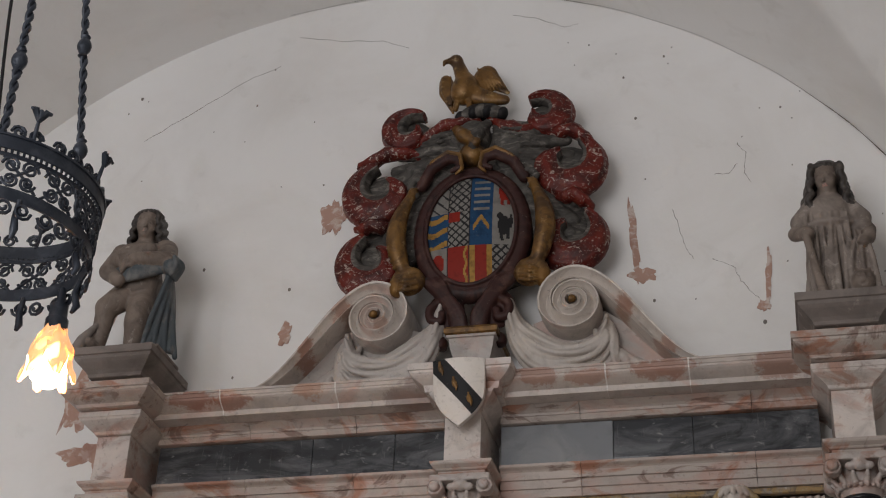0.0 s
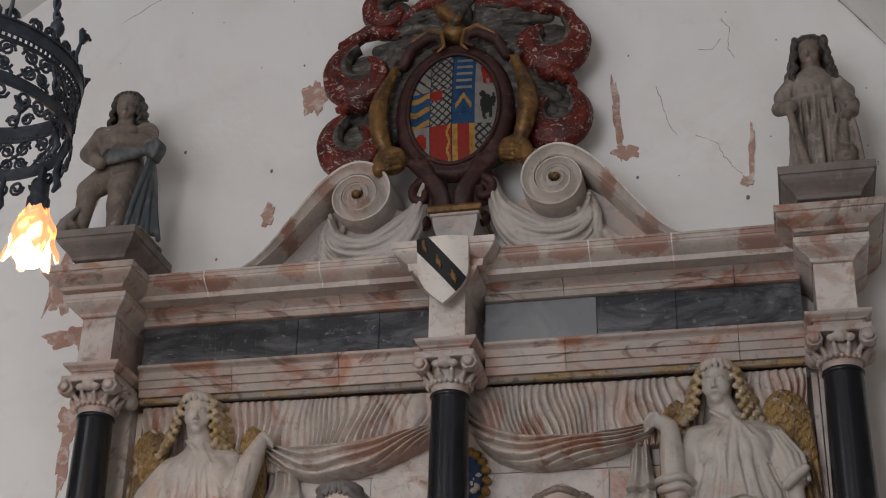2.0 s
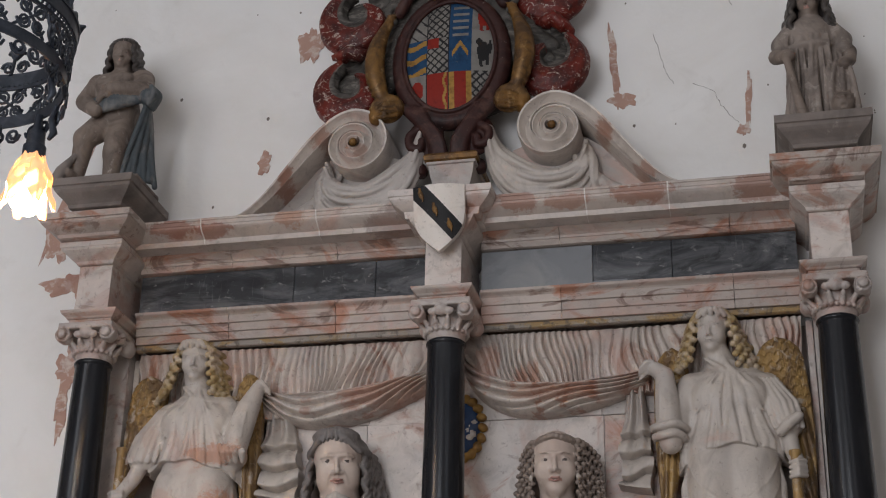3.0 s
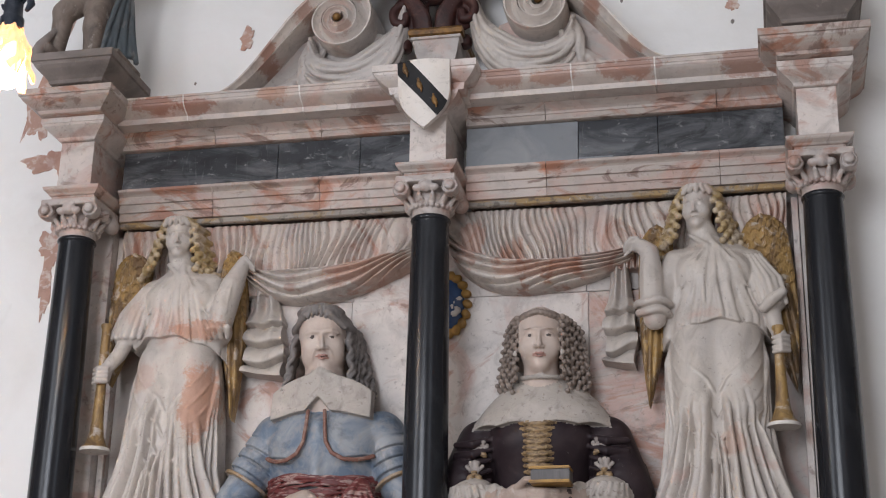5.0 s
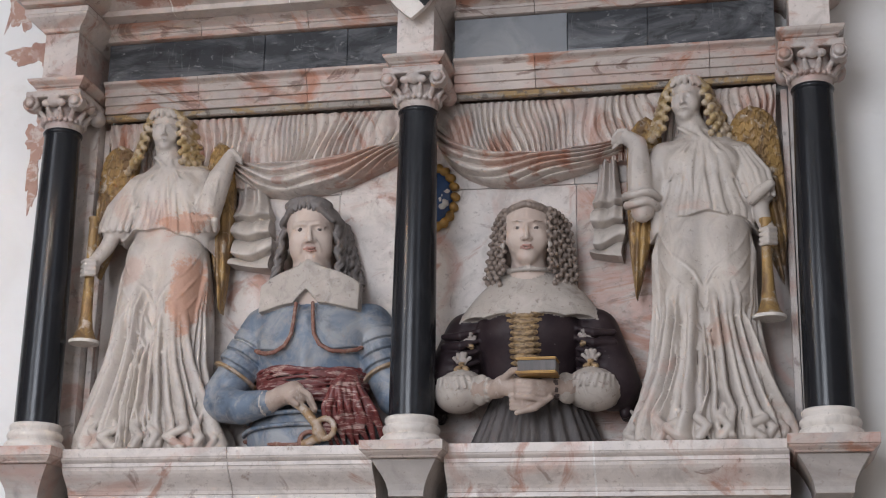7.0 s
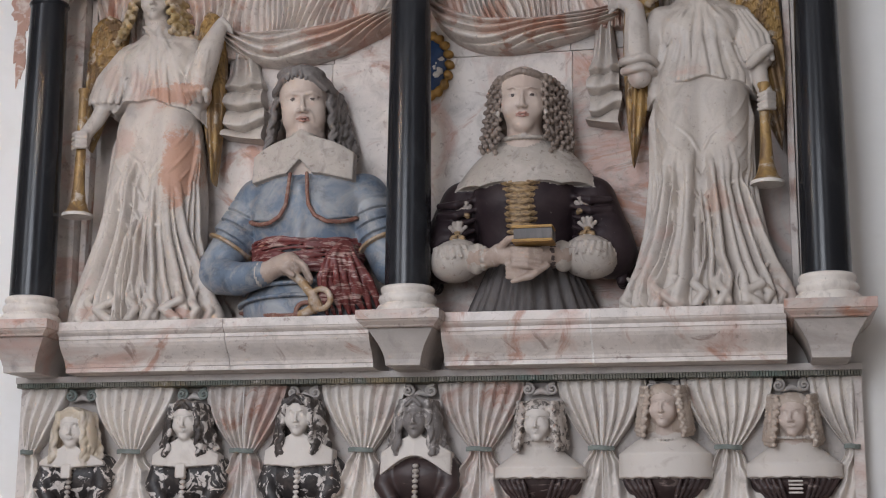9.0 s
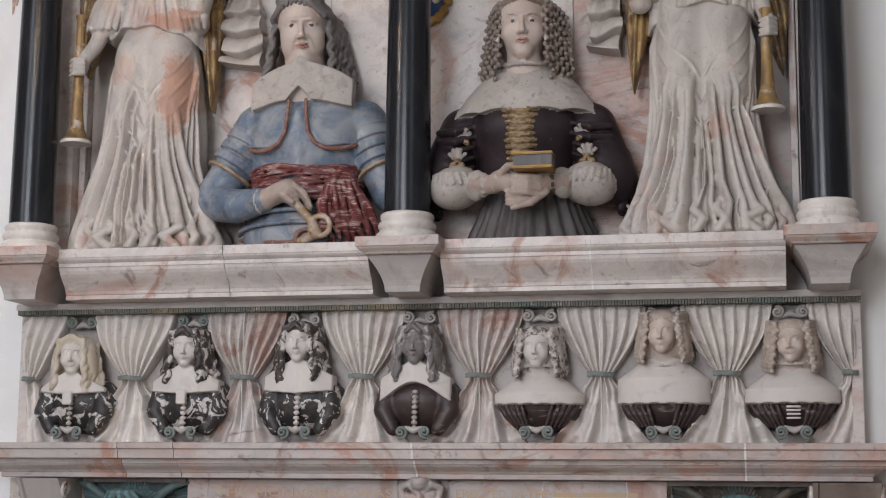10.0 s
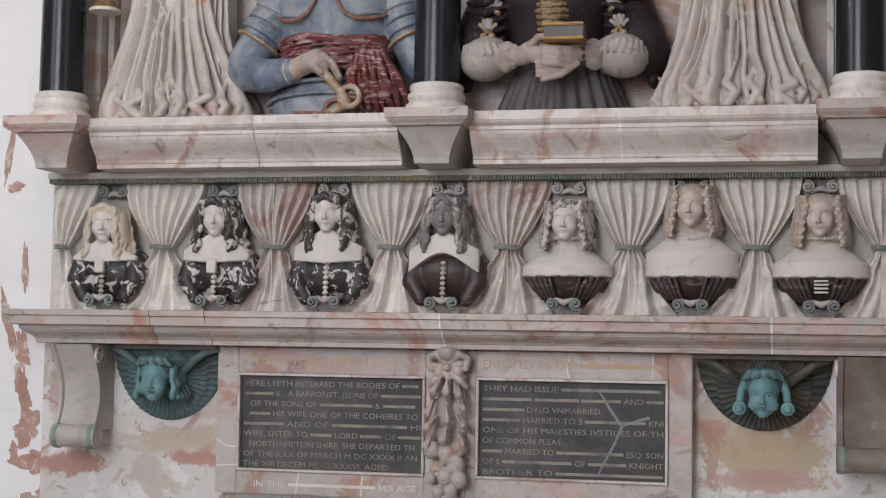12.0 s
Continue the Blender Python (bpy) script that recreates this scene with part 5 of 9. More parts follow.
    for s in (-1, 1):
        for j in range(7):
            f = j / 6
            wide = 0.050 if s == -side else 0.075
            curls(c, (hx + s * (0.062 + 0.014 * f), -0.165 + 0.075 * f, 3.545), (hx + s * (0.070 + wide * f + 0.02), -0.185 + 0.085 * f, 3.335 + 0.03 * rnd.random() + 0.03 * (1 - f)), 0.0150, H, rnd, 10)
    # wings
    if side < 0:
        feathers(c, (-1.170, 3.470), (-1.232, 2.96), 0.070, -0.095, G, 0.15)
        feathers(c, (-0.785, 3.465), (-0.750, 2.805), 0.052, -0.085, G, 0.15)
    else:
        feathers(c, (0.785, 3.468), (0.740, 2.805), 0.060, -0.085, G, 0.15)
        feathers(c, (1.140, 3.485), (1.232, 2.85), 0.080, -0.090, G, 0.14)
    # arms
    if side < 0:
        sl = [(-1.080, -0.115, 3.305), (-1.130, -0.135, 3.215), (-1.150, -0.150, 3.135)]
        c.path(sl, [0.048, 0.056, 0.058], A, 0.016)
        for j in range(6):
            o = -0.05 + 0.02 * j
            c.path([(sl[0][0] + o * 0.5, -0.168, 3.315), (sl[1][0] + o, -0.190 + 0.4 * abs(o), 3.215), (sl[2][0] + o * 1.1, -0.208 + 0.4 * abs(o), 3.115)], [0.004, 0.008, 0.009], A, 0.005)
        c.cap((-1.152, -0.155, 3.09), (-1.153, -0.160, 3.05), 0.030, 0.035, A, 0.004, cut=True)
        c.path([(-1.150, -0.155, 3.13), (-1.172, -0.180, 3.055), (-1.200, -0.205, 3.000)], [0.032, 0.027, 0.024], A, 0.006)
        c.ell((-1.208, -0.212, 2.975), (0.026, 0.030, 0.034), A, 0.008)
        for i in range(4):
            z = 2.993 - 0.0165 * i
            c.path([(-1.188, -0.232, z), (-1.216, -0.246, z - 0.003), (-1.240, -0.226, z - 0.004)], [0.009, 0.009, 0.007], A, 0.002)
        c.path([(-0.848, -0.12, 3.315), (-0.815, -0.145, 3.22), (-0.790, -0.165, 3.125)], [0.046, 0.044, 0.042], A, 0.016)
        # raised forearm in a tight sleeve with a turned cuff at the elbow
        c.path([(-0.788, -0.185, 3.13), (-0.775, -0.195, 3.20), (-0.752, -0.180, 3.30), (-0.728, -0.155, 3.385)], [0.040, 0.047, 0.042, 0.026], A, 0.008)
        for j in range(4):
            c.path([(-0.835 + 0.026 * j, -0.215 - 0.012 * (j in (1, 2)), 3.155 - 0.008 * j), (-0.815 + 0.024 * j, -0.228 - 0.010 * (j in (1, 2)), 3.125), (-0.815 + 0.022 * j, -0.205, 3.095)], [0.010, 0.013, 0.008], A, 0.005)
            c.path([(-0.800 + 0.016 * j, -0.232, 3.18), (-0.785 + 0.014 * j, -0.226, 3.27), (-0.755 + 0.008 * j, -0.19, 3.35)], [0.003, 0.005, 0.003], A, 0.005)
        fingers(c, (-0.722, -0.155, 3.392), (0.8, -0.2, 0.25), (-0.3, -0.5, 0.8), A, 4, 0.045, 0.008, 0.013)
    else:
        sl = [(1.100, -0.115, 3.300), (1.145, -0.140, 3.215), (1.165, -0.160, 3.155)]
        c.path(sl, [0.050, 0.056, 0.048], A, 0.016)
        for j in range(6):
            o = -0.05 + 0.02 * j
            c.path([(sl[0][0] + o * 0.6, -0.168, 3.32), (sl[1][0] + o, -0.195 + 0.4 * abs(o), 3.225), (sl[2][0] + o * 0.9, -0.208 + 0.4 * abs(o), 3.135)], [0.004, 0.009, 0.008], A, 0.005)
        c.path([(1.135, -0.20, 3.115), (1.165, -0.215, 3.140), (1.200, -0.215, 3.165)], [0.016, 0.020, 0.016], A, 0.006)
        c.path([(1.160, -0.155, 3.13), (1.170, -0.175, 3.06), (1.182, -0.190, 3.02)], [0.030, 0.026, 0.024], A, 0.006)
        c.ell((1.188, -0.195, 2.992), (0.027, 0.030, 0.034), A, 0.008)
        for i in range(4):
            z = 3.010 - 0.016 * i
            c.path([(1.208, -0.208, z), (1.184, -0.232, z - 0.003), (1.160, -0.214, z - 0.004)], [0.009, 0.009, 0.007], A, 0.002)
        c.path([(0.850, -0.12, 3.315), (0.805, -0.145, 3.22), (0.775, -0.165, 3.14)], [0.050, 0.046, 0.042], A, 0.016)
        c.path([(0.772, -0.180, 3.10), (0.768, -0.190, 3.16), (0.765, -0.185, 3.25), (0.760, -0.170, 3.345), (0.728, -0.160, 3.375)], [0.038, 0.044, 0.041, 0.032, 0.026], A, 0.008)
        for z, r in ((3.150, 0.055), (3.118, 0.050)):
            c.path([(0.770 + r * math.sin(a), -0.180 - r * math.cos(a), z + 0.004 * math.sin(3 * a)) for a in np.linspace(-1.7, 1.7, 12)], [0.013] * 12, A, 0.005)
        for j in range(3):
            c.path([(0.742 + 0.02 * j, -0.222, 3.18), (0.745 + 0.016 * j, -0.220, 3.25), (0.748 + 0.01 * j, -0.198, 3.33)], [0.003, 0.005, 0.003], A, 0.006)
        fingers(c, (0.720, -0.165, 3.38), (-1, -0.1, 0.05), (0, -0.5, 0.8), A, 4, 0.055, 0.008, 0.014)
    return statue("angel_statue", c, [alabaster_robe, gold_leaf_hair, gilt], (cx, -0.12, 2.30),
                  "carved alabaster angel in draped robes, rust-stained, hair and wings gilded" if side < 0 else "carved alabaster angel in draped robes with gilded hair and wings", group="angels of the monument")


angel(-1)
angel(1)


def trumpet(x, y, z0, z1, tilt=0.0):
    t = thing("trumpet", (x, y, z1), "long gilded trumpet held upright by the carved angel", "trumpet", "gilded trumpets")
    bm = bmesh.new()
    lathe(bm, [(0.020, z0), (0.021, z0 - 0.006), (0.020, z0 - 0.012), (0.016, z0 - 0.02), (0.0175, z0 - 0.5 * (z0 - z1)), (0.021, z1 + 0.10), (0.027, z1 + 0.05), (0.038, z1 + 0.018), (0.052, z1 + 0.004)], x, y, 24)
    part("tube", bm, gilt, t, "gilded tube", 60)
    bm = bmesh.new()
    lathe(bm, [(0.046, z1 + 0.0035), (0.053, z1 + 0.004), (0.056, z1 - 0.001), (0.054, z1 - 0.008), (0.044, z1 - 0.006)], x, y, 24)
    part("bell_rim", bm, alabaster_pale, t, "pale stone bell rim", 60)


trumpet(-1.218, -0.205, 3.165, 2.70)
trumpet(1.178, -0.200, 3.05, 2.715)


# ---- carved curtains above the figures ----
cloth_stone = mat("rust_tinged_cloth_alabaster", (0.60, 0.53, 0.475),
                  [(PINK, 2.6, 0.50, 0.64, 0.6, 2.2, (1, 1, 0.6)), (RUST, 3.2, 0.52, 0.60, 0.75, 2.5, (1, 1, 0.6)), (GREYVEIN, 3, 0.48, 0.68, 0.6, 1.5, ONE), (DIRT, 15, 0.48, 0.70, 0.6, 0.8, (1, 1, 0.4)), (FLECK, 55, 0.58, 0.70, 0.55, 0.5, ONE)],
                  0.45, bump=[(60, 0.0016)], rough_var=0.1, spots=[((0.40, 0.19, 0.12), (-0.25, -0.1, 3.36), (0.22, 0.3, 0.07), 0.55), ((0.42, 0.21, 0.14), (0.35, -0.1, 3.33), (0.18, 0.3, 0.04), 0.5), ((0.42, 0.2, 0.13), (0.12, -0.1, 3.46), (0.06, 0.3, 0.1), 0.5)])


def valance(x0, x1, seed, lean):
    r = np.random.RandomState(seed)
    p = r.rand(8) * 6.28

    def at(u, v):
        near = u if lean < 0 else 1 - u
        x = x0 + (x1 - x0) * u + lean * v ** 1.3 * np.clip(near * 1.6 - 0.6, 0, 1) + 0.012 * v * np.sin(9 * u + p[0])
        z = 3.568 - (0.20 + 0.02 * np.sin(9 * u + p[1]) + 0.06 * np.sin(u * math.pi)) * v
        g = (x1 - x0) / 0.029 * u + 0.9 * np.sin(11 * u + p[2]) + 0.5 * np.sin(29 * u + p[3]) + 0.35 * np.sin(6 * v + 21 * u + p[6])
        saw = np.mod(g, 1)
        f = np.where(saw < 0.68, np.sin(saw / 0.68 * math.pi / 2) ** 0.8, np.cos((saw - 0.68) / 0.32 * math.pi / 2) ** 0.7)
        f = f + 0.22 * np.sin(2 * math.pi * g * 2 + p[4]) * v
        dep = (0.45 + 0.55 * np.minimum(v * 4, 1)) * (0.75 + 0.25 * np.sin(17 * u + p[7]))
        return x, -0.078 + 0.02 * v - 0.030 * f * dep - 0.008 * np.sin(5 * u + p[5]), z
    t = thing("carved_valance", ((x0 + x1) / 2, -0.08, 3.36), "pink-veined alabaster valance carved in close pleats below the gilded fillet", "stone drapery", "carved curtains")
    finish("pleated_cloth", sheet(640, 26, at, 0.04, -0.014), cloth_stone, t, smooth=60)
    return t


valance(-1.235, -0.02, 1, -0.13)
valance(0.0, 1.235, 2, 0.11)


def swag(p0, p1, sag, width0, width1, seed, skew=0.5, mats=None):
    """A gathered cloth that hangs between two points."""
    r = np.random.RandomState(seed)
    ph = r.rand(8) * 6.28

    def at(u, v):
        x = p0[0] + (p1[0] - p0[0]) * u
        bell = np.sin(math.pi * u ** skew) ** 0.85
        top = p0[1] + (p1[1] - p0[1]) * u - sag * bell
        w = width0 + (width1 - width0) * bell
        z = top - w * (v - 0.5)
        saw = np.mod(v * (4.2 + 1.2 * np.sin(4 * u + ph[3])) + 0.9 * np.sin(3.2 * u + ph[0]) + 0.25 * np.sin(13 * u + ph[2]) + ph[1], 1)
        fold = np.where(saw < 0.7, np.sin(saw / 0.7 * math.pi / 2), np.cos((saw - 0.7) / 0.3 * math.pi / 2) ** 0.8)
        y = -0.058 - 0.055 * np.sin(math.pi * np.clip(v, 0, 1)) ** 0.6 * (0.5 + 0.5 * bell) - 0.030 * fold * np.minimum(1, 8 * v) * np.minimum(1, 8 * (1 - v))
        return x, y, z
    t = thing("carved_swag", ((p0[0] + p1[0]) / 2, -0.07, min(p0[1], p1[1]) - sag), "pink-veined alabaster cloth swag drawn up towards the carved angel", "stone drapery", "carved curtains")
    finish("gathered_cloth", sheet(130, 110, at, 0.03, -0.013), cloth_stone, t, smooth=60)


swag((-0.735, 3.385), (-0.075, 3.43), 0.075, 0.05, 0.135, 3, 0.75)
swag((0.02, 3.50), (0.70, 3.385), 0.135, 0.05, 0.125, 4, 0.62)


def tail(cx, top, bottom, half, lean, seed):
    """The end of the cloth that hangs down in flat zigzag folds."""
    def at(u, v):
        s = u * 2 - 1
        low = np.clip((v - 0.38) / 0.62, 0, 1)
        turn = low * 3.6 + 0.22 * np.sin(s * 2.2 + seed) * low
        saw = np.mod(turn, 1)
        shelf_ = np.where(saw < 0.78, np.sin(saw / 0.78 * math.pi / 2) ** 0.7, np.cos((saw - 0.78) / 0.22 * math.pi / 2))
        w = half * (0.50 + 0.5 * np.minimum(v * 1.8, 1)) * (0.88 + 0.14 * shelf_ * np.minimum(1, low * 4))
        x = cx + lean * v + s * w + 0.010 * np.sin(turn * 3.1) * low
        pleat = np.cos(s * 6.5 + 1.5 + 3 * v) * (1 - np.clip(low * 1.5, 0, 1))
        y = -0.062 - 0.048 * shelf_ * np.minimum(1, low * 4) - 0.016 * pleat
        return x, y, top - (top - bottom) * v + 0.014 * s * low * np.sin(turn * 3.1)
    t = thing("carved_curtain_end", (cx, -0.07, bottom), "hanging end of the carved alabaster curtain in flat folds", "stone drapery", "carved curtains")
    finish("folded_cloth", sheet(46, 130, at, 0.03, -0.013), alabaster_robe, t, smooth=60)


tail(-0.680, 3.40, 2.985, 0.076, 0.035, 5)
tail(0.645, 3.385, 2.975, 0.055, 0.0, 6)

# small blue oval badge on the back slab
badge = thing("oval_badge", (0.015, -0.012, 3.12), "small blue and white oval badge in a gilded scrolled frame", "wall plaque")
blue_paint = mat("deep_blue_paint", (0.02, 0.055, 0.15), [((0.01, 0.02, 0.05), 20, 0.4, 0.7, 0.7, 0, ONE)], 0.35)
white_paint = mat("chipped_white_paint", (0.62, 0.58, 0.54), [((0.3, 0.27, 0.25), 40, 0.55, 0.75, 0.6, 0, ONE)], 0.5)
c = Clay((-0.12, -0.09, 3.08), (0.14, 0.0, 3.40), 0.004)
for j in range(18):
    a = 2 * math.pi * j / 18
    c.ell((0.012 + 0.078 * math.cos(a), -0.022, 3.238 + 0.112 * math.sin(a)), (0.020, 0.016, 0.016), 0, 0.008, (0, -math.degrees(a) + 30, 0))
clay_part("frame", c, gold_paint, badge, "gilded scrolled frame")
c = Clay((-0.08, -0.06, 3.12), (0.10, 0.0, 3.35), 0.004)
c.ell((0.012, -0.018, 3.238), (0.068, 0.022, 0.102), 0, 0.004)
for j in range(6):
    c.ell((0.045 + 0.012 * math.sin(j * 2), -0.036 + 0.002 * j % 2, 3.20 + 0.014 * j), (0.014, 0.008, 0.010), 1, 0.003, (0, 40 * j, 0))
clay_part("oval", c, [blue_paint, white_paint], badge)

# ---- row of busts in curtained niches ----
black_chipped = mat("chipped_black_paint", (0.026, 0.022, 0.022), [((0.64, 0.59, 0.55), 26, 0.555, 0.585, 0.95, 0.8, ONE), ((0.10, 0.08, 0.07), 30, 0.5, 0.7, 0.6, 0.5, ONE)], 0.5, bump=[(60, 0.001)])
hair_chipped = mat("chipped_dark_hair", (0.045, 0.036, 0.033), [((0.60, 0.55, 0.51), 22, 0.52, 0.57, 0.9, 0.8, ONE), ((0.2, 0.17, 0.15), 40, 0.5, 0.7, 0.6, 0.5, ONE)], 0.55, bump=[(70, 0.001)])
grey_wig = mat("mottled_grey_hair", (0.20, 0.18, 0.17), [((0.55, 0.51, 0.48), 26, 0.53, 0.60, 0.85, 0.8, ONE), ((0.07, 0.06, 0.06), 20, 0.5, 0.7, 0.7, 0.5, ONE)], 0.55, bump=[(70, 0.001)])
dark_bodice = mat("worn_dark_bodice", (0.05, 0.030, 0.028), [((0.36, 0.28, 0.25), 13, 0.60, 0.66, 0.7, 1.0, (0.6, 1, 2)), ((0.02, 0.015, 0.015), 10, 0.45, 0.7, 0.7, 0.5, ONE)], 0.45, bump=[(60, 0.001)])
gold_hair_worn = mat("worn_fair_hair", (0.50, 0.42, 0.32), [((0.62, 0.57, 0.52), 15, 0.45, 0.6, 0.7, 0.5, ONE), ((0.12, 0.09, 0.07), 28, 0.60, 0.68, 0.7, 0.5, ONE)], 0.55)
speckled_hair = mat("speckled_stone_hair", (0.56, 0.505, 0.46), [((0.06, 0.05, 0.045), 42, 0.50, 0.58, 0.85, 0.6, ONE), ((0.36, 0.29, 0.25), 14, 0.5, 0.7, 0.6, 0.8, ONE)], 0.6, bump=[(70, 0.001)])
brown_stone_hair = mat("brownish_stone_hair", (0.44, 0.36, 0.30), [((0.60, 0.54, 0.48), 40, 0.52, 0.62, 0.7, 0.6, ONE), ((0.22, 0.17, 0.14), 30, 0.54, 0.66, 0.7, 0.6, ONE)], 0.6, bump=[(70, 0.001)])
white_worn = mat("whitened_stone", (0.61, 0.56, 0.515), [((0.42, 0.36, 0.32), 16, 0.58, 0.74, 0.6, 0.8, ONE), ((0.24, 0.19, 0.17), 30, 0.66, 0.74, 0.6, 0.5, ONE)], 0.6, bump=[(70, 0.001)])
flesh_stone = mat("brownish_worn_stone", (0.54, 0.445, 0.39), [((0.40, 0.29, 0.24), 12, 0.5, 0.7, 0.6, 0.8, ONE), ((0.64, 0.58, 0.53), 26, 0.58, 0.72, 0.6, 0.5, ONE)], 0.5, bump=[(70, 0.001)])
grey_green = mat("grey_green_paint", (0.21, 0.235, 0.215), [((0.10, 0.11, 0.10), 30, 0.45, 0.7, 0.7, 0, ONE), ((0.5, 0.48, 0.44), 45, 0.6, 0.75, 0.6, 0, ONE)], 0.6)

niche_grey = mat("dull_grey_alabaster", (0.46, 0.415, 0.385), [((0.24, 0.21, 0.19), 3.5, 0.44, 0.66, 0.7, 1.5, ONE), ((0.50, 0.40, 0.34), 2.4, 0.54, 0.66, 0.5, 2.0, ONE), (FLECK, 45, 0.58, 0.70, 0.5, 0.5, ONE)], 0.5, bump=[(60, 0.0012)], vary=0.06)
row = thing("niche_panel", (0, 0, 1.65), "grey alabaster backing panel behind the row of busts", "wall panel")
edges = [-1.45, -0.62, -0.19, 0.21, 0.62, 1.02, 1.45]
for a, b in zip(edges, edges[1:]):
    part("slab", boxed((a + 0.0007, -0.035, 1.647), (b - 0.0007, 0, 2.100), 0.001), niche_grey, row)
for s in (-1, 1):
    part("end_stile", boxed((min(s * 1.45, s * 1.415), -0.09, 1.647), (max(s * 1.45, s * 1.415), -0.036, 2.10), 0.002), alabaster, row)
fringe_mat = mat("faded_fringe_paint", (0.15, 0.145, 0.115), [((0.30, 0.22, 0.10), 2.2, 0.52, 0.62, 0.8, 0.5, ONE), ((0.10, 0.15, 0.13), 3.1, 0.52, 0.62, 0.7, 0.5, ONE), ((0.5, 0.46, 0.42), 30, 0.56, 0.68, 0.7, 0.5, ONE)], 0.65)
band = thing("fringe_band", (0, 0, 2.10), "narrow grey-green and gilded fringe band under the ledge", "moulding")
part("rail", boxed((-1.452, -0.135, 2.112), (1.452, 0, 2.134), 0.002), alabaster_grey, band)
for i in range(0, 20):
    a = -1.45 + 0.145 * i
    bm = bmesh.new()
    for j in range(16):
        x = a + 0.145 * (j + 0.5) / 16
        box(bm, (x - 0.0034, -0.128, 2.096), (x + 0.0034, -0.04, 2.113))
    part("fringe", bm, fringe_mat, band)


def bust(i, x, top, style):
    rnd = random.Random(20 + i)
    c = Clay((x - 0.175, -0.235, 1.655), (x + 0.175, -0.02, top + 0.02), 0.0036)
    F, H, C, D, L = 0, 1, 2, 3, 4  # face, hair, collar, dress, lacing
    hz = top - 0.078
    size = 0.136
    hy = -0.135
    # shoulders cut to a rounded foot
    sz = 1.845 if style != "fw" else 1.85

    def body(X, Y, Z):
        u = (X - x) / 0.152
        r = np.sqrt(u ** 2 + np.clip((1.80 - Z) / 0.122, 0, 9) ** 2 + np.clip((Z - 1.78) / (0.110 if style[0] == "m" else 0.075), 0, 9) ** 2 * (Z > 1.78))
        yy = (Y + 0.045) / 0.104
        return (np.sqrt(r ** 2 + yy ** 2 * 0.96) - 1) * 0.085
    c.put(body, (x - 0.16, -0.17, 1.655), (x + 0.16, -0.03, 1.91), D, 0.005)
    c.cap((x, -0.085, 1.84), (x, -0.105, hz - 0.03), 0.036, 0.034, F, 0.010)
    if style[0] == "m":
        # coat front with a row of buttons, sleeves at the sides
        for s in (-1, 1):
            c.path([(x + s * 0.100, -0.10, 1.82), (x + s * 0.112, -0.118, 1.755), (x + s * 0.078, -0.128, 1.695)], [0.032, 0.034, 0.024], D, 0.012)
        for j in range(8):
            c.ell((x + 0.003, -0.162 + 0.0035 * (7 - j) * 0.4, 1.815 - 0.017 * j), (0.011, 0.010, 0.0075), L, 0.003)
        for s in (-1, 1):
            def flap(X, Y, Z, s=s):
                t = (X - x) * s
                yf = -0.150 - 0.20 * (1.92 - Z) + 2.4 * t ** 2
                low = 1.812 + (0.035 * np.cos(np.clip(t * 20, 0, 3)) if style == "mp" else 0.010 * t / 0.11)
                d = np.maximum(np.maximum(np.abs(Y - yf - 0.025) - 0.030, low - Z), Z - (hz - 0.050 - 0.55 * t))
                return np.maximum(np.maximum(d, t - 0.120), -t - 0.003) * 0.75
            c.put(flap, (x - 0.13, -0.23, 1.79), (x + 0.13, -0.03, hz - 0.04), C, 0.003)
        if style in ("mt", "mw"):
            c.brick((x, -0.172, 1.800), (0.018, 0.010, 0.024), 0.005, C, 0.003)
    else:
        def shawl(X, Y, Z):
            u = (X - x) / 0.150
            yy = (Y + 0.088) / 0.086
            r = np.sqrt(u ** 2 + yy ** 2)
            z0 = 1.772 + 0.003 * np.abs(np.sin(u * 9))
            return np.maximum(np.maximum(z0 - Z, Z - (hz - 0.040 - 0.112 * r)), (r - 1.0) * 0.09) * 0.75
        c.put(shawl, (x - 0.165, -0.19, 1.755), (x + 0.165, -0.03, hz - 0.02), C, 0.006)
        for j in range(5):
            for s in (-1, 1):
                c.path([(x + s * (0.05 + 0.02 * j), -0.15 + 0.011 * j, 1.768), (x + s * (0.042 + 0.017 * j), -0.157 + 0.01 * j, 1.74), (x + s * (0.03 + 0.012 * j), -0.15 + 0.01 * j, 1.70)], [0.006, 0.008, 0.005], D, 0.007)
        if i == 6:
            for j in range(4):
                c.path([(x - 0.02, -0.158, 1.762 - 0.012 * j), (x + 0.02, -0.158, 1.762 - 0.012 * j)], [0.004, 0.004], C, 0.002)
        for j in range(11):
            a = -1.2 + 2.4 * j / 10
            c.ell((x + 0.05 * math.sin(a), -0.10 - 0.05 * math.cos(a), 1.905 - 0.008 * math.cos(a)), 0.006, C, 0.002)
    head(c, (x, hy, hz), size, (6, 0, 12 - 3.5 * i), F, F, F, F)
    c.ell((x, hy + 0.014, hz + 0.036), (0.060, 0.060, 0.038), H, 0.006)
    c.ell((x, hy + 0.045, hz - 0.030), (0.078, 0.040, 0.095), H, 0.01)
    for s in (-1, 1):
        c.ell((x + s * 0.062, hy + 0.012, hz - 0.016), (0.022, 0.036, 0.076), H, 0.006, (0, s * -10, 0))
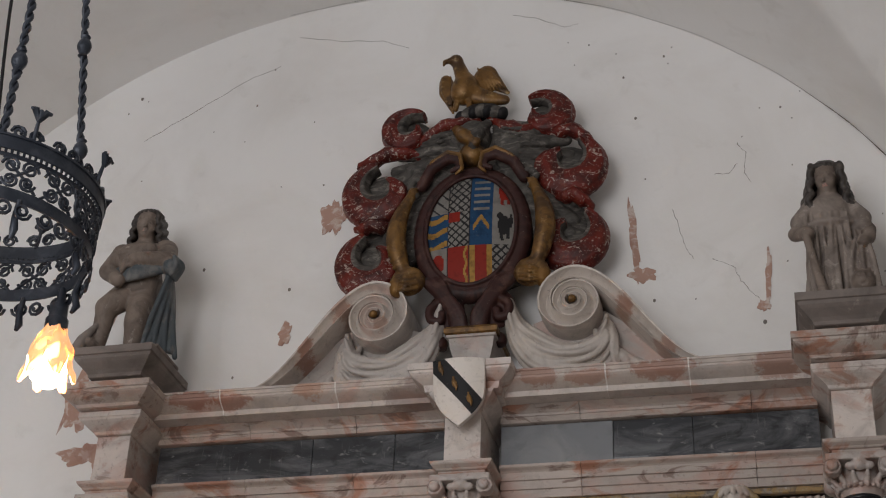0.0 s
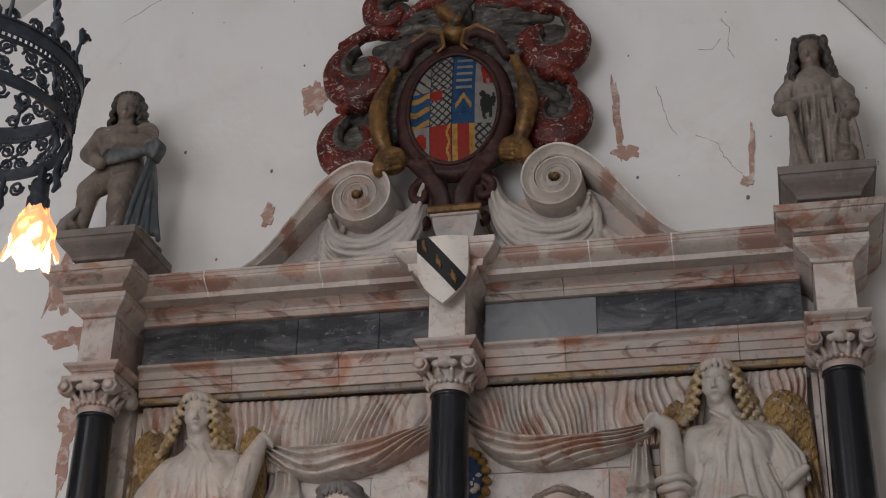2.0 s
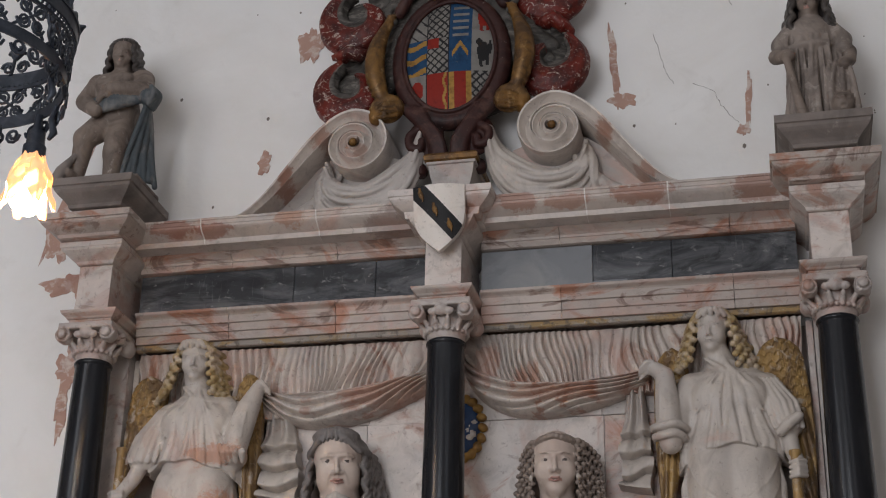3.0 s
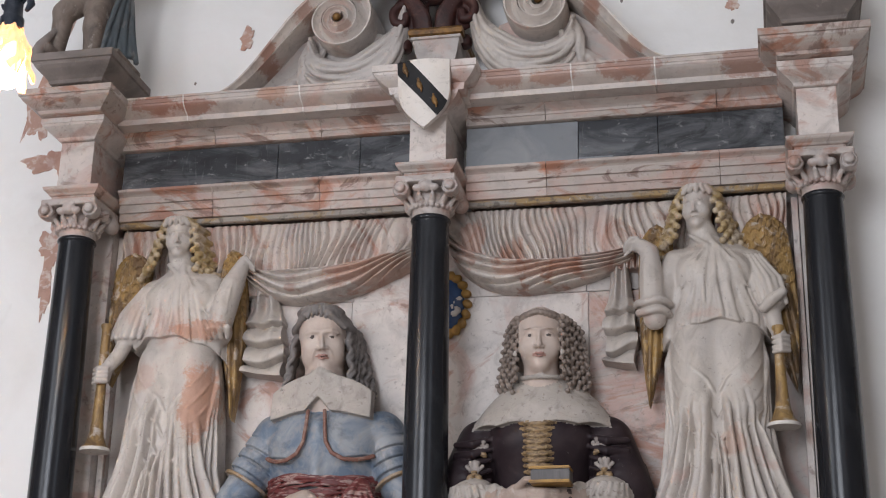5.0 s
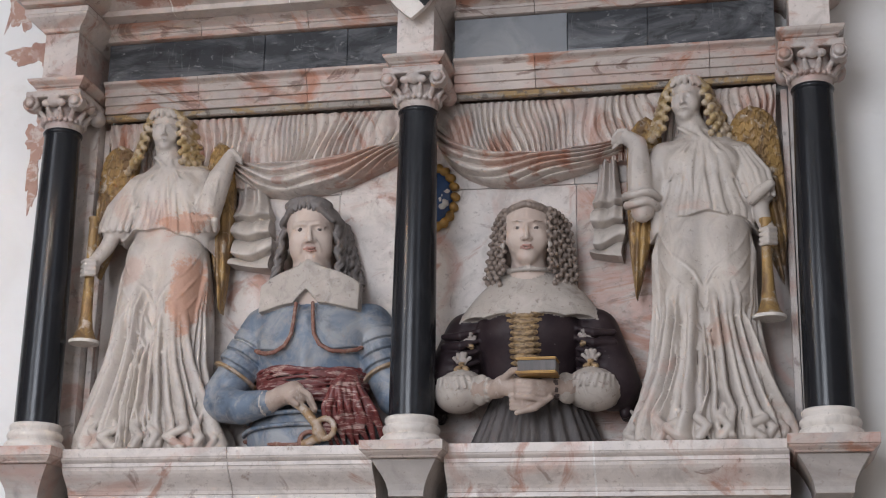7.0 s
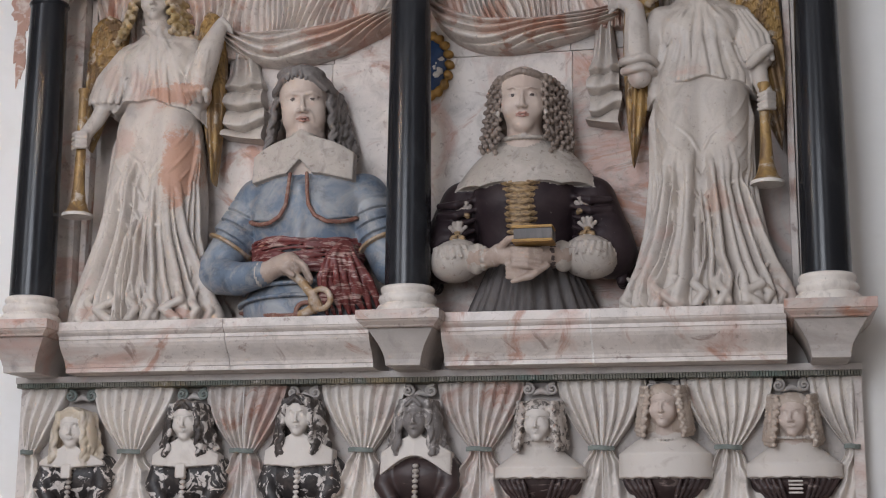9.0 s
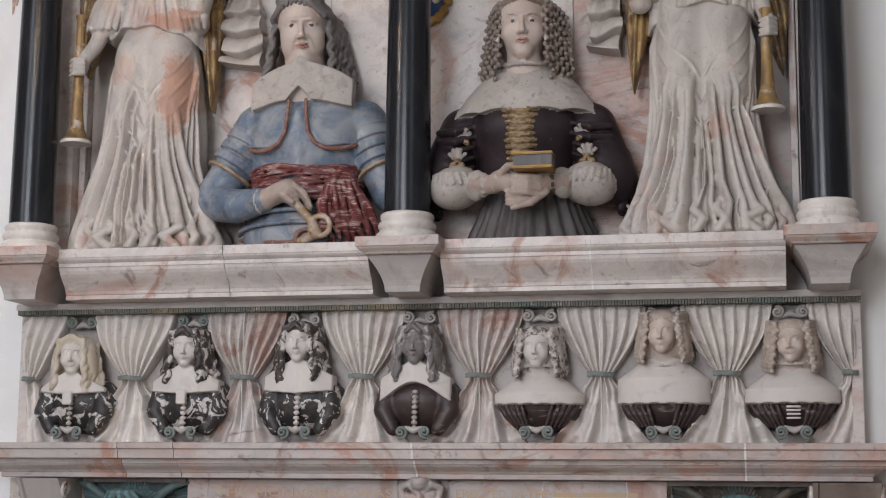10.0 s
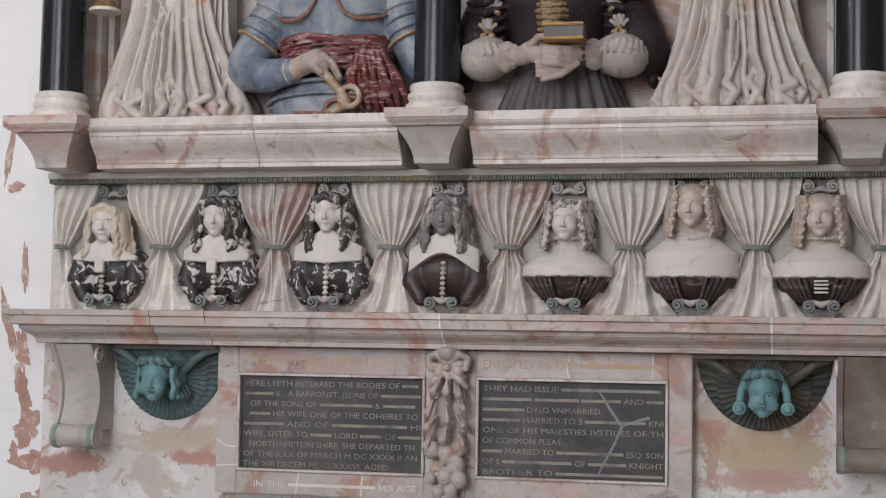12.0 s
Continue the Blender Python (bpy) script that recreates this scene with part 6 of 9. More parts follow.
    for s in (-1, 1):
        for j in range(13):
            f = j / 12
            if style[0] == "m":
                ln = {"mw": 0.155, "mt": 0.15, "ml": 0.165, "mp": 0.16}[style]
                lock(c, (x + s * (0.044 + 0.016 * f), hy - 0.030 + 0.070 * f, hz + 0.050), (x + s * (0.058 + 0.040 * f), hy - 0.030 + 0.06 * f, hz + 0.028 - ln + 0.012 * rnd.random() + 0.02 * f), 0.0095, 0.0085, 0.0075, 3.0, H, 16, 0.001, rnd.random() * 6)
            else:
                for q in range(12):
                    t = q / 11
                    c.ell((x + s * (0.046 + 0.024 * f + 0.020 * t + 0.0035 * (-1) ** q), hy - 0.036 + 0.085 * f, hz + 0.042 - 0.140 * t + 0.012 * f + 0.012 * (j % 2)), (0.0095 - 0.001 * t, 0.009, 0.0075), H, 0.0012, (0, s * 30, 0))
        if style[0] == "m":
            for j in range(4):
                c.path([(x + s * 0.006, hy - 0.03 + 0.018 * j, hz + 0.064), (x + s * 0.046, hy - 0.028 + 0.02 * j, hz + 0.042)], [0.009, 0.009], H, 0.003)
            if style != "mw":
                c.path([(x, hy - 0.045, hz + 0.058), (x + s * 0.024, hy - 0.052, hz + 0.036)], [0.008, 0.007], H, 0.003)
    mats = {"mw": [white_worn, gold_hair_worn, white_worn, black_chipped, linen], "mt": [white_worn, hair_chipped, white_worn, black_chipped, white_worn], "ml": [white_worn, hair_chipped, white_worn, black_chipped, white_worn],
            "mp": [grey_wig, grey_wig, white_worn, dark_bodice, linen], "fd": [white_worn, speckled_hair, white_worn, dark_bodice, white_worn], "ff": [flesh_stone, brown_stone_hair, white_worn, dark_bodice, white_worn], "fg": [flesh_stone, brown_stone_hair, white_worn, dark_bodice, white_worn]}[style]
    label = {"mw": "small whitened bust of a man with fair hair and dark coat", "mt": "small bust of a man with dark hair and flaking black coat", "ml": "small bust of a man, black paint flaking to white",
             "mp": "small bust of a man with a mottled grey full wig", "fd": "small bust of a woman with dark ringlets and white shawl", "ff": "small bust of a woman with brownish ringlets and dark bodice", "fg": "small brownish bust of a woman with ringlets and laced bodice"}[style]
    statue("bust", c, mats, (x, -0.1, 1.66), label, "bust", "busts in the row")


for i, (x, top, style) in enumerate(((-1.222, 2.03, "mw"), (-0.804, 2.052, "mt"), (-0.40, 2.065, "ml"), (0.007, 2.055, "mp"), (0.417, 2.038, "fd"), (0.825, 2.082, "ff"), (1.231, 2.048, "fg"))):
    bust(i, x, top, style)


def niche_curtain(i, x, half):
    """A carved curtain tied at its middle; half: -1 or 1 keeps that side alone."""
    r = np.random.RandomState(40 + i)
    p = r.rand(6) * 6.28

    def at(u, v):
        s = u * 2 - 1
        if half:
            s = half * u
        t = np.clip(v / 0.505, 0, 1)
        up = 0.034 + 0.114 * (1 - t ** 1.7)
        b = np.clip((v - 0.505) / 0.495, 0, 1)
        low = 0.034 + 0.030 * np.minimum(b * 3, 1) + 0.095 * b ** 1.9 + 0.020 * (np.abs(np.mod(b * 2.6 + p[3], 1) * 2 - 1) - 0.5) * np.minimum(1, 4 * b) * (1 - b)
        w = np.where(v < 0.505, up, low)
        sw = np.mod(s * 3.6 + p[1] + 0.12 * np.sin(9 * v + p[2]), 1)
        fold_u = np.where(sw < 0.7, np.sin(sw / 0.7 * math.pi / 2), np.cos((sw - 0.7) / 0.3 * math.pi / 2)) * 1.7 - 0.7
        zig = np.abs(np.mod(b * 2.6 + 0.35 * np.abs(s) + p[3], 1) * 2 - 1)
        fold_l = np.cos(s * 9 + p[4]) * 0.8 + (zig - 0.5) * 2.4 * np.minimum(1, b * 2) * np.abs(s) ** 1.6 + 0.5 * np.cos(s * 17 + 5 * b)
        bulge = 0.022 * np.sin(math.pi * np.clip(t, 0, 1)) * (1 - s ** 2 * 0.7)
        y = -0.078 - np.where(v < 0.505, 0.0165 * fold_u * (0.35 + 0.65 * np.sin(math.pi * np.clip(t * 0.9 + 0.1, 0, 1))) + bulge, 0.0165 * fold_l + 0.012 * b + 0.006)
        y = y + np.where(v < 0.505, 0.012, 0.014) * np.abs(s) ** 3.0
        z = 2.098 - 0.448 * v
        return x + s * w, y, z
    t = thing("carved_curtain", (x, -0.08, 1.65), "pleated alabaster curtain tied at its middle between two niches" if not half else "half alabaster curtain tied back at the end of the row", "stone drapery", "niche curtains")
    finish("cloth", sheet(120 if not half else 60, 110, at, 0.03, -0.033), (alabaster_pale, alabaster_pale, alabaster, alabaster_pale, alabaster, alabaster_pale, alabaster_pale, alabaster_pale)[i], t, smooth=60)
    if i in (2, 4, 5):
        bm = bmesh.new()
        line = []
        for v in np.linspace(0.0, 0.98, 40):
            px, py, pz = at(np.array(0.5), np.array(v))
            line.append((float(px), float(py) - 0.0012, float(pz)))
        sweep(bm, line, 0.0026, 5)
        part("joint", bm, mortar, t, "white mortar joint")
    bm = bmesh.new()
    xs = (-0.042, 0.042) if not half else ((-0.004, 0.042) if half > 0 else (-0.042, 0.004))
    for j in (-1, 0, 1):
        pts = [(x + xs[0] + (xs[1] - xs[0]) * q / 6, -0.098 - 0.022 * math.sin(math.pi * q / 6), 1.872 + 0.0045 * j + 0.0015 * math.sin(q)) for q in range(7)]
        sweep(bm, pts, 0.0036, 6)
    part("tie_cord", bm, grey_green, t, "grey-green cord", 60)


for i, (x, half) in enumerate(((-1.43, 1), (-1.027, 0), (-0.614, 0), (-0.192, 0), (0.213, 0), (0.619, 0), (1.026, 0), (1.43, -1))):
    niche_curtain(i, x, half)


def volute_pair(x, z, flip, m):
    t = thing("scroll_pair", (x, -0.05, z), "pair of small grey carved scrolls at the niche edge", "stone scroll", "niche scrolls")
    for s in (-1, 1):
        bm = bmesh.new()
        pts, rad = [], []
        for j in range(22):
            a = j / 21 * 3.6 * math.pi
            r = 0.020 * (1 - j / 24)
            pts.append((x + s * 0.040 + s * r * math.cos(a + 1.2), -0.165 - 0.0009 * j if flip < 0 else -0.075 - 0.0009 * j, z + flip * r * math.sin(a + 1.2)))
            rad.append(0.0068 - 0.0028 * j / 21)
        sweep(bm, pts, rad, 7)
        part("scroll", bm, m, t, smooth=60)
    y = -0.158 if flip < 0 else -0.07
    bm = bmesh.new()
    sweep(bm, [(x - 0.03, y, z - flip * 0.016), (x, y - 0.004, z - flip * 0.004), (x + 0.03, y, z - flip * 0.016)], [0.006, 0.012, 0.006], 8)
    part("web", bm, alabaster_grey, t, smooth=60)


for i, x in enumerate((-1.222, -0.804, -0.40, 0.007, 0.417, 0.825, 1.231)):
    volute_pair(x, 2.070, 1, grey_green if i in (0, 1) else alabaster_grey)
    volute_pair(x, 1.682, -1, grey_green)

# ---- inscription, consoles and winged heads ----
wall_old = mat("peeling_painted_plaster", (0.64, 0.60, 0.57),
               [((0.50, 0.42, 0.33), 2.0, 0.48, 0.52, 0.7, 1.2, ONE), ((0.72, 0.69, 0.67), 2.6, 0.52, 0.55, 0.9, 1.0, ONE), ((0.45, 0.26, 0.21), 5.0, 0.58, 0.61, 0.75, 1.4, ONE), ((0.35, 0.28, 0.23), 18, 0.60, 0.66, 0.7, 0.8, ONE), ((0.25, 0.17, 0.14), 40, 0.66, 0.70, 0.7, 0.8, ONE)],
               0.85, bump=[(7, 0.008), (40, 0.002)],
               spots=[((0.48, 0.37, 0.24), (1.08, 0, 1.20), (0.26, 0.3, 0.12), 0.9), ((0.50, 0.40, 0.30), (-0.95, 0, 1.20), (0.20, 0.3, 0.06), 0.8), ((0.46, 0.24, 0.19), (-0.90, 0, 1.13), (0.14, 0.3, 0.03), 0.85), ((0.50, 0.31, 0.26), (1.05, 0, 1.12), (0.24, 0.3, 0.04), 0.8), ((0.46, 0.25, 0.20), (0.90, 0, 1.28), (0.05, 0.3, 0.06), 0.7),
                      ((0.52, 0.46, 0.42), (-1.09, 0, 1.09), (0.07, 0.3, 0.07), 0.95), ((0.42, 0.22, 0.17), (-1.38, 0, 1.10), (0.14, 0.3, 0.05), 0.9), ((0.40, 0.22, 0.17), (-1.42, 0, 1.35), (0.06, 0.3, 0.14), 0.6)])
low = thing("old_plaster_skin", (0, 0, 0.5), "patchy peeling pink and ochre plaster below the shelf", "plaster")
bm = bmesh.new()
box(bm, (-1.50, -0.022, 0.30), (1.75, 0, 1.527))
part("plaster_field", bm, wall_old, low)
slate_tab = mat("dusty_black_slate", (0.055, 0.052, 0.050), [((0.14, 0.13, 0.125), 3, 0.45, 0.68, 0.75, 1.0, ONE), ((0.03, 0.03, 0.03), 8, 0.52, 0.7, 0.7, 0.5, ONE), ((0.22, 0.20, 0.18), 40, 0.64, 0.76, 0.5, 0.5, ONE)], 0.55, bump=[(50, 0.0006)], spec=0.3)
tab = thing("inscription_tablet", (0, 0, 1.02), "framed black inscription tablet with worn gilt lettering", "tablet")
fz0, fz1 = 1.022, 1.526
for lo, hi in (((-0.805, -0.085, fz0), (-0.728, 0, fz1)), ((0.752, -0.085, fz0), (0.828, 0, fz1)), ((-0.7275, -0.085, 1.437), (-0.06, 0, fz1)), ((0.115, -0.085, 1.437), (0.7515, 0, fz1)), ((-0.7275, -0.085, fz0), (-0.06, 0, 1.101)), ((0.115, -0.085, fz0), (0.7515, 0, 1.101)), ((-0.0595, -0.085, fz0), (0.1145, 0, fz1))):
    part("frame_bar", boxed(lo, hi, 0.003), alabaster_mid, tab, "grey-pink alabaster frame bar")
for a, b in ((-0.7275, -0.06), (0.115, 0.7515)):
    bm = bmesh.new()
    for lo, hi in (((a, -0.094, 1.428), (b, -0.06, 1.4365)), ((a, -0.094, 1.1015), (b, -0.06, 1.110)), ((a, -0.094, 1.1105), (a + 0.009, -0.06, 1.4275)), ((b - 0.009, -0.094, 1.1105), (b, -0.06, 1.4275))):
        box(bm, lo, hi, 0.002)
    part("bead", bm, alabaster, tab)
    part("slab", boxed((a + 0.009, -0.072, 1.1105), (b - 0.009, -0.02, 1.4275), 0.001), slate_tab, tab, "black slate slab")
letter_gilt = mat("worn_gilt_letters", (0.27, 0.235, 0.19), [((0.09, 0.085, 0.08), 12, 0.48, 0.66, 0.8, 0.5, ONE)], 0.55, 0.1)
letter_faint = mat("faint_gilt_letters", (0.52, 0.36, 0.20), [((0.45, 0.39, 0.35), 9, 0.50, 0.66, 0.8, 0.5, ONE)], 0.55)
letter_pale = mat("pale_letters", (0.68, 0.63, 0.56), [((0.46, 0.41, 0.37), 8, 0.45, 0.6, 0.8, 0.5, ONE)], 0.6)


def write(text, x, y, z, size, width, m, parent, bars=True):
    """One line of capitals; '#' and its number stands for a plain bar of so many letters."""
    bits = text.split("|")
    pen, made = 0.0, []
    for bit in bits:
        if bit.startswith("#"):
            w = float(bit[1:]) * size * 0.60
            bm = bmesh.new()
            box(bm, (pen, 0, size * 0.14), (pen + w, 0.0012, size * 0.50))
            me = bpy.data.meshes.new("bar")
            bm.to_mesh(me)
            bm.free()
            made.append(("bar", me))
            pen += w + size * 0.28
        else:
            cu = bpy.data.curves.new("line", "FONT")
            cu.body, cu.size, cu.extrude, cu.resolution_u = bit, size, 0.0006, 2
            ob = new("line", cu)
            bpy.context.view_layer.update()
            me = bpy.data.meshes.new_from_object(ob.evaluated_get(bpy.context.evaluated_depsgraph_get()))
            bpy.data.objects.remove(ob)
            me.transform(Matrix.Rotation(radians(90), 4, "X"))
            w = max(v.co.x for v in me.vertices)
            me.transform(Matrix.Translation((pen, 0, 0)))
            made.append(("lettering", me))
            pen += w + size * 0.28
    k = width / max(pen - size * 0.28, 1e-3)
    for name, me in made:
        me.transform(Matrix.Diagonal((k, 1, 1, 1)))
        me.transform(Matrix.Translation((x, y, z)))
        me.name = name
        tagged(finish(name, me, m, parent), kind="stuff")


left = ("HERE LYETH INTERRED THE BODIES OF|#3", "#6|K   A BARRONET, (SONE OF|#8", "OF THE SONE OF|#10|&|#6", "#4|HIS WIFE ONE OF THE COHEIRES TO", "#6|AND OF|#11|HI", "WIFE, SISTER TO|#4|LORD|#4|OF|#4", "NORTHAMPTON SHIRE. SHE DEPARTED TH", "OF THE XXX OF MARCH M DC XXXX II AN", "THE XIII DECEM MDCLXXXVI. AGED")
right = ("THEY HAD ISSUE|#16", "#9|#8|#7|AND|#3", "#8|DYED VNMARRIED.", "#7|MARRIED TO S|#11|KNI", "ONE OF HIS MAIESTIES IVSTICES OF TH", "OF COMMON PLEAS.", "#4|MARRIED TO|#13|ESQ: SON", "OF S|#13|OF|#7|KNIGHT", "BROTHER TO|#15")
wl = (0.62, 0.63, 0.61, 0.62, 0.63, 0.63, 0.61, 0.62, 0.52)
wr = (0.59, 0.60, 0.40, 0.60, 0.60, 0.27, 0.60, 0.60, 0.60)
for i in range(9):
    z = 1.400 - 0.0345 * i
    write(left[i], -0.708 + (0.02 if i in (2, 3, 6) else 0), -0.0732, z - 0.008, 0.027, wl[i] - (0.02 if i in (2, 3, 6) else 0), letter_gilt, tab)
    write(right[i], 0.135, -0.0732, z - 0.008, 0.027, wr[i], letter_gilt, tab)
write("THIS MONVMENT WAS", -0.70, -0.0862, 1.468, 0.040, 0.62, letter_faint, tab)
write("ERECTED IN THE|#11", 0.135, -0.0862, 1.468, 0.040, 0.60, letter_faint, tab)
write("IN THE|#14|HIS AGE", -0.665, -0.0862, 1.048, 0.030, 0.58, letter_pale, tab)
# white repair cracks
for pts in (((0.52, 1.405), (0.565, 1.335), (0.60, 1.285), (0.575, 1.225), (0.545, 1.17), (0.52, 1.12)), ((0.60, 1.285), (0.65, 1.305), (0.69, 1.315))):
    bm = bmesh.new()
    sweep(bm, [(x, -0.0722, z) for x, z in pts], [0.002, 0.005, 0.006, 0.005, 0.004, 0.002][:len(pts)], 5, flat=0.3)
    part("crack_filling", bm, slate_pale, tab, "pale crack filling")
for pts in (((-0.80, 1.205), (-0.77, 1.185), (-0.728, 1.18)), ((-0.80, 1.115), (-0.728, 1.12)), ((-0.50, 1.10), (-0.507, 1.06), (-0.51, 1.025)), ((-0.275, 1.10), (-0.28, 1.025)), ((0.43, 1.525), (0.42, 1.47), (0.425, 1.44)), ((0.70, 1.525), (0.70, 1.44))):
    bm = bmesh.new()
    sweep(bm, [(x, -0.0853, z) for x, z in pts], 0.0028, 5, flat=0.4)
    part("joint", bm, mortar, tab, "white mortar joint")

# carved drop of flowers and fruit
c = Clay((-0.07, -0.23, 0.93), (0.13, -0.07, 1.535), 0.004)
rnd = random.Random(8)
c.brick((0.028, -0.085, 1.25), (0.055, 0.012, 0.28), 0.006)
c.path([(0.0, -0.12, 1.515), (0.028, -0.15, 1.522), (0.06, -0.12, 1.51)], [0.026, 0.030, 0.026], 0, 0.01)
c.ell((0.028, -0.155, 1.47), 0.014, 0, 0.002)
for j in range(7):
    a = 2 * math.pi * j / 7 + 0.3
    c.path([(0.028, -0.14, 1.47), (0.028 + 0.045 * math.cos(a), -0.145, 1.47 + 0.035 * math.sin(a)), (0.028 + 0.066 * math.cos(a), -0.12, 1.465 + 0.052 * math.sin(a))], [0.007, 0.012, 0.008], 0, 0.0015, 0.8)
# bow loops, long leaves, then fruit
for s in (-1, 1):
    c.path([(0.028, -0.14, 1.475), (0.028 + s * 0.040, -0.150, 1.512), (0.028 + s * 0.068, -0.135, 1.500), (0.028 + s * 0.060, -0.135, 1.465), (0.028 + s * 0.025, -0.145, 1.462)], [0.008, 0.011, 0.012, 0.011, 0.008], 0, 0.002)
    c.path([(0.028, -0.14, 1.455), (0.028 + s * 0.045, -0.140, 1.425), (0.028 + s * 0.062, -0.130, 1.405)], [0.008, 0.013, 0.008], 0, 0.002)
for j, (px_, pz_, ang, ln) in enumerate(((0.028, 1.43, 0, 0.085), (0.005, 1.425, -28, 0.080), (0.052, 1.42, 26, 0.085), (0.075, 1.375, 14, 0.08), (-0.018, 1.36, -20, 0.085), (0.028, 1.345, 6, 0.10), (0.060, 1.315, 38, 0.085), (-0.008, 1.305, -36, 0.085), (0.030, 1.275, -10, 0.09), (0.070, 1.255, 20, 0.075), (-0.022, 1.245, -22, 0.08))):
    dx_, dz_ = math.sin(math.radians(ang)), -math.cos(math.radians(ang))
    tip_ = (px_ + dx_ * ln, -0.118, pz_ + dz_ * ln)
    mid_ = (px_ + dx_ * ln * 0.5, -0.158 - 0.006 * (j % 3), pz_ + dz_ * ln * 0.5)
    c.path([(px_, -0.125, pz_), mid_, tip_], [0.006, 0.015, 0.003], 0, 0.001, 0.7)
    for q in (-1, 1):
        c.path([(px_, -0.150, pz_), (mid_[0] + q * 0.010 * dz_, mid_[1] - 0.012, mid_[2] + q * 0.010 * dx_), tip_], [0.003, 0.0045, 0.002], 0, 0.002)
for j, (px_, pz_, r_) in enumerate(((-0.020, 1.195, 0.030), (0.072, 1.205, 0.026), (0.030, 1.180, 0.028), (0.000, 1.135, 0.026), (0.062, 1.150, 0.030), (0.026, 1.110, 0.027), (-0.026, 1.100, 0.022), (0.075, 1.100, 0.026), (0.045, 1.065, 0.024), (0.004, 1.060, 0.024))):
    c.ell((px_, -0.140 - 0.010 * (j % 2), pz_), (r_, r_ * 0.95, r_ * (1.0 + 0.12 * (j % 3))), 0, 0.002)
    c.cap((px_, -0.140 - r_, pz_ - 0.01), (px_, -0.145 - r_, pz_ - 0.012), 0.004, 0.003, 0, 0.001, cut=True)
for j in range(34):
    z = 1.035 - 0.003 * j
    c.ell((0.028 + 0.047 * math.sin(j * 2.4) * (1 - j / 60), -0.13 - 0.022 * abs(math.cos(j * 1.7)), z), 0.0125, 0, 0.0015)
drop = thing("carved_fruit_drop", (0.028, -0.085, 0.94), "alabaster drop carved with ribbon, flowers, leaves and fruit", "carving")
clay_part("flowers_and_fruit", c, alabaster_mid, drop)


def console(x0, x1, m):
    t = thing("console_bracket", ((x0 + x1) / 2, -0.02, 1.17), "scrolled grey alabaster console bracket under the shelf", "bracket", "console brackets")

    def at(u, v):
        z = 1.525 - 0.30 * v
        prof = -0.200 + 0.085 * np.sin(v * math.pi * 0.85) + 0.0 * u
        return x0 + (x1 - x0) * u, prof - 0.012 * (np.abs(u - 0.5) > 0.40) + 0.010 * np.cos((u - 0.5) * 5), z
    finish("shaft", sheet(40, 40, at, 0.05, -0.022), m, t, smooth=50)
    bm = bmesh.new()
    for r, a, b in ((0.042, x0 - 0.004, x1 + 0.004),):
        pts = [(a + (b - a) * j / 8, -0.150, 1.205) for j in range(9)]
        sweep(bm, pts, [r, r, r * 0.93, r * 0.95, r * 0.96, r * 0.95, r * 0.93, r, r], 20, up=(0, 0, 1))
    part("roll", bm, m, t, "rolled foot with green-stained ends", 50)
    for e in (x0 + 0.012, x1 - 0.012):
        bm = bmesh.new()
        sweep(bm, [(e - 0.008, -0.150, 1.205), (e + 0.008, -0.150, 1.205)], 0.0445, 20, up=(0, 0, 1))
        part("band", bm, verdigris_stain, t, "green-stained band", 50)
    for s, e in ((-1, x0), (1, x1)):
        bm = bmesh.new()
        pts = [(e + s * 0.004, -0.165 + 0.030 * math.cos(a) * (1 - a / 14), 1.485 + 0.030 * math.sin(a) * (1 - a / 14)) for a in np.linspace(0, 10, 26)]
        sweep(bm, pts, 0.006, 6, up=(1, 0, 0))
        part("side_scroll", bm, alabaster, t, smooth=60)


verdigris_stain = mat("green_stained_stone", (0.20, 0.27, 0.23), [((0.45, 0.42, 0.38), 25, 0.5, 0.65, 0.8, 0.5, ONE)], 0.6)
console(-1.380, -1.222, alabaster_grey)
brown_console = mat("browned_alabaster", (0.27, 0.215, 0.18), [((0.15, 0.11, 0.09), 4, 0.42, 0.62, 0.75, 1.2, ONE), ((0.42, 0.34, 0.28), 9, 0.55, 0.68, 0.6, 1.0, ONE)], 0.6, bump=[(50, 0.0016)])
console(1.281, 1.485, brown_console)

verdigris = mat("verdigris_paint", (0.095, 0.150, 0.150), [((0.075, 0.075, 0.065), 9, 0.42, 0.64, 0.8, 0.8, ONE), ((0.13, 0.20, 0.205), 16, 0.55, 0.7, 0.7, 0.5, ONE), ((0.12, 0.09, 0.06), 12, 0.6, 0.75, 0.6, 1, ONE)], 0.55, bump=[(60, 0.001)])
verdigris_dark = mat("dark_verdigris_paint", (0.050, 0.062, 0.054), [((0.12, 0.085, 0.060), 7, 0.40, 0.60, 0.85, 0.8, ONE), ((0.09, 0.15, 0.145), 16, 0.58, 0.7, 0.7, 0.5, ONE)], 0.55, bump=[(60, 0.001)])
verdigris_face = mat("pale_verdigris_face", (0.13, 0.255, 0.265), [((0.06, 0.12, 0.125), 14, 0.5, 0.7, 0.7, 0.5, ONE), ((0.26, 0.32, 0.31), 30, 0.62, 0.72, 0.6, 0.5, ONE)], 0.5, bump=[(70, 0.001)])


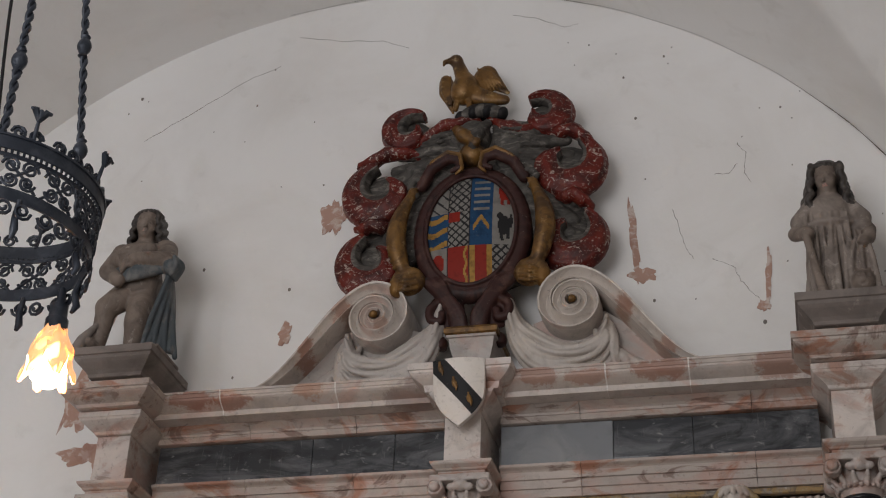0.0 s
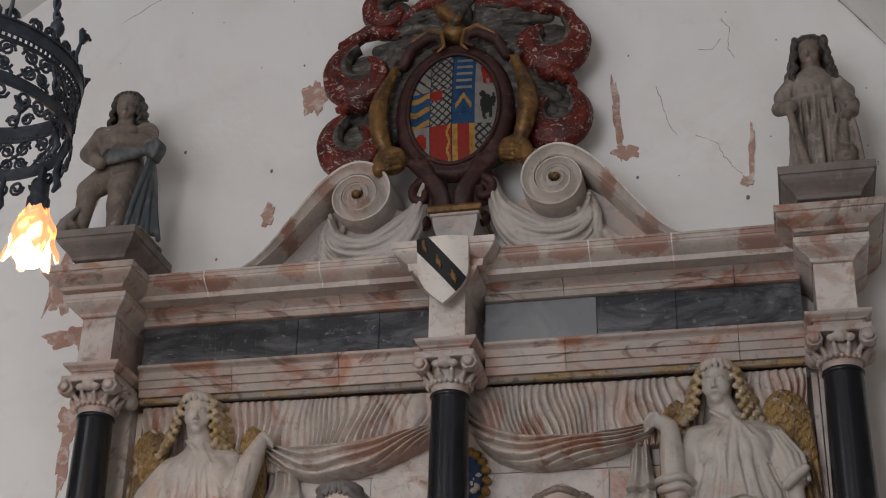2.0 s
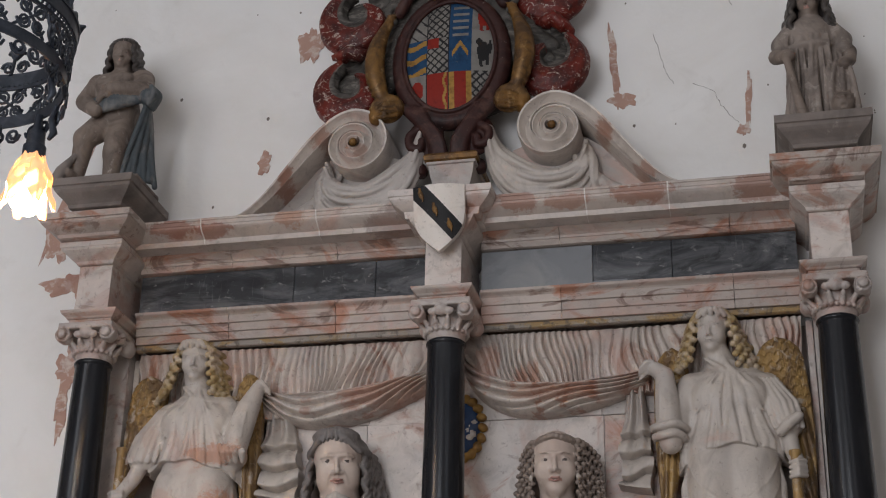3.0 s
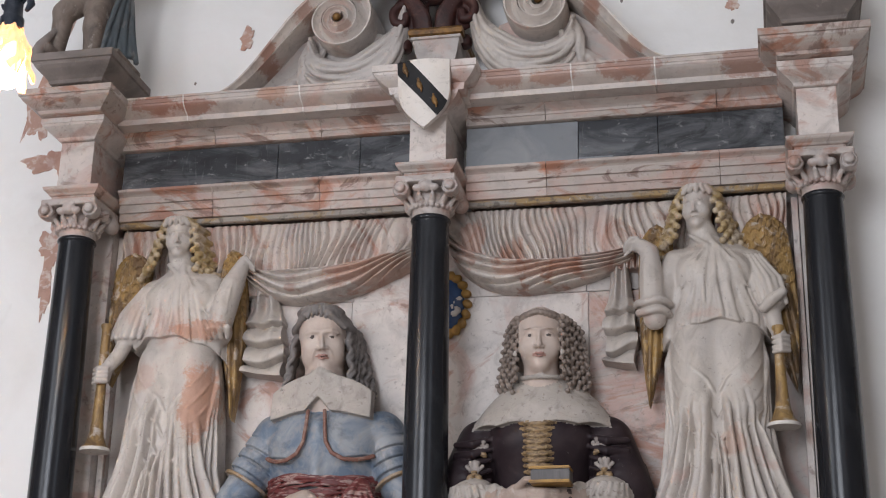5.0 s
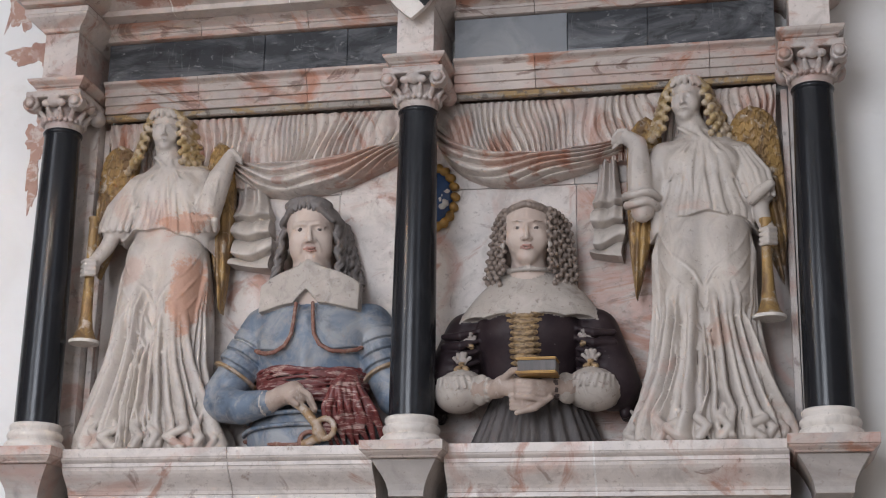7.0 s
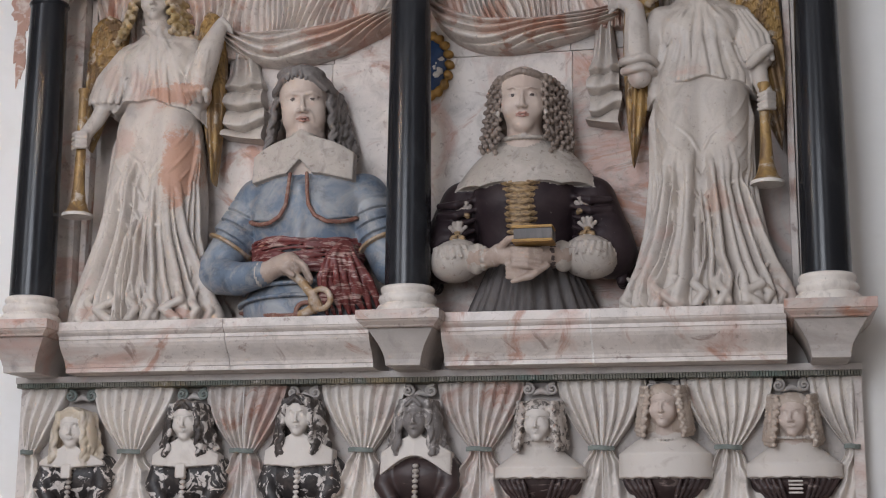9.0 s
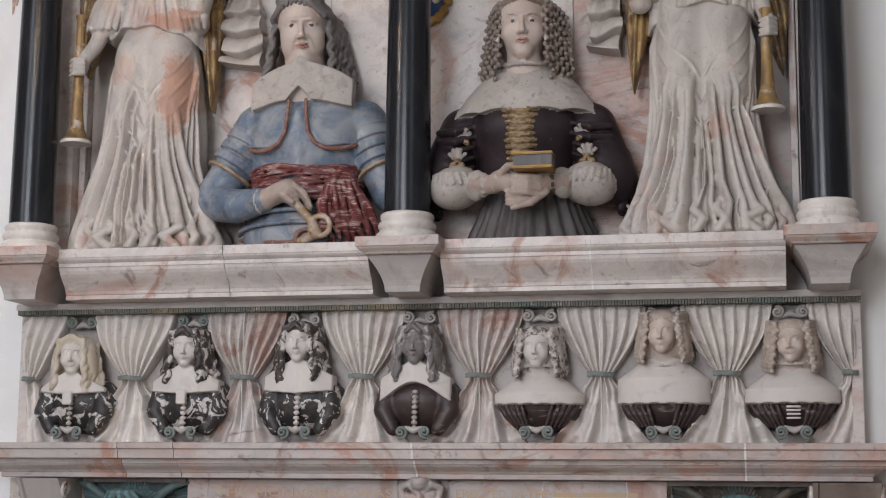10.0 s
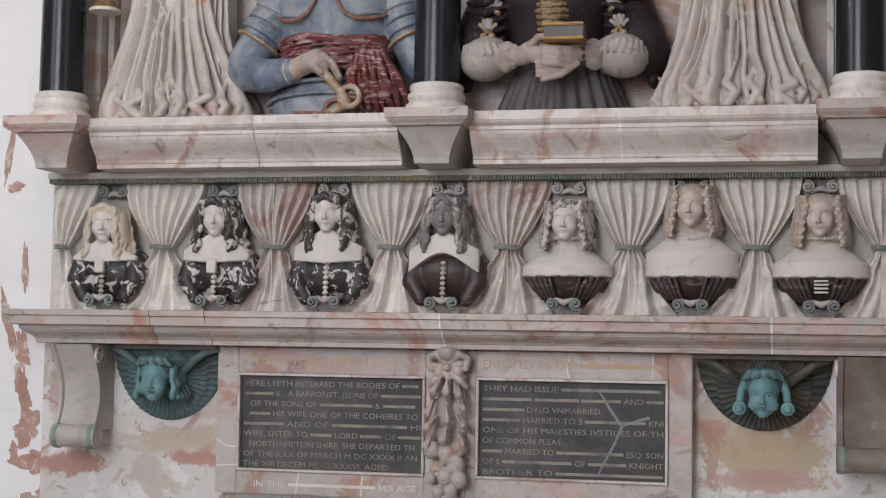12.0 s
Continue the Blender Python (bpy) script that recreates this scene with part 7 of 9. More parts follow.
def winged_head(x, half, depth, body, label, hz, rolls):
    c = Clay((x - half - 0.03, -0.26, 1.22), (x + half + 0.03, -0.012, 1.55), 0.0038)
    bowl_top = 1.522
    bowl_h = bowl_top - depth

    def shell(X, Y, Z):
        u, v = (X - x) / half, (bowl_top - Z) / bowl_h
        r = np.sqrt(u ** 2 + v ** 2)
        a = np.arctan2(X - x, hz + 0.02 - Z)
        q = np.hypot(X - x, hz + 0.02 - Z) / 0.075
        quill = np.abs(np.mod(a * 7.5 + 0.5 * np.mod(np.floor(q), 2), 1) - 0.5) * 2
        vein = np.abs(np.mod(a * 7.5 * 5, 1) - 0.5)
        yf = -0.034 - 0.050 * (1 - np.clip(r, 0, 1) ** 2) - 0.006 * np.mod(q, 1) + 0.012 * quill ** 2 + 0.004 * vein
        return np.maximum(np.maximum((r - 1) * 0.18, Z - bowl_top), np.maximum(yf - Y, Y + 0.020)) * 0.7
    c.put(shell, (x - half - 0.005, -0.11, depth - 0.005), (x + half + 0.005, -0.015, bowl_top), 1, 0.002)
    # arched tops of the wings, with a dark hollow between them and the head
    for s in (-1, 1):
        c.ell((x + s * 0.085, -0.10, 1.505), (0.040, 0.05, 0.030), 1, 0.004, cut=True)
        c.path([(x + s * 0.075, -0.085, hz + 0.035), (x + s * 0.115, -0.105, hz + 0.070), (x + s * (half * 0.72), -0.105, hz + 0.096), (x + s * (half * 0.95), -0.080, hz + 0.108)], [0.014, 0.016, 0.013, 0.007], 1, 0.006)
    head(c, (x, -0.165, hz), 0.140, (4, 0, 10 if x < 0 else -2), 2, 0, 3, 2)
    for s in (-1, 1):
        c.ell((x + s * 0.028, -0.200, hz - 0.030), (0.019, 0.014, 0.018), 2, 0.010)
    c.ell((x, -0.140, hz + 0.036), (0.062, 0.060, 0.042), 0, 0.006)
    for j in range(11):
        a = -1.4 + 2.8 * j / 10
        c.path([(x + 0.02 * math.sin(a), -0.170, hz + 0.080), (x + 0.046 * math.sin(a), -0.180 - 0.022 * math.cos(a), hz + 0.072), (x + 0.062 * math.sin(a), -0.165 - 0.036 * math.cos(a), hz + 0.050 + 0.008 * math.cos(a))], [0.007, 0.009, 0.007], 2 if j % 2 else 0, 0.002)
    for s in (-1, 1):
        if rolls:
            for k, r0 in enumerate((0.022, 0.012)):
                c.ring((x + s * 0.074, -0.178 - 0.008 * k, hz - 0.040), (0, 1, 0), r0, 0.022, 2, 0.003)
            c.path([(x + s * 0.056, -0.150, hz + 0.050), (x + s * 0.070, -0.155, hz + 0.010), (x + s * 0.074, -0.165, hz - 0.025)], [0.012, 0.013, 0.012], 2, 0.004)
        else:
            for j in range(5):
                lock(c, (x + s * 0.060, -0.160 + 0.018 * j, hz + 0.045), (x + s * (0.068 + 0.005 * j), -0.160 + 0.020 * j, hz - 0.055), 0.009, 0.011, 0.005, 1.8, 2 if j < 2 else 0, 12, 0.002, j * 1.1)
    statue("winged_head", c, [verdigris, body, verdigris_face, verdigris_dark], (x, -0.1, depth), label, "cherub head", "winged heads")


winged_head(-1.004, 0.214, 1.262, verdigris, "verdigris green winged child's head in a feathered half bowl", 1.405, False)
winged_head(1.055, 0.215, 1.282, verdigris_dark, "verdigris winged child's head with dark feathered half bowl", 1.400, True)
# Strip below the shelf in the same dark stone as the corner pedestals.
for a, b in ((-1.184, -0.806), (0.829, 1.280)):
    part("soffit_block", boxed((a, -0.10, 1.512), (b, -0.0225, 1.5275), 0.002), dirty_stone, low, "dark stone strip under the shelf")

# ---- top of the monument ----
grey_paint = mat("grey_mantling_paint", (0.085, 0.078, 0.070), [((0.24, 0.22, 0.195), 9, 0.50, 0.66, 0.8, 1.5, (1, 1, 2.5)), ((0.022, 0.019, 0.018), 12, 0.46, 0.66, 0.8, 1.0, (1, 1, 2)), ((0.5, 0.47, 0.44), 45, 0.66, 0.74, 0.6, 0, ONE)], 0.6, bump=[(50, 0.0025)], spec=0.2)
red_paint = mat("flaking_red_paint", (0.135, 0.016, 0.010), [((0.038, 0.010, 0.009), 9, 0.42, 0.62, 0.85, 1.2, ONE), ((0.20, 0.045, 0.02), 16, 0.56, 0.7, 0.7, 1.0, ONE), ((0.48, 0.40, 0.35), 30, 0.58, 0.64, 0.8, 1.2, (1, 1, 1.6)), ((0.45, 0.38, 0.33), 90, 0.60, 0.68, 0.6, 0.6, ONE)], 0.42, bump=[(45, 0.003), (16, 0.004)], spec=0.25)
maroon = mat("maroon_paint", (0.042, 0.016, 0.014), [((0.11, 0.055, 0.042), 10, 0.52, 0.7, 0.7, 1.2, ONE), ((0.015, 0.010, 0.010), 14, 0.5, 0.66, 0.8, 0.8, ONE), ((0.36, 0.30, 0.27), 40, 0.68, 0.74, 0.6, 0, ONE)], 0.5, bump=[(50, 0.002)], spec=0.25)
brown_gilt = mat("tarnished_gilding", (0.21, 0.105, 0.026), [((0.045, 0.022, 0.010), 14, 0.42, 0.62, 0.85, 0.5, ONE), ((0.45, 0.30, 0.13), 30, 0.58, 0.7, 0.6, 0, ONE)], 0.42, 0.35, bump=[(60, 0.0015)])
tin_black = mat("black_heraldic_paint", (0.015, 0.014, 0.015), [((0.2, 0.19, 0.18), 50, 0.68, 0.75, 0.6, 0, ONE)], 0.5, spec=0.2)
her_blue = mat("heraldic_blue", (0.016, 0.055, 0.125), [((0.008, 0.018, 0.04), 25, 0.45, 0.7, 0.7, 0, ONE), ((0.3, 0.3, 0.3), 50, 0.68, 0.75, 0.5, 0, ONE)], 0.4, spec=0.12)
her_red = mat("heraldic_red", (0.22, 0.020, 0.013), [((0.06, 0.010, 0.008), 25, 0.5, 0.7, 0.7, 0, ONE)], 0.4, spec=0.12)
her_gold = mat("heraldic_gold", (0.32, 0.18, 0.045), [((0.10, 0.05, 0.018), 30, 0.5, 0.7, 0.7, 0, ONE)], 0.45, 0.2, spec=0.12)
her_white = mat("heraldic_silver", (0.20, 0.19, 0.175), [((0.10, 0.09, 0.085), 14, 0.45, 0.7, 0.7, 0.5, ONE)], 0.45, spec=0.12)
stone_figure = mat("weathered_figure_stone", (0.215, 0.170, 0.140), [((0.075, 0.055, 0.045), 9, 0.42, 0.66, 0.8, 1.2, ONE), ((0.42, 0.37, 0.33), 24, 0.60, 0.70, 0.7, 0.5, ONE)], 0.65, bump=[(50, 0.0015)])
stone_robe = mat("weathered_robe_stone", (0.27, 0.225, 0.195), [((0.09, 0.07, 0.06), 9, 0.42, 0.66, 0.8, 1.2, (1, 1, 0.5)), ((0.48, 0.43, 0.38), 22, 0.58, 0.72, 0.6, 0.5, ONE)], 0.65, bump=[(50, 0.0015)])
dark_hair = mat("dark_painted_hair", (0.04, 0.032, 0.028), [((0.14, 0.12, 0.10), 20, 0.5, 0.7, 0.7, 0.5, ONE)], 0.55)
blue_cloth = mat("faded_blue_cloth", (0.060, 0.075, 0.085), [((0.26, 0.245, 0.23), 9, 0.48, 0.65, 0.8, 0.6, (1, 1, 0.6)), ((0.06, 0.06, 0.06), 14, 0.5, 0.7, 0.6, 0.5, ONE)], 0.6, bump=[(50, 0.001)])

def smooth(pts, n):
    """n points along a rounded line through pts."""
    p = np.array(pts, float)
    t = np.linspace(0, len(p) - 1, n)
    out = []
    for v in t:
        i = min(int(v), len(p) - 2)
        f = v - i
        a, b, d, e = p[max(i - 1, 0)], p[i], p[i + 1], p[min(i + 2, len(p) - 1)]
        out.append(0.5 * (2 * b + (d - a) * f + (2 * a - 5 * b + 4 * d - e) * f * f + (3 * b - a - 3 * d + e) * f ** 3))
    return out


scroll_stone = mat("pale_streaked_alabaster", (0.60, 0.54, 0.49), [(GREYVEIN, 3, 0.48, 0.70, 0.6, 1.5, ONE), (PINK, 3.0, 0.56, 0.68, 0.5, 2.0, ONE), (DIRT, 14, 0.50, 0.72, 0.55, 0.8, ONE), (FLECK, 55, 0.60, 0.72, 0.5, 0.5, ONE)], 0.42, bump=[(60, 0.0014)], rough_var=0.1,
                   spots=[((0.30, 0.13, 0.08), (-0.66, -0.2, 4.20), (0.035, 0.3, 0.12), 0.75), ((0.34, 0.17, 0.11), (-0.52, -0.2, 4.38), (0.05, 0.3, 0.06), 0.6), ((0.32, 0.15, 0.09), (0.58, -0.2, 4.30), (0.04, 0.3, 0.07), 0.65), ((0.36, 0.18, 0.12), (0.72, -0.2, 4.12), (0.05, 0.3, 0.05), 0.6), ((0.34, 0.17, 0.11), (-0.36, -0.2, 4.30), (0.04, 0.3, 0.04), 0.5)])


# scrolled half pediments
def half_pediment(s):
    t = thing("scrolled_pediment_half", (s * 0.6, -0.1, 4.02), "veined alabaster half pediment ending in a large scroll", "pediment", "half pediments")
    sx, sz = s * 0.385, 4.335
    centre, width = [], []
    for j in range(110):
        f = j / 109
        a = f * 6.2 * math.pi
        outer = 0.1545 * math.exp(-0.088 * a)
        r = outer * 0.7875
        centre.append((sx - s * r * math.sin(a), sz + r * math.cos(a)))
        width.append(outer * 0.2125)
    sweep_pts = []
    for j in range(26):
        f = j / 25
        x = 0.905 - 0.52 * f
        z = 4.045 + 0.4115 * (0.5 - 0.5 * math.cos(math.pi * f ** 1.12))
        sweep_pts.append((s * x, z, 0.012 + 0.021 * min(1, f * 1.5)))
    line = [(x, z, w) for x, z, w in sweep_pts] + [(x, z, w) for (x, z), w in zip(centre[1:], width[1:])]
    # band with a rounded back edge, hollow face and raised rims
    sect = ((-1.0, 0.0), (-1.0, 0.050), (-0.90, 0.068), (-0.66, 0.066), (-0.45, 0.044), (0.0, 0.026), (0.40, 0.034), (0.62, 0.064), (0.90, 0.074), (1.0, 0.055), (1.0, 0.0))
    verts, n = [], len(sect)
    base_y = -0.17
    for j, (x, z, w) in enumerate(line):
        a, b = line[max(j - 1, 0)], line[min(j + 1, len(line) - 1)]
        dx, dz = b[0] - a[0], b[1] - a[1]
        l = math.hypot(dx, dz) or 1
        nx_, nz_ = -dz / l, dx / l
        lift = 0.034 * max(0, (j - 26) / 110)
        for k, h in sect:
            h = 0.038 + (h - 0.038) * min(1, w / 0.026) if h > 0 else 0
            y = base_y - h - lift if h > 0 else 0.0
            verts.append((x + nx_ * w * k * s, y, z + nz_ * w * k * s))
    faces = []
    for j in range(len(line) - 1):
        for k in range(n - 1):
            faces.append((j * n + k, j * n + k + 1, (j + 1) * n + k + 1, (j + 1) * n + k))
    me = bpy.data.meshes.new("raking_band")
    me.from_pydata(verts, [], faces + [tuple(range(n)), tuple(range((len(line) - 1) * n, len(line) * n))[::-1]])
    bm = bmesh.new()
    bm.from_mesh(me)
    part("raking_band", bm, scroll_stone, t, smooth=50)
    bm = bmesh.new()
    bmesh.ops.create_uvsphere(bm, u_segments=16, v_segments=10, radius=0.016, matrix=Matrix.Translation((sx, -0.245, sz)))
    part("scroll_eye", bm, brown_gilt, t, "tarnished scroll eye", 60)
    # tympanum infill below the band
    bm = bmesh.new()
    prof = [(0.90, 4.022), (0.22, 4.022), (0.22, 4.30), (0.385, 4.36), (0.50, 4.33), (0.62, 4.24), (0.75, 4.12)]
    f0 = [bm.verts.new((s * x, -0.13, z)) for x, z in prof]
    f1 = [bm.verts.new((s * x, 0.0, z)) for x, z in prof]
    bm.faces.new(f0)
    bm.faces.new(f1[::-1])
    for i in range(len(prof)):
        bm.faces.new((f0[i], f0[(i + 1) % len(prof)], f1[(i + 1) % len(prof)], f1[i]))
    part("infill", bm, alabaster_grey, t)
    # drapery garland that falls from the cartouche and round the scroll
    c = Clay((min(s * 0.10, s * 0.82), -0.27, 4.015), (max(s * 0.10, s * 0.82), -0.10, 4.50), 0.0048)
    upper = smooth([(0.139, 4.385), (0.165, 4.31), (0.21, 4.257), (0.32, 4.184), (0.39, 4.172), (0.475, 4.208), (0.506, 4.285)], 22)
    lower = smooth([(0.125, 4.36), (0.135, 4.26), (0.165, 4.16), (0.235, 4.075), (0.38, 4.045), (0.47, 4.060), (0.512, 4.10)], 22)
    for j in range(9):
        f = j / 8
        bulge = 0.028 * math.sin(math.pi * (0.15 + 0.7 * f))
        pts = [(s * (u[0] * (1 - f) + l[0] * f), -0.160 - bulge - (0.013 if j % 2 else 0) + 0.006 * math.sin(9 * q + 2 * j), u[1] * (1 - f) + l[1] * f + 0.006 * math.sin(7 * q + 3 * j)) for u, l, q in zip(upper, lower, np.linspace(0, 1, 22))]
        c.path(pts, [0.011 + 0.006 * math.sin(math.pi * q) - (0.004 if j % 2 else 0) for q in np.linspace(0, 1, 22)], 0, 0.004)
    # scalloped edge and stitched border
    fine = smooth(upper, 46)
    for j, (u, v) in enumerate(fine):
        c.ell((s * u, -0.180 - 0.004 * (j % 2), v - 0.004 + 0.006 * abs(math.sin(j * 0.9))), 0.0095, 0, 0.003)
    for j in range(4):
        c.path([(s * (0.506 + 0.006 * j), -0.165, 4.285 - 0.01 * j), (s * (0.515 + 0.007 * j), -0.185 + 0.008 * (j % 2), 4.20), (s * (0.50 + 0.014 * j), -0.175, 4.09 + 0.012 * j)], [0.008, 0.013, 0.010], 0, 0.003)
    for j in range(6):
        f = j / 5
        c.path([(s * (0.46 + 0.03 * j), -0.15, 4.24 - 0.03 * j), (s * (0.49 + 0.042 * j), -0.165, 4.13 - 0.015 * j), (s * (0.48 + 0.05 * j), -0.15, 4.03)], [0.012, 0.018, 0.014], 0, 0.006)
    for j in range(3):
        ctr = (s * (0.50 + 0.07 * j), 4.075)
        c.path([(ctr[0] + 0.022 * (1 - a / 12) * math.cos(a), -0.155, ctr[1] + 0.022 * (1 - a / 12) * math.sin(a)) for a in np.linspace(0, 9, 14)], [0.007] * 14, 0, 0.003)
    clay_part("garland_cloth", c, alabaster_grey if s < 0 else alabaster_robe, t, "carved cloth garland")


half_pediment(-1)
half_pediment(1)

# coat of arms
coat = thing("coat_of_arms", (0, -0.05, 4.05), "large painted and gilded coat of arms with red mantling", "coat of arms")


def mantle_scroll(x, z, r, turn, hand, stretch=1.0, y=-0.12):
    """A fold of mantling that rolls up: red outside, grey within."""
    pts, rad = [], []
    for j in range(30):
        f = j / 29
        a = turn + hand * f * 1.75 * math.pi
        rr = r * (1 - 0.60 * f)
        pts.append((x + rr * math.cos(a), z + stretch * rr * math.sin(a), f))
        rad.append((0.046 * (1 - 0.35 * f) + 0.012) * (1 + 0.10 * math.sin(17 * f + x * 9)))
    verts, faces = [], []
    sect = [(math.cos(t), math.sin(t)) for t in np.linspace(0, 2 * math.pi, 29)[:-1]]
    bm = bmesh.new()
    loops = []
    for j, (px, pz, f) in enumerate(pts):
        a, b = pts[max(j - 1, 0)], pts[min(j + 1, 29)]
        dx, dz = b[0] - a[0], b[1] - a[1]
        l = math.hypot(dx, dz)
        nxx, nzz = -dz / l, dx / l
        w = (0.014 + 0.042 * max(0, math.sin(math.pi * min(1, f * 1.12))) ** 0.8 + 0.020 * f) * r / 0.112 * (1 + 0.06 * math.sin(13 * f + x * 9)) * min(1, (1 - f) * 5 + 0.35)
        loops.append([bm.verts.new((px + nxx * w * u * (1 + 0.10 * math.cos(7 * math.atan2(v, u) + 3 * f)), y - 0.02 - 0.055 * v * (0.75 + 0.25 * f) * (1 + 0.12 * math.cos(7 * math.atan2(v, u) + 3 * f)), pz + nzz * w * u)) for u, v in sect])
    inner = -hand
    for j in range(29):
        for k in range(28):
            f = bm.faces.new((loops[j][k], loops[j][(k + 1) % 28], loops[j + 1][(k + 1) % 28], loops[j + 1][k]))
            f.material_index = 1 if sect[k][0] * hand > 0.45 else 0
    bm.faces.new(loops[0][::-1])
    bm.faces.new(loops[-1])
    hollow = bmesh.ops.create_uvsphere(bm, u_segments=20, v_segments=10, radius=1.0, matrix=Matrix.LocRotScale((x, y + 0.035, z), None, (r * 0.9, 0.05, r * stretch * 0.9)))
    for f in {f for v in hollow["verts"] for f in v.link_faces}:
        f.material_index = 1
    part("mantling_scroll", bm, [red_paint, grey_paint], coat, "flaking red rolled mantling", 60)


for x, z, r, turn, hand in ((-0.305, 5.245, 0.094, 0.9, 1), (0.262, 5.265, 0.094, math.pi - 0.9, -1), (-0.415, 4.955, 0.128, math.pi * 0.55, 1), (0.352, 5.01, 0.130, 1.1, -1), (-0.43, 4.625, 0.124, math.pi * 0.60, 1), (0.362, 4.67, 0.124, 0.95, -1)):
    mantle_scroll(x, z, r, turn, hand)
# second, outer lips of red
for pts in (((-0.30, 5.10), (-0.20, 5.17), (-0.09, 5.21), (0.0, 5.22)), ((0.02, 5.23), (0.10, 5.17), (0.18, 5.14), (0.28, 5.16)), ((-0.53, 5.04), (-0.44, 5.07), (-0.33, 5.09), (-0.25, 5.06)), ((0.27, 5.11), (0.35, 5.12), (0.43, 5.08), (0.47, 5.0)), ((-0.52, 4.73), (-0.44, 4.74), (-0.36, 4.73)), ((0.31, 4.80), (0.39, 4.80), (0.46, 4.74))):
    bm = bmesh.new()
    sweep(bm, [(x, -0.135 - 0.02 * math.sin(math.pi * j / 13), z + 0.05 + 0.006 * math.sin(j * 1.3)) for j, (x, z) in enumerate(smooth(pts, 14))], [0.004 + 0.026 * max(0, math.sin(math.pi * j / 13)) ** 0.7 + 0.003 * math.sin(j * 2.2) for j in range(14)], 10, flat=1.3)
    part("mantling_lip", bm, red_paint, coat, "flaking red rolled mantling", 60)
# grey underside of the mantling
c = Clay((-0.57, -0.22, 4.42), (0.57, 0.0, 5.40), 0.0062)
c.frame_at((0, 0, 0.05))
for s in (-1, 1):
    for j in range(9):
        f = j / 8
        c.path([(s * 0.04, -0.12, 5.13 - 0.03 * j), (s * (0.18 + 0.03 * f), -0.145, 5.13 - 0.055 * j), (s * (0.33 + 0.05 * math.sin(f * 3)), -0.115, 5.16 - 0.085 * j + 0.03 * math.sin(j))], [0.030, 0.034, 0.026], 0, 0.012)
        c.path([(s * (0.25 + 0.01 * math.sin(j)), -0.14, 5.02 - 0.052 * j), (s * 0.34, -0.10, 4.96 - 0.055 * j), (s * (0.46 if s < 0 else 0.40) + s * 0.03 * math.cos(j * 1.3), -0.06, 4.98 - 0.055 * j)], [0.022, 0.030, 0.030], 0, 0.012)
    for j in range(5):
        c.path([(s * 0.10, -0.15, 5.14 + 0.014 * j), (s * 0.19, -0.165, 5.10 + 0.016 * j), (s * 0.30, -0.13, 5.15 + 0.014 * j)], [0.009, 0.010, 0.008], 0, 0.006)
for s in (-1, 1):
    for j in range(16):
        f = j / 15
        c.path([(s * (0.05 + 0.02 * f), -0.165, 5.17 - 0.012 * j), (s * (0.16 + 0.05 * f), -0.185 + 0.02 * f, 5.13 - 0.026 * j), (s * (0.27 + 0.05 * f), -0.150, 5.17 - 0.036 * j)], [0.005, 0.009, 0.005], 0, 0.003)
c.ell((0, -0.05, 4.80), (0.36, 0.085, 0.36), 0, 0.03)
c.frame_at()
clay_part("mantling_lining", c, grey_paint, coat, "grey lining of the mantling")
# strapwork frame of the oval
c = Clay((-0.36, -0.29, 4.20), (0.34, -0.06, 5.13), 0.0052)
c.frame_at((-0.018, 0, 0))
M_, G_, S_ = 0, 1, 2
OZ = 4.70
for a in np.linspace(0, 2 * math.pi, 49)[:-1]:
    b = a + 2 * math.pi / 48
    c.cap((0.205 * math.cos(a), -0.175, OZ + 0.275 * math.sin(a)), (0.205 * math.cos(b), -0.175, OZ + 0.275 * math.sin(b)), 0.034, 0.034, M_, 0.006)
    c.cap((0.183 * math.cos(a), -0.212, OZ + 0.250 * math.sin(a)), (0.183 * math.cos(b), -0.212, OZ + 0.250 * math.sin(b)), 0.009, 0.009, M_, 0.002)
c.ell((0, -0.15, OZ - 0.02), (0.20, 0.05, 0.28), M_, 0.01)
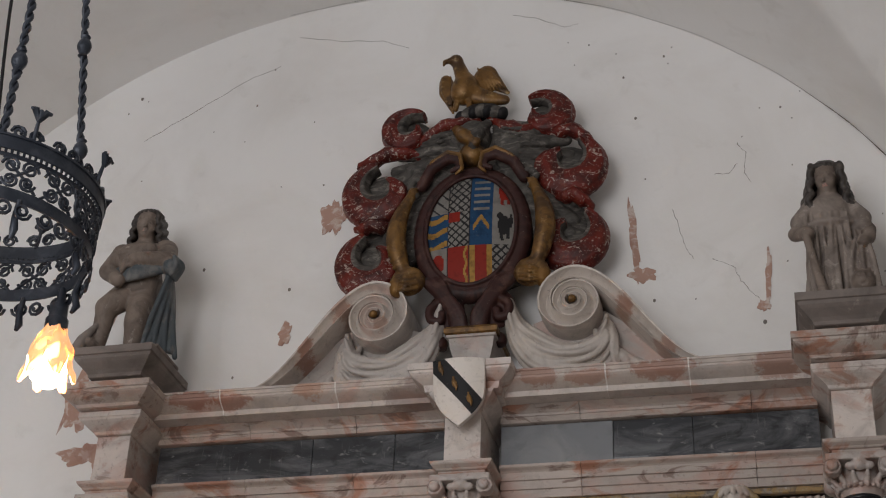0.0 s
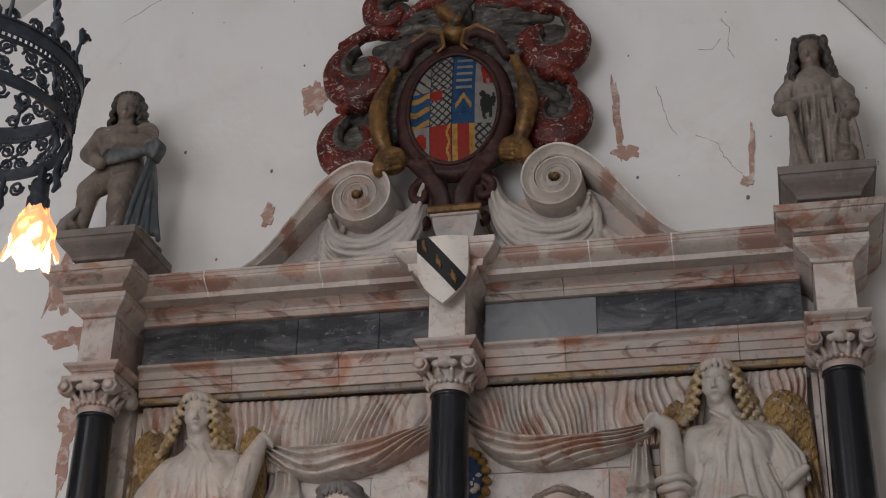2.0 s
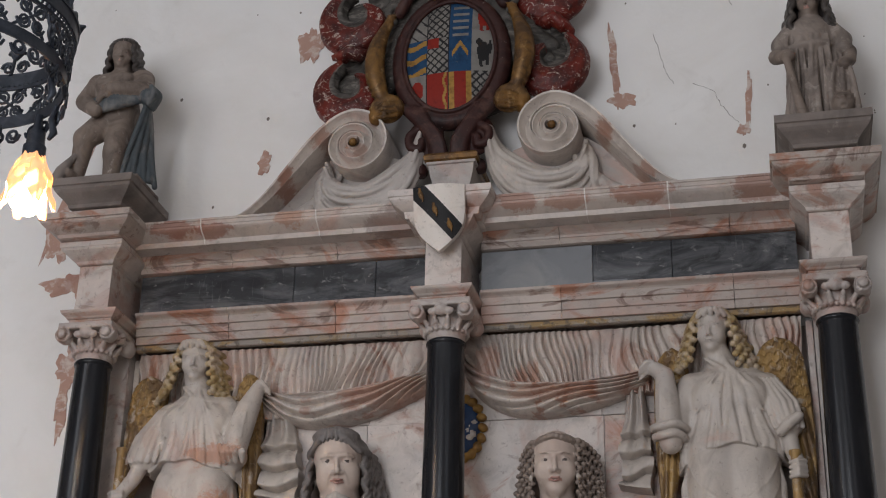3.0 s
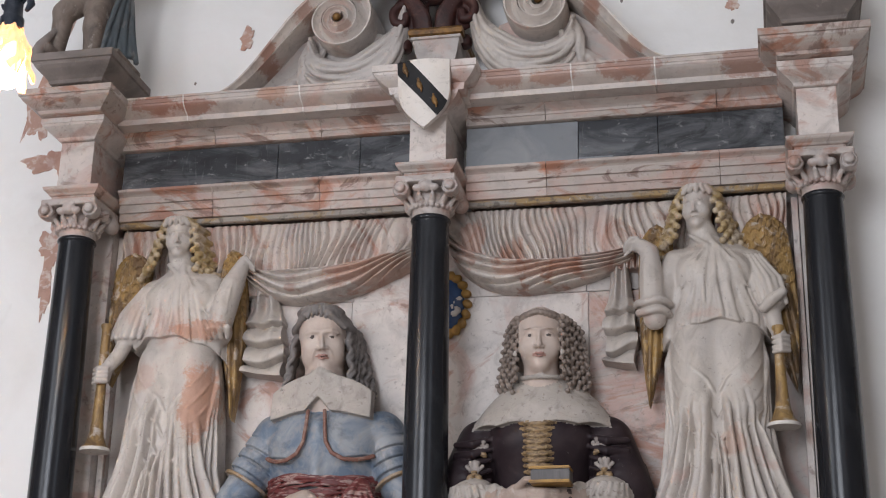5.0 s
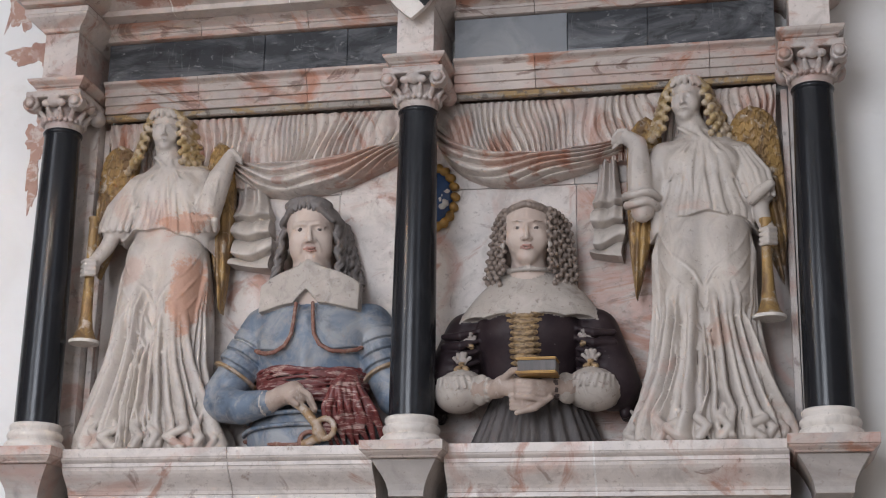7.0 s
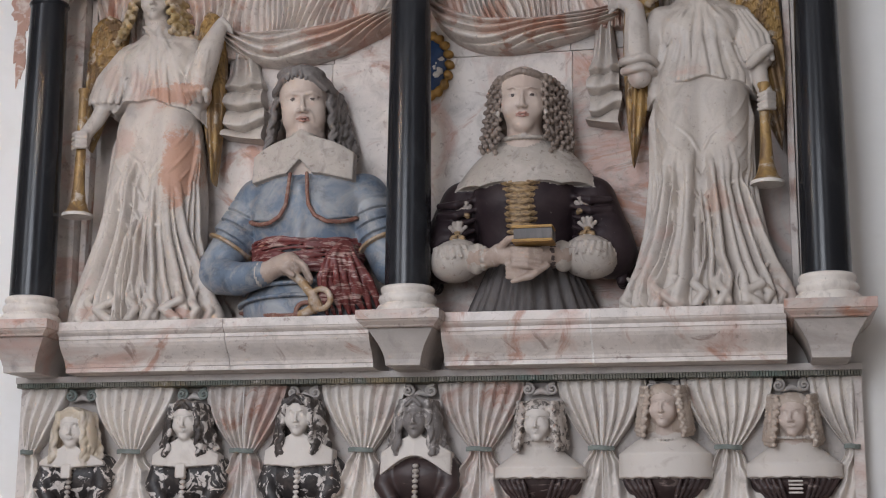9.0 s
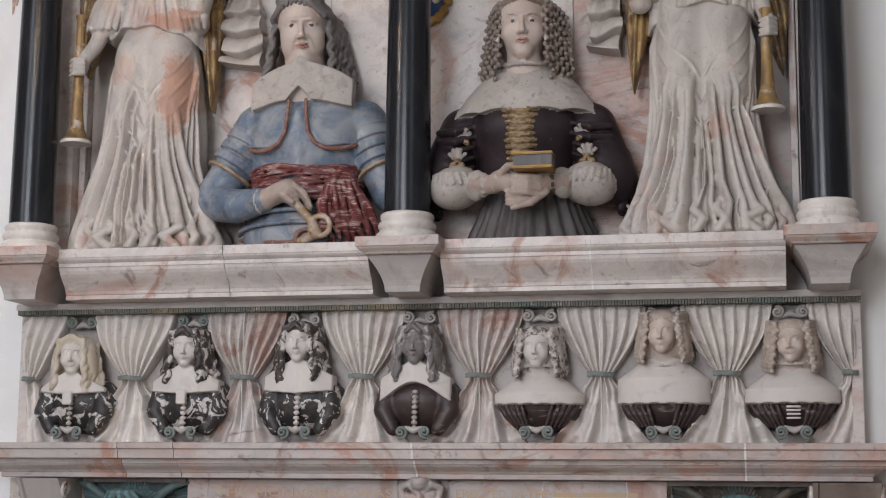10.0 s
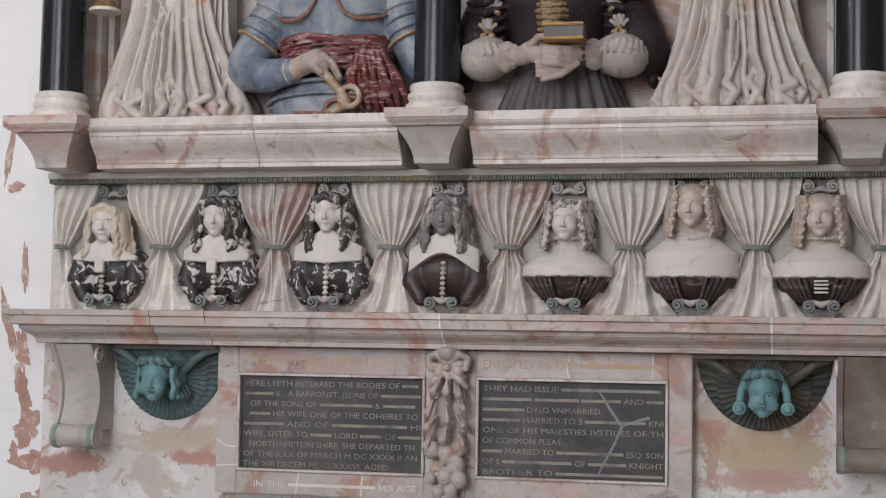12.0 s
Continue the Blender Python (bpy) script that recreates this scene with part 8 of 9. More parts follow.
for s in (-1, 1):
    # gilded leafy horns at the sides
    pts = [(s * (0.245 + 0.055 * math.sin(math.pi * q)), -0.205 - 0.02 * math.sin(math.pi * q), 4.90 - 0.42 * q) for q in np.linspace(0, 1, 16)]
    c.path(pts, [0.020 + 0.020 * math.sin(math.pi * min(1, q * 1.1)) for q in np.linspace(1, 0, 16)], G_, 0.004)
    for j in range(15):
        p = pts[j]
        w = 0.016 + 0.016 * math.sin(math.pi * min(1, (1 - j / 15) * 1.1))
        c.path([(p[0] - s * w, p[1] - 0.012, p[2] + 0.012), (p[0], p[1] - w * 0.98, p[2] + 0.002), (p[0] + s * w, p[1] - 0.010, p[2] - 0.022)], [0.005, 0.008, 0.006], G_, 0.005)
    # curls at foot and head
    c.ell((s * 0.238, -0.215, 4.472), (0.056, 0.034, 0.050), G_, 0.004)
    c.path([(s * (0.235 + 0.055 * (1 - a / 9) * math.cos(a)), -0.215, 4.475 + 0.055 * (1 - a / 9) * math.sin(a)) for a in np.linspace(-0.5, 6.0, 14)], [0.030 - 0.001 * j for j in range(14)], G_, 0.004)
    for j in range(4):
        c.path([(s * 0.20, -0.235, 4.50 - 0.02 * j), (s * 0.245, -0.255, 4.485 - 0.02 * j), (s * 0.285, -0.235, 4.475 - 0.012 * j)], [0.007, 0.009, 0.006], G_, 0.003)
    c.path([(s * 0.21, -0.20, 4.93), (s * 0.17, -0.215, 5.00), (s * 0.10, -0.22, 5.04), (s * 0.055, -0.225, 5.025), (s * 0.05, -0.23, 4.985), (s * 0.08, -0.232, 4.97)], [0.024, 0.024, 0.022, 0.018, 0.014, 0.010], M_, 0.006)
    c.path([(s * 0.20, -0.215, 4.955), (s * 0.165, -0.235, 5.022), (s * 0.10, -0.242, 5.060), (s * 0.045, -0.243, 5.04), (s * 0.035, -0.245, 4.97), (s * 0.06, -0.246, 4.945)], [0.006, 0.007, 0.008, 0.008, 0.008, 0.006], G_, 0.002)
    c.path([(s * 0.235, -0.20, 4.89), (s * 0.26, -0.205, 4.93), (s * 0.235, -0.21, 4.965), (s * 0.205, -0.21, 4.945)], [0.016, 0.014, 0.013, 0.010], S_, 0.003)
    # strap ends under the oval
    for k in range(3):
        c.path(smooth([(s * (0.17 - 0.03 * k), -0.19 - 0.008 * k, 4.485 - 0.008 * k), (s * (0.10 - 0.012 * k), -0.20 - 0.008 * k, 4.40), (s * (0.060 - 0.016 * k), -0.195 - 0.008 * k, 4.33), (s * (0.050 - 0.016 * k), -0.19, 4.262)], 12), [0.024 - 0.004 * k] * 12, M_, 0.004)
    c.path(smooth([(s * 0.12, -0.195, 4.39), (s * 0.155, -0.20, 4.36), (s * 0.15, -0.20, 4.315), (s * 0.115, -0.20, 4.305), (s * 0.108, -0.20, 4.335)], 14), [0.017] * 14, M_, 0.003)
    c.ell((s * 0.10, -0.165, 4.36), (0.075, 0.03, 0.085), M_, 0.01)
    c.ell((s * 0.115, -0.16, 4.225), (0.026, 0.03, 0.034), M_, 0.004)
clay_part("strapwork_frame", c, [maroon, brown_gilt, grey_paint], coat, "maroon and gilt strapwork frame")


# painted quarterings on the domed oval
def oval_field():
    n, m = 96, 132
    u, v = np.meshgrid(np.linspace(0, 1, n), np.linspace(0, 2 * math.pi, m), indexing="ij")
    x = 0.178 * u * np.cos(v)
    z = 0.246 * u * np.sin(v)
    y = -0.205 - 0.028 * (1 - u ** 2)
    step = 0.0042
    xs, zs = np.arange(-0.18, 0.1801, step), np.arange(-0.248, 0.2481, step)
    X, Z = np.meshgrid(xs, zs, indexing="ij")
    Y = -0.205 - 0.028 * np.clip(1 - (X / 0.18) ** 2 - (Z / 0.248) ** 2, 0, 1)
    i = np.arange(X.size).reshape(X.shape)
    q = np.stack([i[:-1, :-1], i[1:, :-1], i[1:, 1:], i[:-1, 1:]], -1).reshape(-1, 4)
    cxm, czm = (X[:-1, :-1] + step / 2).ravel(), (Z[:-1, :-1] + step / 2).ravel()
    keep = (cxm / 0.178) ** 2 + (czm / 0.246) ** 2 < 1
    col = np.minimum(((cxm + 0.178) / 0.089).astype(int), 3)
    rw = np.where(czm > 0.075, 0, np.where(czm > -0.085, 1, 2))
    W, K, B, R_, G = range(5)
    lx, lz = np.mod(cxm + 0.178, 0.089) / 0.089, np.where(rw == 0, (czm - 0.075) / 0.17, np.where(rw == 1, (czm + 0.085) / 0.16, (czm + 0.245) / 0.16))
    s = np.full(cxm.shape, W)
    fret = (np.abs(np.mod((lx * 0.089 + lz * 0.16) / 0.034, 1) - 0.5) > 0.36) | (np.abs(np.mod((lx * 0.089 - lz * 0.16) / 0.034, 1) - 0.5) > 0.36)
    s = np.where((col == 1) & (rw < 2) & fret, K, s)
    s = np.where((col == 1) & (rw == 1) & (lz > 0.72) & (lx < 0.55), R_, s)
    bars = np.mod(lz * 5.2 + 0.3 * np.sin(lx * 5), 2)
    s = np.where((col == 0) & (rw == 1), np.where(bars < 0.8, G, B), s)
    s = np.where((col == 0) & (rw == 0) & (np.abs(np.mod((lx * 0.089 + lz * 0.16) / 0.05, 1) - 0.5) > 0.40), K, s)
    chev = np.abs(lz - 0.35 - 0.9 * (0.5 - np.abs(lx - 0.5))) < 0.08
    s = np.where(col == 2, np.where((rw < 2), np.where((rw == 1) & chev & (np.abs(lx - 0.5) < 0.36), G, B), s), s)
    s = np.where((col == 2) & (rw == 0) & (np.mod(lz * 5, 1) < 0.35) & (lx > 0.15) & (lx < 0.85), W, s)
    beast = (np.hypot((lx - 0.5) / 0.26, (lz - 0.55) / 0.28) < 1) | (np.hypot((lx - 0.33) / 0.14, (lz - 0.82) / 0.10) < 1) | ((np.abs(lx - 0.35 - 0.3 * (0.4 - lz)) < 0.07) & (lz < 0.5) & (lz > 0.12)) | ((np.abs(lx - 0.68) < 0.07) & (lz < 0.5) & (lz > 0.15)) | (np.hypot((lx - 0.80) / 0.08, (lz - 0.68) / 0.2) < 1)
    s = np.where((col == 3) & (rw == 1) & beast, K, s)
    s = np.where((col == 3) & (rw == 0) & beast & (lz < 0.8), R_, s)
    s = np.where((rw == 2), np.where((col == 0), np.where(np.hypot((lx - 0.55) / 0.3, (lz - 0.6) / 0.25) < 1, R_, W), np.where(col == 1, R_, np.where(col == 2, np.where((lx > 0.25) & (lx < 0.78), R_, G), np.where(fret, K, W)))), s)
    s = np.where((rw == 2) & (col == 1) & (np.abs(lx - 0.82 - 0.05 * np.sin(lz * 14)) < 0.06), G, s)
    line = (np.abs(np.mod(cxm + 0.178, 0.089) - 0.0445) > 0.0428) & (np.abs(cxm) < 0.12)
    s = np.where(line & (s != B), K, s)
    me = quads(np.stack([X - 0.018, Y, Z + OZ], -1).reshape(-1, 3), q[keep], s[keep])
    bm = bmesh.new()
    bm.from_mesh(me)
    bmesh.ops.delete(bm, geom=[w for w in bm.verts if not w.link_faces], context="VERTS")
    ext = bmesh.ops.extrude_face_region(bm, geom=bm.faces[:])
    bmesh.ops.translate(bm, verts=[g for g in ext["geom"] if isinstance(g, bmesh.types.BMVert)], vec=(0, 0.012, 0))
    part("quartered_oval", bm, [her_white, tin_black, her_blue, her_red, her_gold], coat, "oval painted with quartered arms")


oval_field()
# helmet, wreath and pedestal
c = Clay((-0.16, -0.26, 5.02), (0.16, -0.04, 5.40), 0.005)
c.frame_at((0, 0, 0.05))
c.ell((-0.03, -0.15, 5.12), (0.075, 0.075, 0.085), 0, 0.01)
c.path([(-0.10, -0.16, 5.17), (-0.06, -0.215, 5.10), (-0.005, -0.225, 5.055)], [0.022, 0.03, 0.02], 1, 0.01)
c.path([(0.03, -0.17, 5.18), (0.0, -0.22, 5.10), (-0.015, -0.22, 5.05)], [0.02, 0.026, 0.02], 0, 0.008)
c.cap((-0.03, -0.15, 5.05), (-0.03, -0.16, 5.03), 0.05, 0.06, 1, 0.006)
for j in range(7):
    c.ell((-0.09 + 0.03 * j, -0.155 - 0.02 * math.sin(j / 6 * math.pi), 5.235 + 0.01 * math.sin(j / 6 * math.pi)), (0.022, 0.03, 0.03), 0 if j % 2 else 2, 0.003, (0, 25, 0))
c.ell((0.0, -0.14, 5.265), (0.085, 0.05, 0.03), 2, 0.006)
clay_part("helmet", c, [grey_paint, brown_gilt, tin_black], coat, "grey and gilt helmet with wreath")
part("pedestal", stack([(0.0, 4.025)] + curve_steps(0.012, 4.03, -0.02, 4.06, "cove", 4) + curve_steps(-0.02, 4.06, 0.012, 4.21, "cyma", 6) + [(0.02, 4.212), (0.02, 4.222)], -0.075, 0.075, -0.22), alabaster_grey, coat, "grey stone vase-shaped pedestal")
part("pedestal_band", stack([(0.0, 4.2225), (0.012, 4.228), (0.014, 4.245), (0.006, 4.256)], -0.09, 0.09, -0.235), brown_gilt, coat, "tarnished gilt band")
# eagle crest
c = Clay((-0.25, -0.26, 5.31), (0.15, -0.04, 5.66), 0.0044)
c.frame_at((-0.03, 0, 0.045), 1.0)
c.ell((-0.045, -0.155, 5.385), (0.058, 0.055, 0.075), 0, 0.01, (0, 18, 0))
c.cap((-0.05, -0.165, 5.44), (-0.072, -0.18, 5.505), 0.034, 0.026, 0, 0.012)
c.ell((-0.08, -0.185, 5.52), (0.03, 0.028, 0.026), 0, 0.008)
c.path([(-0.10, -0.19, 5.52), (-0.125, -0.20, 5.508), (-0.13, -0.20, 5.49)], [0.014, 0.010, 0.005], 0, 0.004)
c.path([(-0.02, -0.15, 5.36), (0.05, -0.145, 5.335), (0.125, -0.14, 5.32)], [0.045, 0.036, 0.022], 0, 0.01, 0.7)
c.ell((0.030, -0.125, 5.432), (0.052, 0.020, 0.088), 0, 0.008, (0, 12, 0))
c.cap((0.045, -0.125, 5.46), (0.132, -0.115, 5.375), 0.050, 0.010, 0, 0.012, 0.4)
c.ell((-0.130, -0.125, 5.425), (0.034, 0.020, 0.070), 0, 0.008, (0, -8, 0))
c.cap((-0.128, -0.125, 5.40), (-0.100, -0.12, 5.295), 0.034, 0.006, 0, 0.008, 0.5)
for j in range(6):
    c.path([(0.005 + 0.012 * j, -0.143, 5.50 - 0.006 * j), (0.03 + 0.014 * j, -0.146, 5.44 - 0.004 * j), (0.055 + 0.013 * j, -0.138, 5.37 + 0.004 * j)], [0.004, 0.006, 0.004], 0, 0.004)
    c.path([(-0.150 + 0.008 * j, -0.143, 5.47), (-0.146 + 0.007 * j, -0.146, 5.40), (-0.122 + 0.004 * j, -0.138, 5.33)], [0.004, 0.005, 0.004], 0, 0.004)
for s in (-1, 1):
    c.cap((-0.05 + s * 0.025, -0.16, 5.33), (-0.05 + s * 0.03, -0.165, 5.28), 0.014, 0.012, 0, 0.004)
eagle = clay_part("eagle_crest", c, brown_gilt, coat, "gilded eagle with half-open wings")

# small shield on the cornice
sh = thing("small_shield", (0, -0.43, 3.77), "white shield with a black diagonal band and gold birds", "shield")


def shield_front():
    n = 130
    u, v = np.meshgrid(np.linspace(-1, 1, n), np.linspace(0, 1, n), indexing="ij")
    half = 0.095 * np.where(v < 0.45, 1 - 0.04 * v, (1 - (np.clip(v - 0.45, 0, 1) / 0.55) ** 2.1) * 0.96 + 0.02 * (1 - v))
    X = u * half + 0.002
    Z = 4.018 - 0.245 * v
    Y = -0.452 + 0.045 * v + 0.020 * (u * half / 0.095) ** 2
    i = np.arange(n * n).reshape(n, n)
    q = np.stack([i[:-1, :-1], i[:-1, 1:], i[1:, 1:], i[1:, :-1]], -1).reshape(-1, 4)
    cx_ = (X[:-1, :-1] + X[1:, 1:]).ravel() / 2
    cz_ = (Z[:-1, :-1] + Z[1:, 1:]).ravel() / 2
    d = (cx_ + 0.095) * 0.747 + (cz_ - 4.018) * 0.664
    s = np.where(np.abs(d - 0.004) < 0.032, 1, 0)
    rear = np.stack([X, Y + 0.022, Z], -1).reshape(-1, 3)
    rim = np.concatenate([i[:, 0], i[-1, 1:], i[-2::-1, -1], i[0, -2:0:-1]])
    nxt = np.roll(rim, -1)
    k = n * n
    me = quads(np.concatenate([np.stack([X, Y, Z], -1).reshape(-1, 3), rear]), np.concatenate([q, q[:, ::-1] + k, np.stack([rim, nxt, nxt + k, rim + k], -1)]), np.concatenate([s, np.zeros(len(q) + len(rim), int)]))
    bm = bmesh.new()
    bm.from_mesh(me)
    bmesh.ops.remove_doubles(bm, verts=bm.verts, dist=0.0002)
    part("field", bm, [alabaster_pale, tin_black], sh, "pale shield with a black bend", 60)
    for bx_, bz_ in ((-0.062, 3.985), (-0.010, 3.925), (0.042, 3.868)):
        c = Clay((bx_ - 0.03, -0.48, bz_ - 0.04), (bx_ + 0.03, -0.40, bz_ + 0.04), 0.003)
        yy = -0.452 + 0.045 * (4.018 - bz_) / 0.245 + 0.02 * (bx_ / 0.095) ** 2 - 0.001
        c.ell((bx_, yy, bz_), (0.010, 0.005, 0.019), 0, 0.003, (0, -15, 0))
        c.ell((bx_ - 0.004, yy, bz_ + 0.022), (0.007, 0.005, 0.007), 0, 0.003)
        c.cap((bx_ + 0.008, yy, bz_ - 0.01), (bx_ + 0.008, yy, bz_ - 0.027), 0.005, 0.003, 0, 0.003)
        clay_part("bird", c, brown_gilt, sh, "small gold bird")


shield_front()


# pedestals and figures at the corners
def corner_pedestal(x):
    t = thing("corner_pedestal", (x, -0.2, 4.013), "dirty grey stone pedestal with a spreading top", "pedestal", "corner pedestals")
    part("die", stack([(0.0, 4.0125), (0.0, 4.10)], x - 0.105, x + 0.105, -0.31, -0.03), dirty_stone, t)
    part("top_slab", stack([(0.0, 4.1005)] + curve_steps(0.004, 4.103, 0.055, 4.175, "cyma", 6) + [(0.062, 4.178), (0.062, 4.208)], x - 0.105, x + 0.105, -0.33, -0.02), dirty_stone, t)


corner_pedestal(-1.385)
corner_pedestal(1.36)


def boy():
    x, y, z = -1.385, -0.24, 4.209
    c = Clay((x - 0.21, y - 0.16, z - 0.003), (x + 0.20, y + 0.14, z + 0.68), 0.0046)
    F, H, C, T, M2, K2 = 0, 1, 2, 3, 4, 5
    c.cap((x + 0.012, y - 0.01, z + 0.02), (x + 0.018, y - 0.02, z + 0.17), 0.034, 0.044, F, 0.01)
    c.cap((x + 0.018, y - 0.02, z + 0.16), (x + 0.025, y, z + 0.32), 0.046, 0.060, F, 0.012)
    c.ell((x + 0.008, y - 0.05, z + 0.018), (0.032, 0.058, 0.020), F, 0.01)
    c.cap((x - 0.130, y - 0.03, z + 0.06), (x - 0.098, y - 0.06, z + 0.21), 0.030, 0.042, F, 0.01)
    c.cap((x - 0.098, y - 0.06, z + 0.22), (x - 0.03, y, z + 0.32), 0.046, 0.062, F, 0.012)
    c.ell((x - 0.136, y - 0.06, z + 0.045), (0.03, 0.05, 0.022), F, 0.01, (-20, 0, 0))
    c.ell((x, y + 0.005, z + 0.36), (0.090, 0.075, 0.075), F, 0.02)
    c.ell((x - 0.005, y - 0.005, z + 0.45), (0.092, 0.072, 0.10), F, 0.03)
    c.ell((x - 0.04, y - 0.055, z + 0.475), (0.045, 0.03, 0.035), F, 0.02)
    c.ell((x + 0.035, y - 0.055, z + 0.475), (0.045, 0.03, 0.035), F, 0.02)
    for s in (-1, 1):
        c.ell((x + s * 0.092, y, z + 0.50), (0.045, 0.045, 0.042), F, 0.02)
    c.path([(x - 0.10, y, z + 0.50), (x - 0.130, y - 0.04, z + 0.40), (x - 0.045, y - 0.105, z + 0.315)], [0.040, 0.037, 0.027], F, 0.01)
    c.path([(x + 0.10, y, z + 0.50), (x + 0.13, y - 0.05, z + 0.425), (x + 0.02, y - 0.11, z + 0.405)], [0.042, 0.039, 0.030], F, 0.01)
    fingers(c, (x + 0.005, y - 0.115, z + 0.40), (-1, 0, -0.1), (0, 0, 1), F, 4, 0.05, 0.009, 0.014)
    c.cap((x, y, z + 0.52), (x + 0.005, y - 0.015, z + 0.57), 0.038, 0.034, F, 0.012)
    head(c, (x + 0.008, y - 0.03, z + 0.615), 0.128, (20, 6, 22), F, M2, K2, F)
    c.ell((x + 0.002, y + 0.004, z + 0.640), (0.068, 0.064, 0.048), H, 0.006)
    for a in np.linspace(-1.5, 1.5, 11):
        c.path([(x + 0.012 + 0.02 * math.sin(a), y - 0.03, z + 0.688), (x + 0.012 + 0.06 * math.sin(a), y - 0.025 - 0.044 * math.cos(a), z + 0.645 + 0.016 * math.cos(a))], [0.009, 0.008], H, 0.003)
    c.ell((x + 0.004, y + 0.03, z + 0.585), (0.068, 0.036, 0.07), H, 0.01)
    for s in (-1, 1):
        for j in range(6):
            f = j / 5
            lock(c, (x + 0.008 + s * 0.048, y - 0.045 + 0.07 * f, z + 0.65), (x + 0.008 + s * (0.066 + 0.03 * f * (s < 0)), y - 0.03 + 0.06 * f, z + 0.535 - 0.02 * f * (s < 0)), 0.012, 0.010, 0.010, 3.0, H, 16, 0.002, j * 1.3)
    # loin cloth that falls to one side
    for j in range(7):
        c.path([(x - 0.07, y - 0.075, z + 0.33 + 0.008 * j), (x + 0.03, y - 0.10, z + 0.33 + 0.012 * j), (x + 0.13, y - 0.05, z + 0.38 + 0.008 * j)], [0.013, 0.015, 0.014], C, 0.004)
        d = 0.012 * (j % 2)
        c.path(smooth([(x + 0.150 - 0.004 * j, y - 0.045 + 0.008 * j, z + 0.385), (x + 0.128 + 0.004 * j, y - 0.055 + d + 0.010 * j, z + 0.27), (x + 0.090 + 0.012 * j, y - 0.05 + d + 0.012 * j, z + 0.14), (x + 0.070 + 0.019 * j, y - 0.045 + 0.012 * j, z + 0.02 + 0.012 * (j % 3))], 10), [0.011 + 0.003 * (j % 2)] * 10, C, 0.002)
    for j in range(5):
        c.path([(x + 0.175 + 0.006 * j, y - 0.085 + 0.012 * j, z + 0.415 - 0.004 * j), (x + 0.185, y - 0.075 + 0.012 * j, z + 0.385), (x + 0.165, y - 0.07 + 0.012 * j, z + 0.345)], [0.010, 0.013, 0.009], C, 0.002)
    c.ell((x + 0.155, y - 0.06, z + 0.38), (0.034, 0.034, 0.036), C, 0.006)
    # tool at his foot
    c.path([(x - 0.12, y - 0.08, z + 0.13), (x - 0.16, y - 0.10, z + 0.06), (x - 0.175, y - 0.10, z + 0.02)], [0.012, 0.022, 0.026], T, 0.004)
    c.brick((x, y, z + 0.004), (0.17, 0.11, 0.012), 0.004, F)
    return statue("boy_statue", c, [stone_figure, dark_hair, blue_cloth, dirty_stone, lips, dark_line], (x, y, 4.209), "weathered stone boy with dark hair and a blue-grey loincloth")


boy()


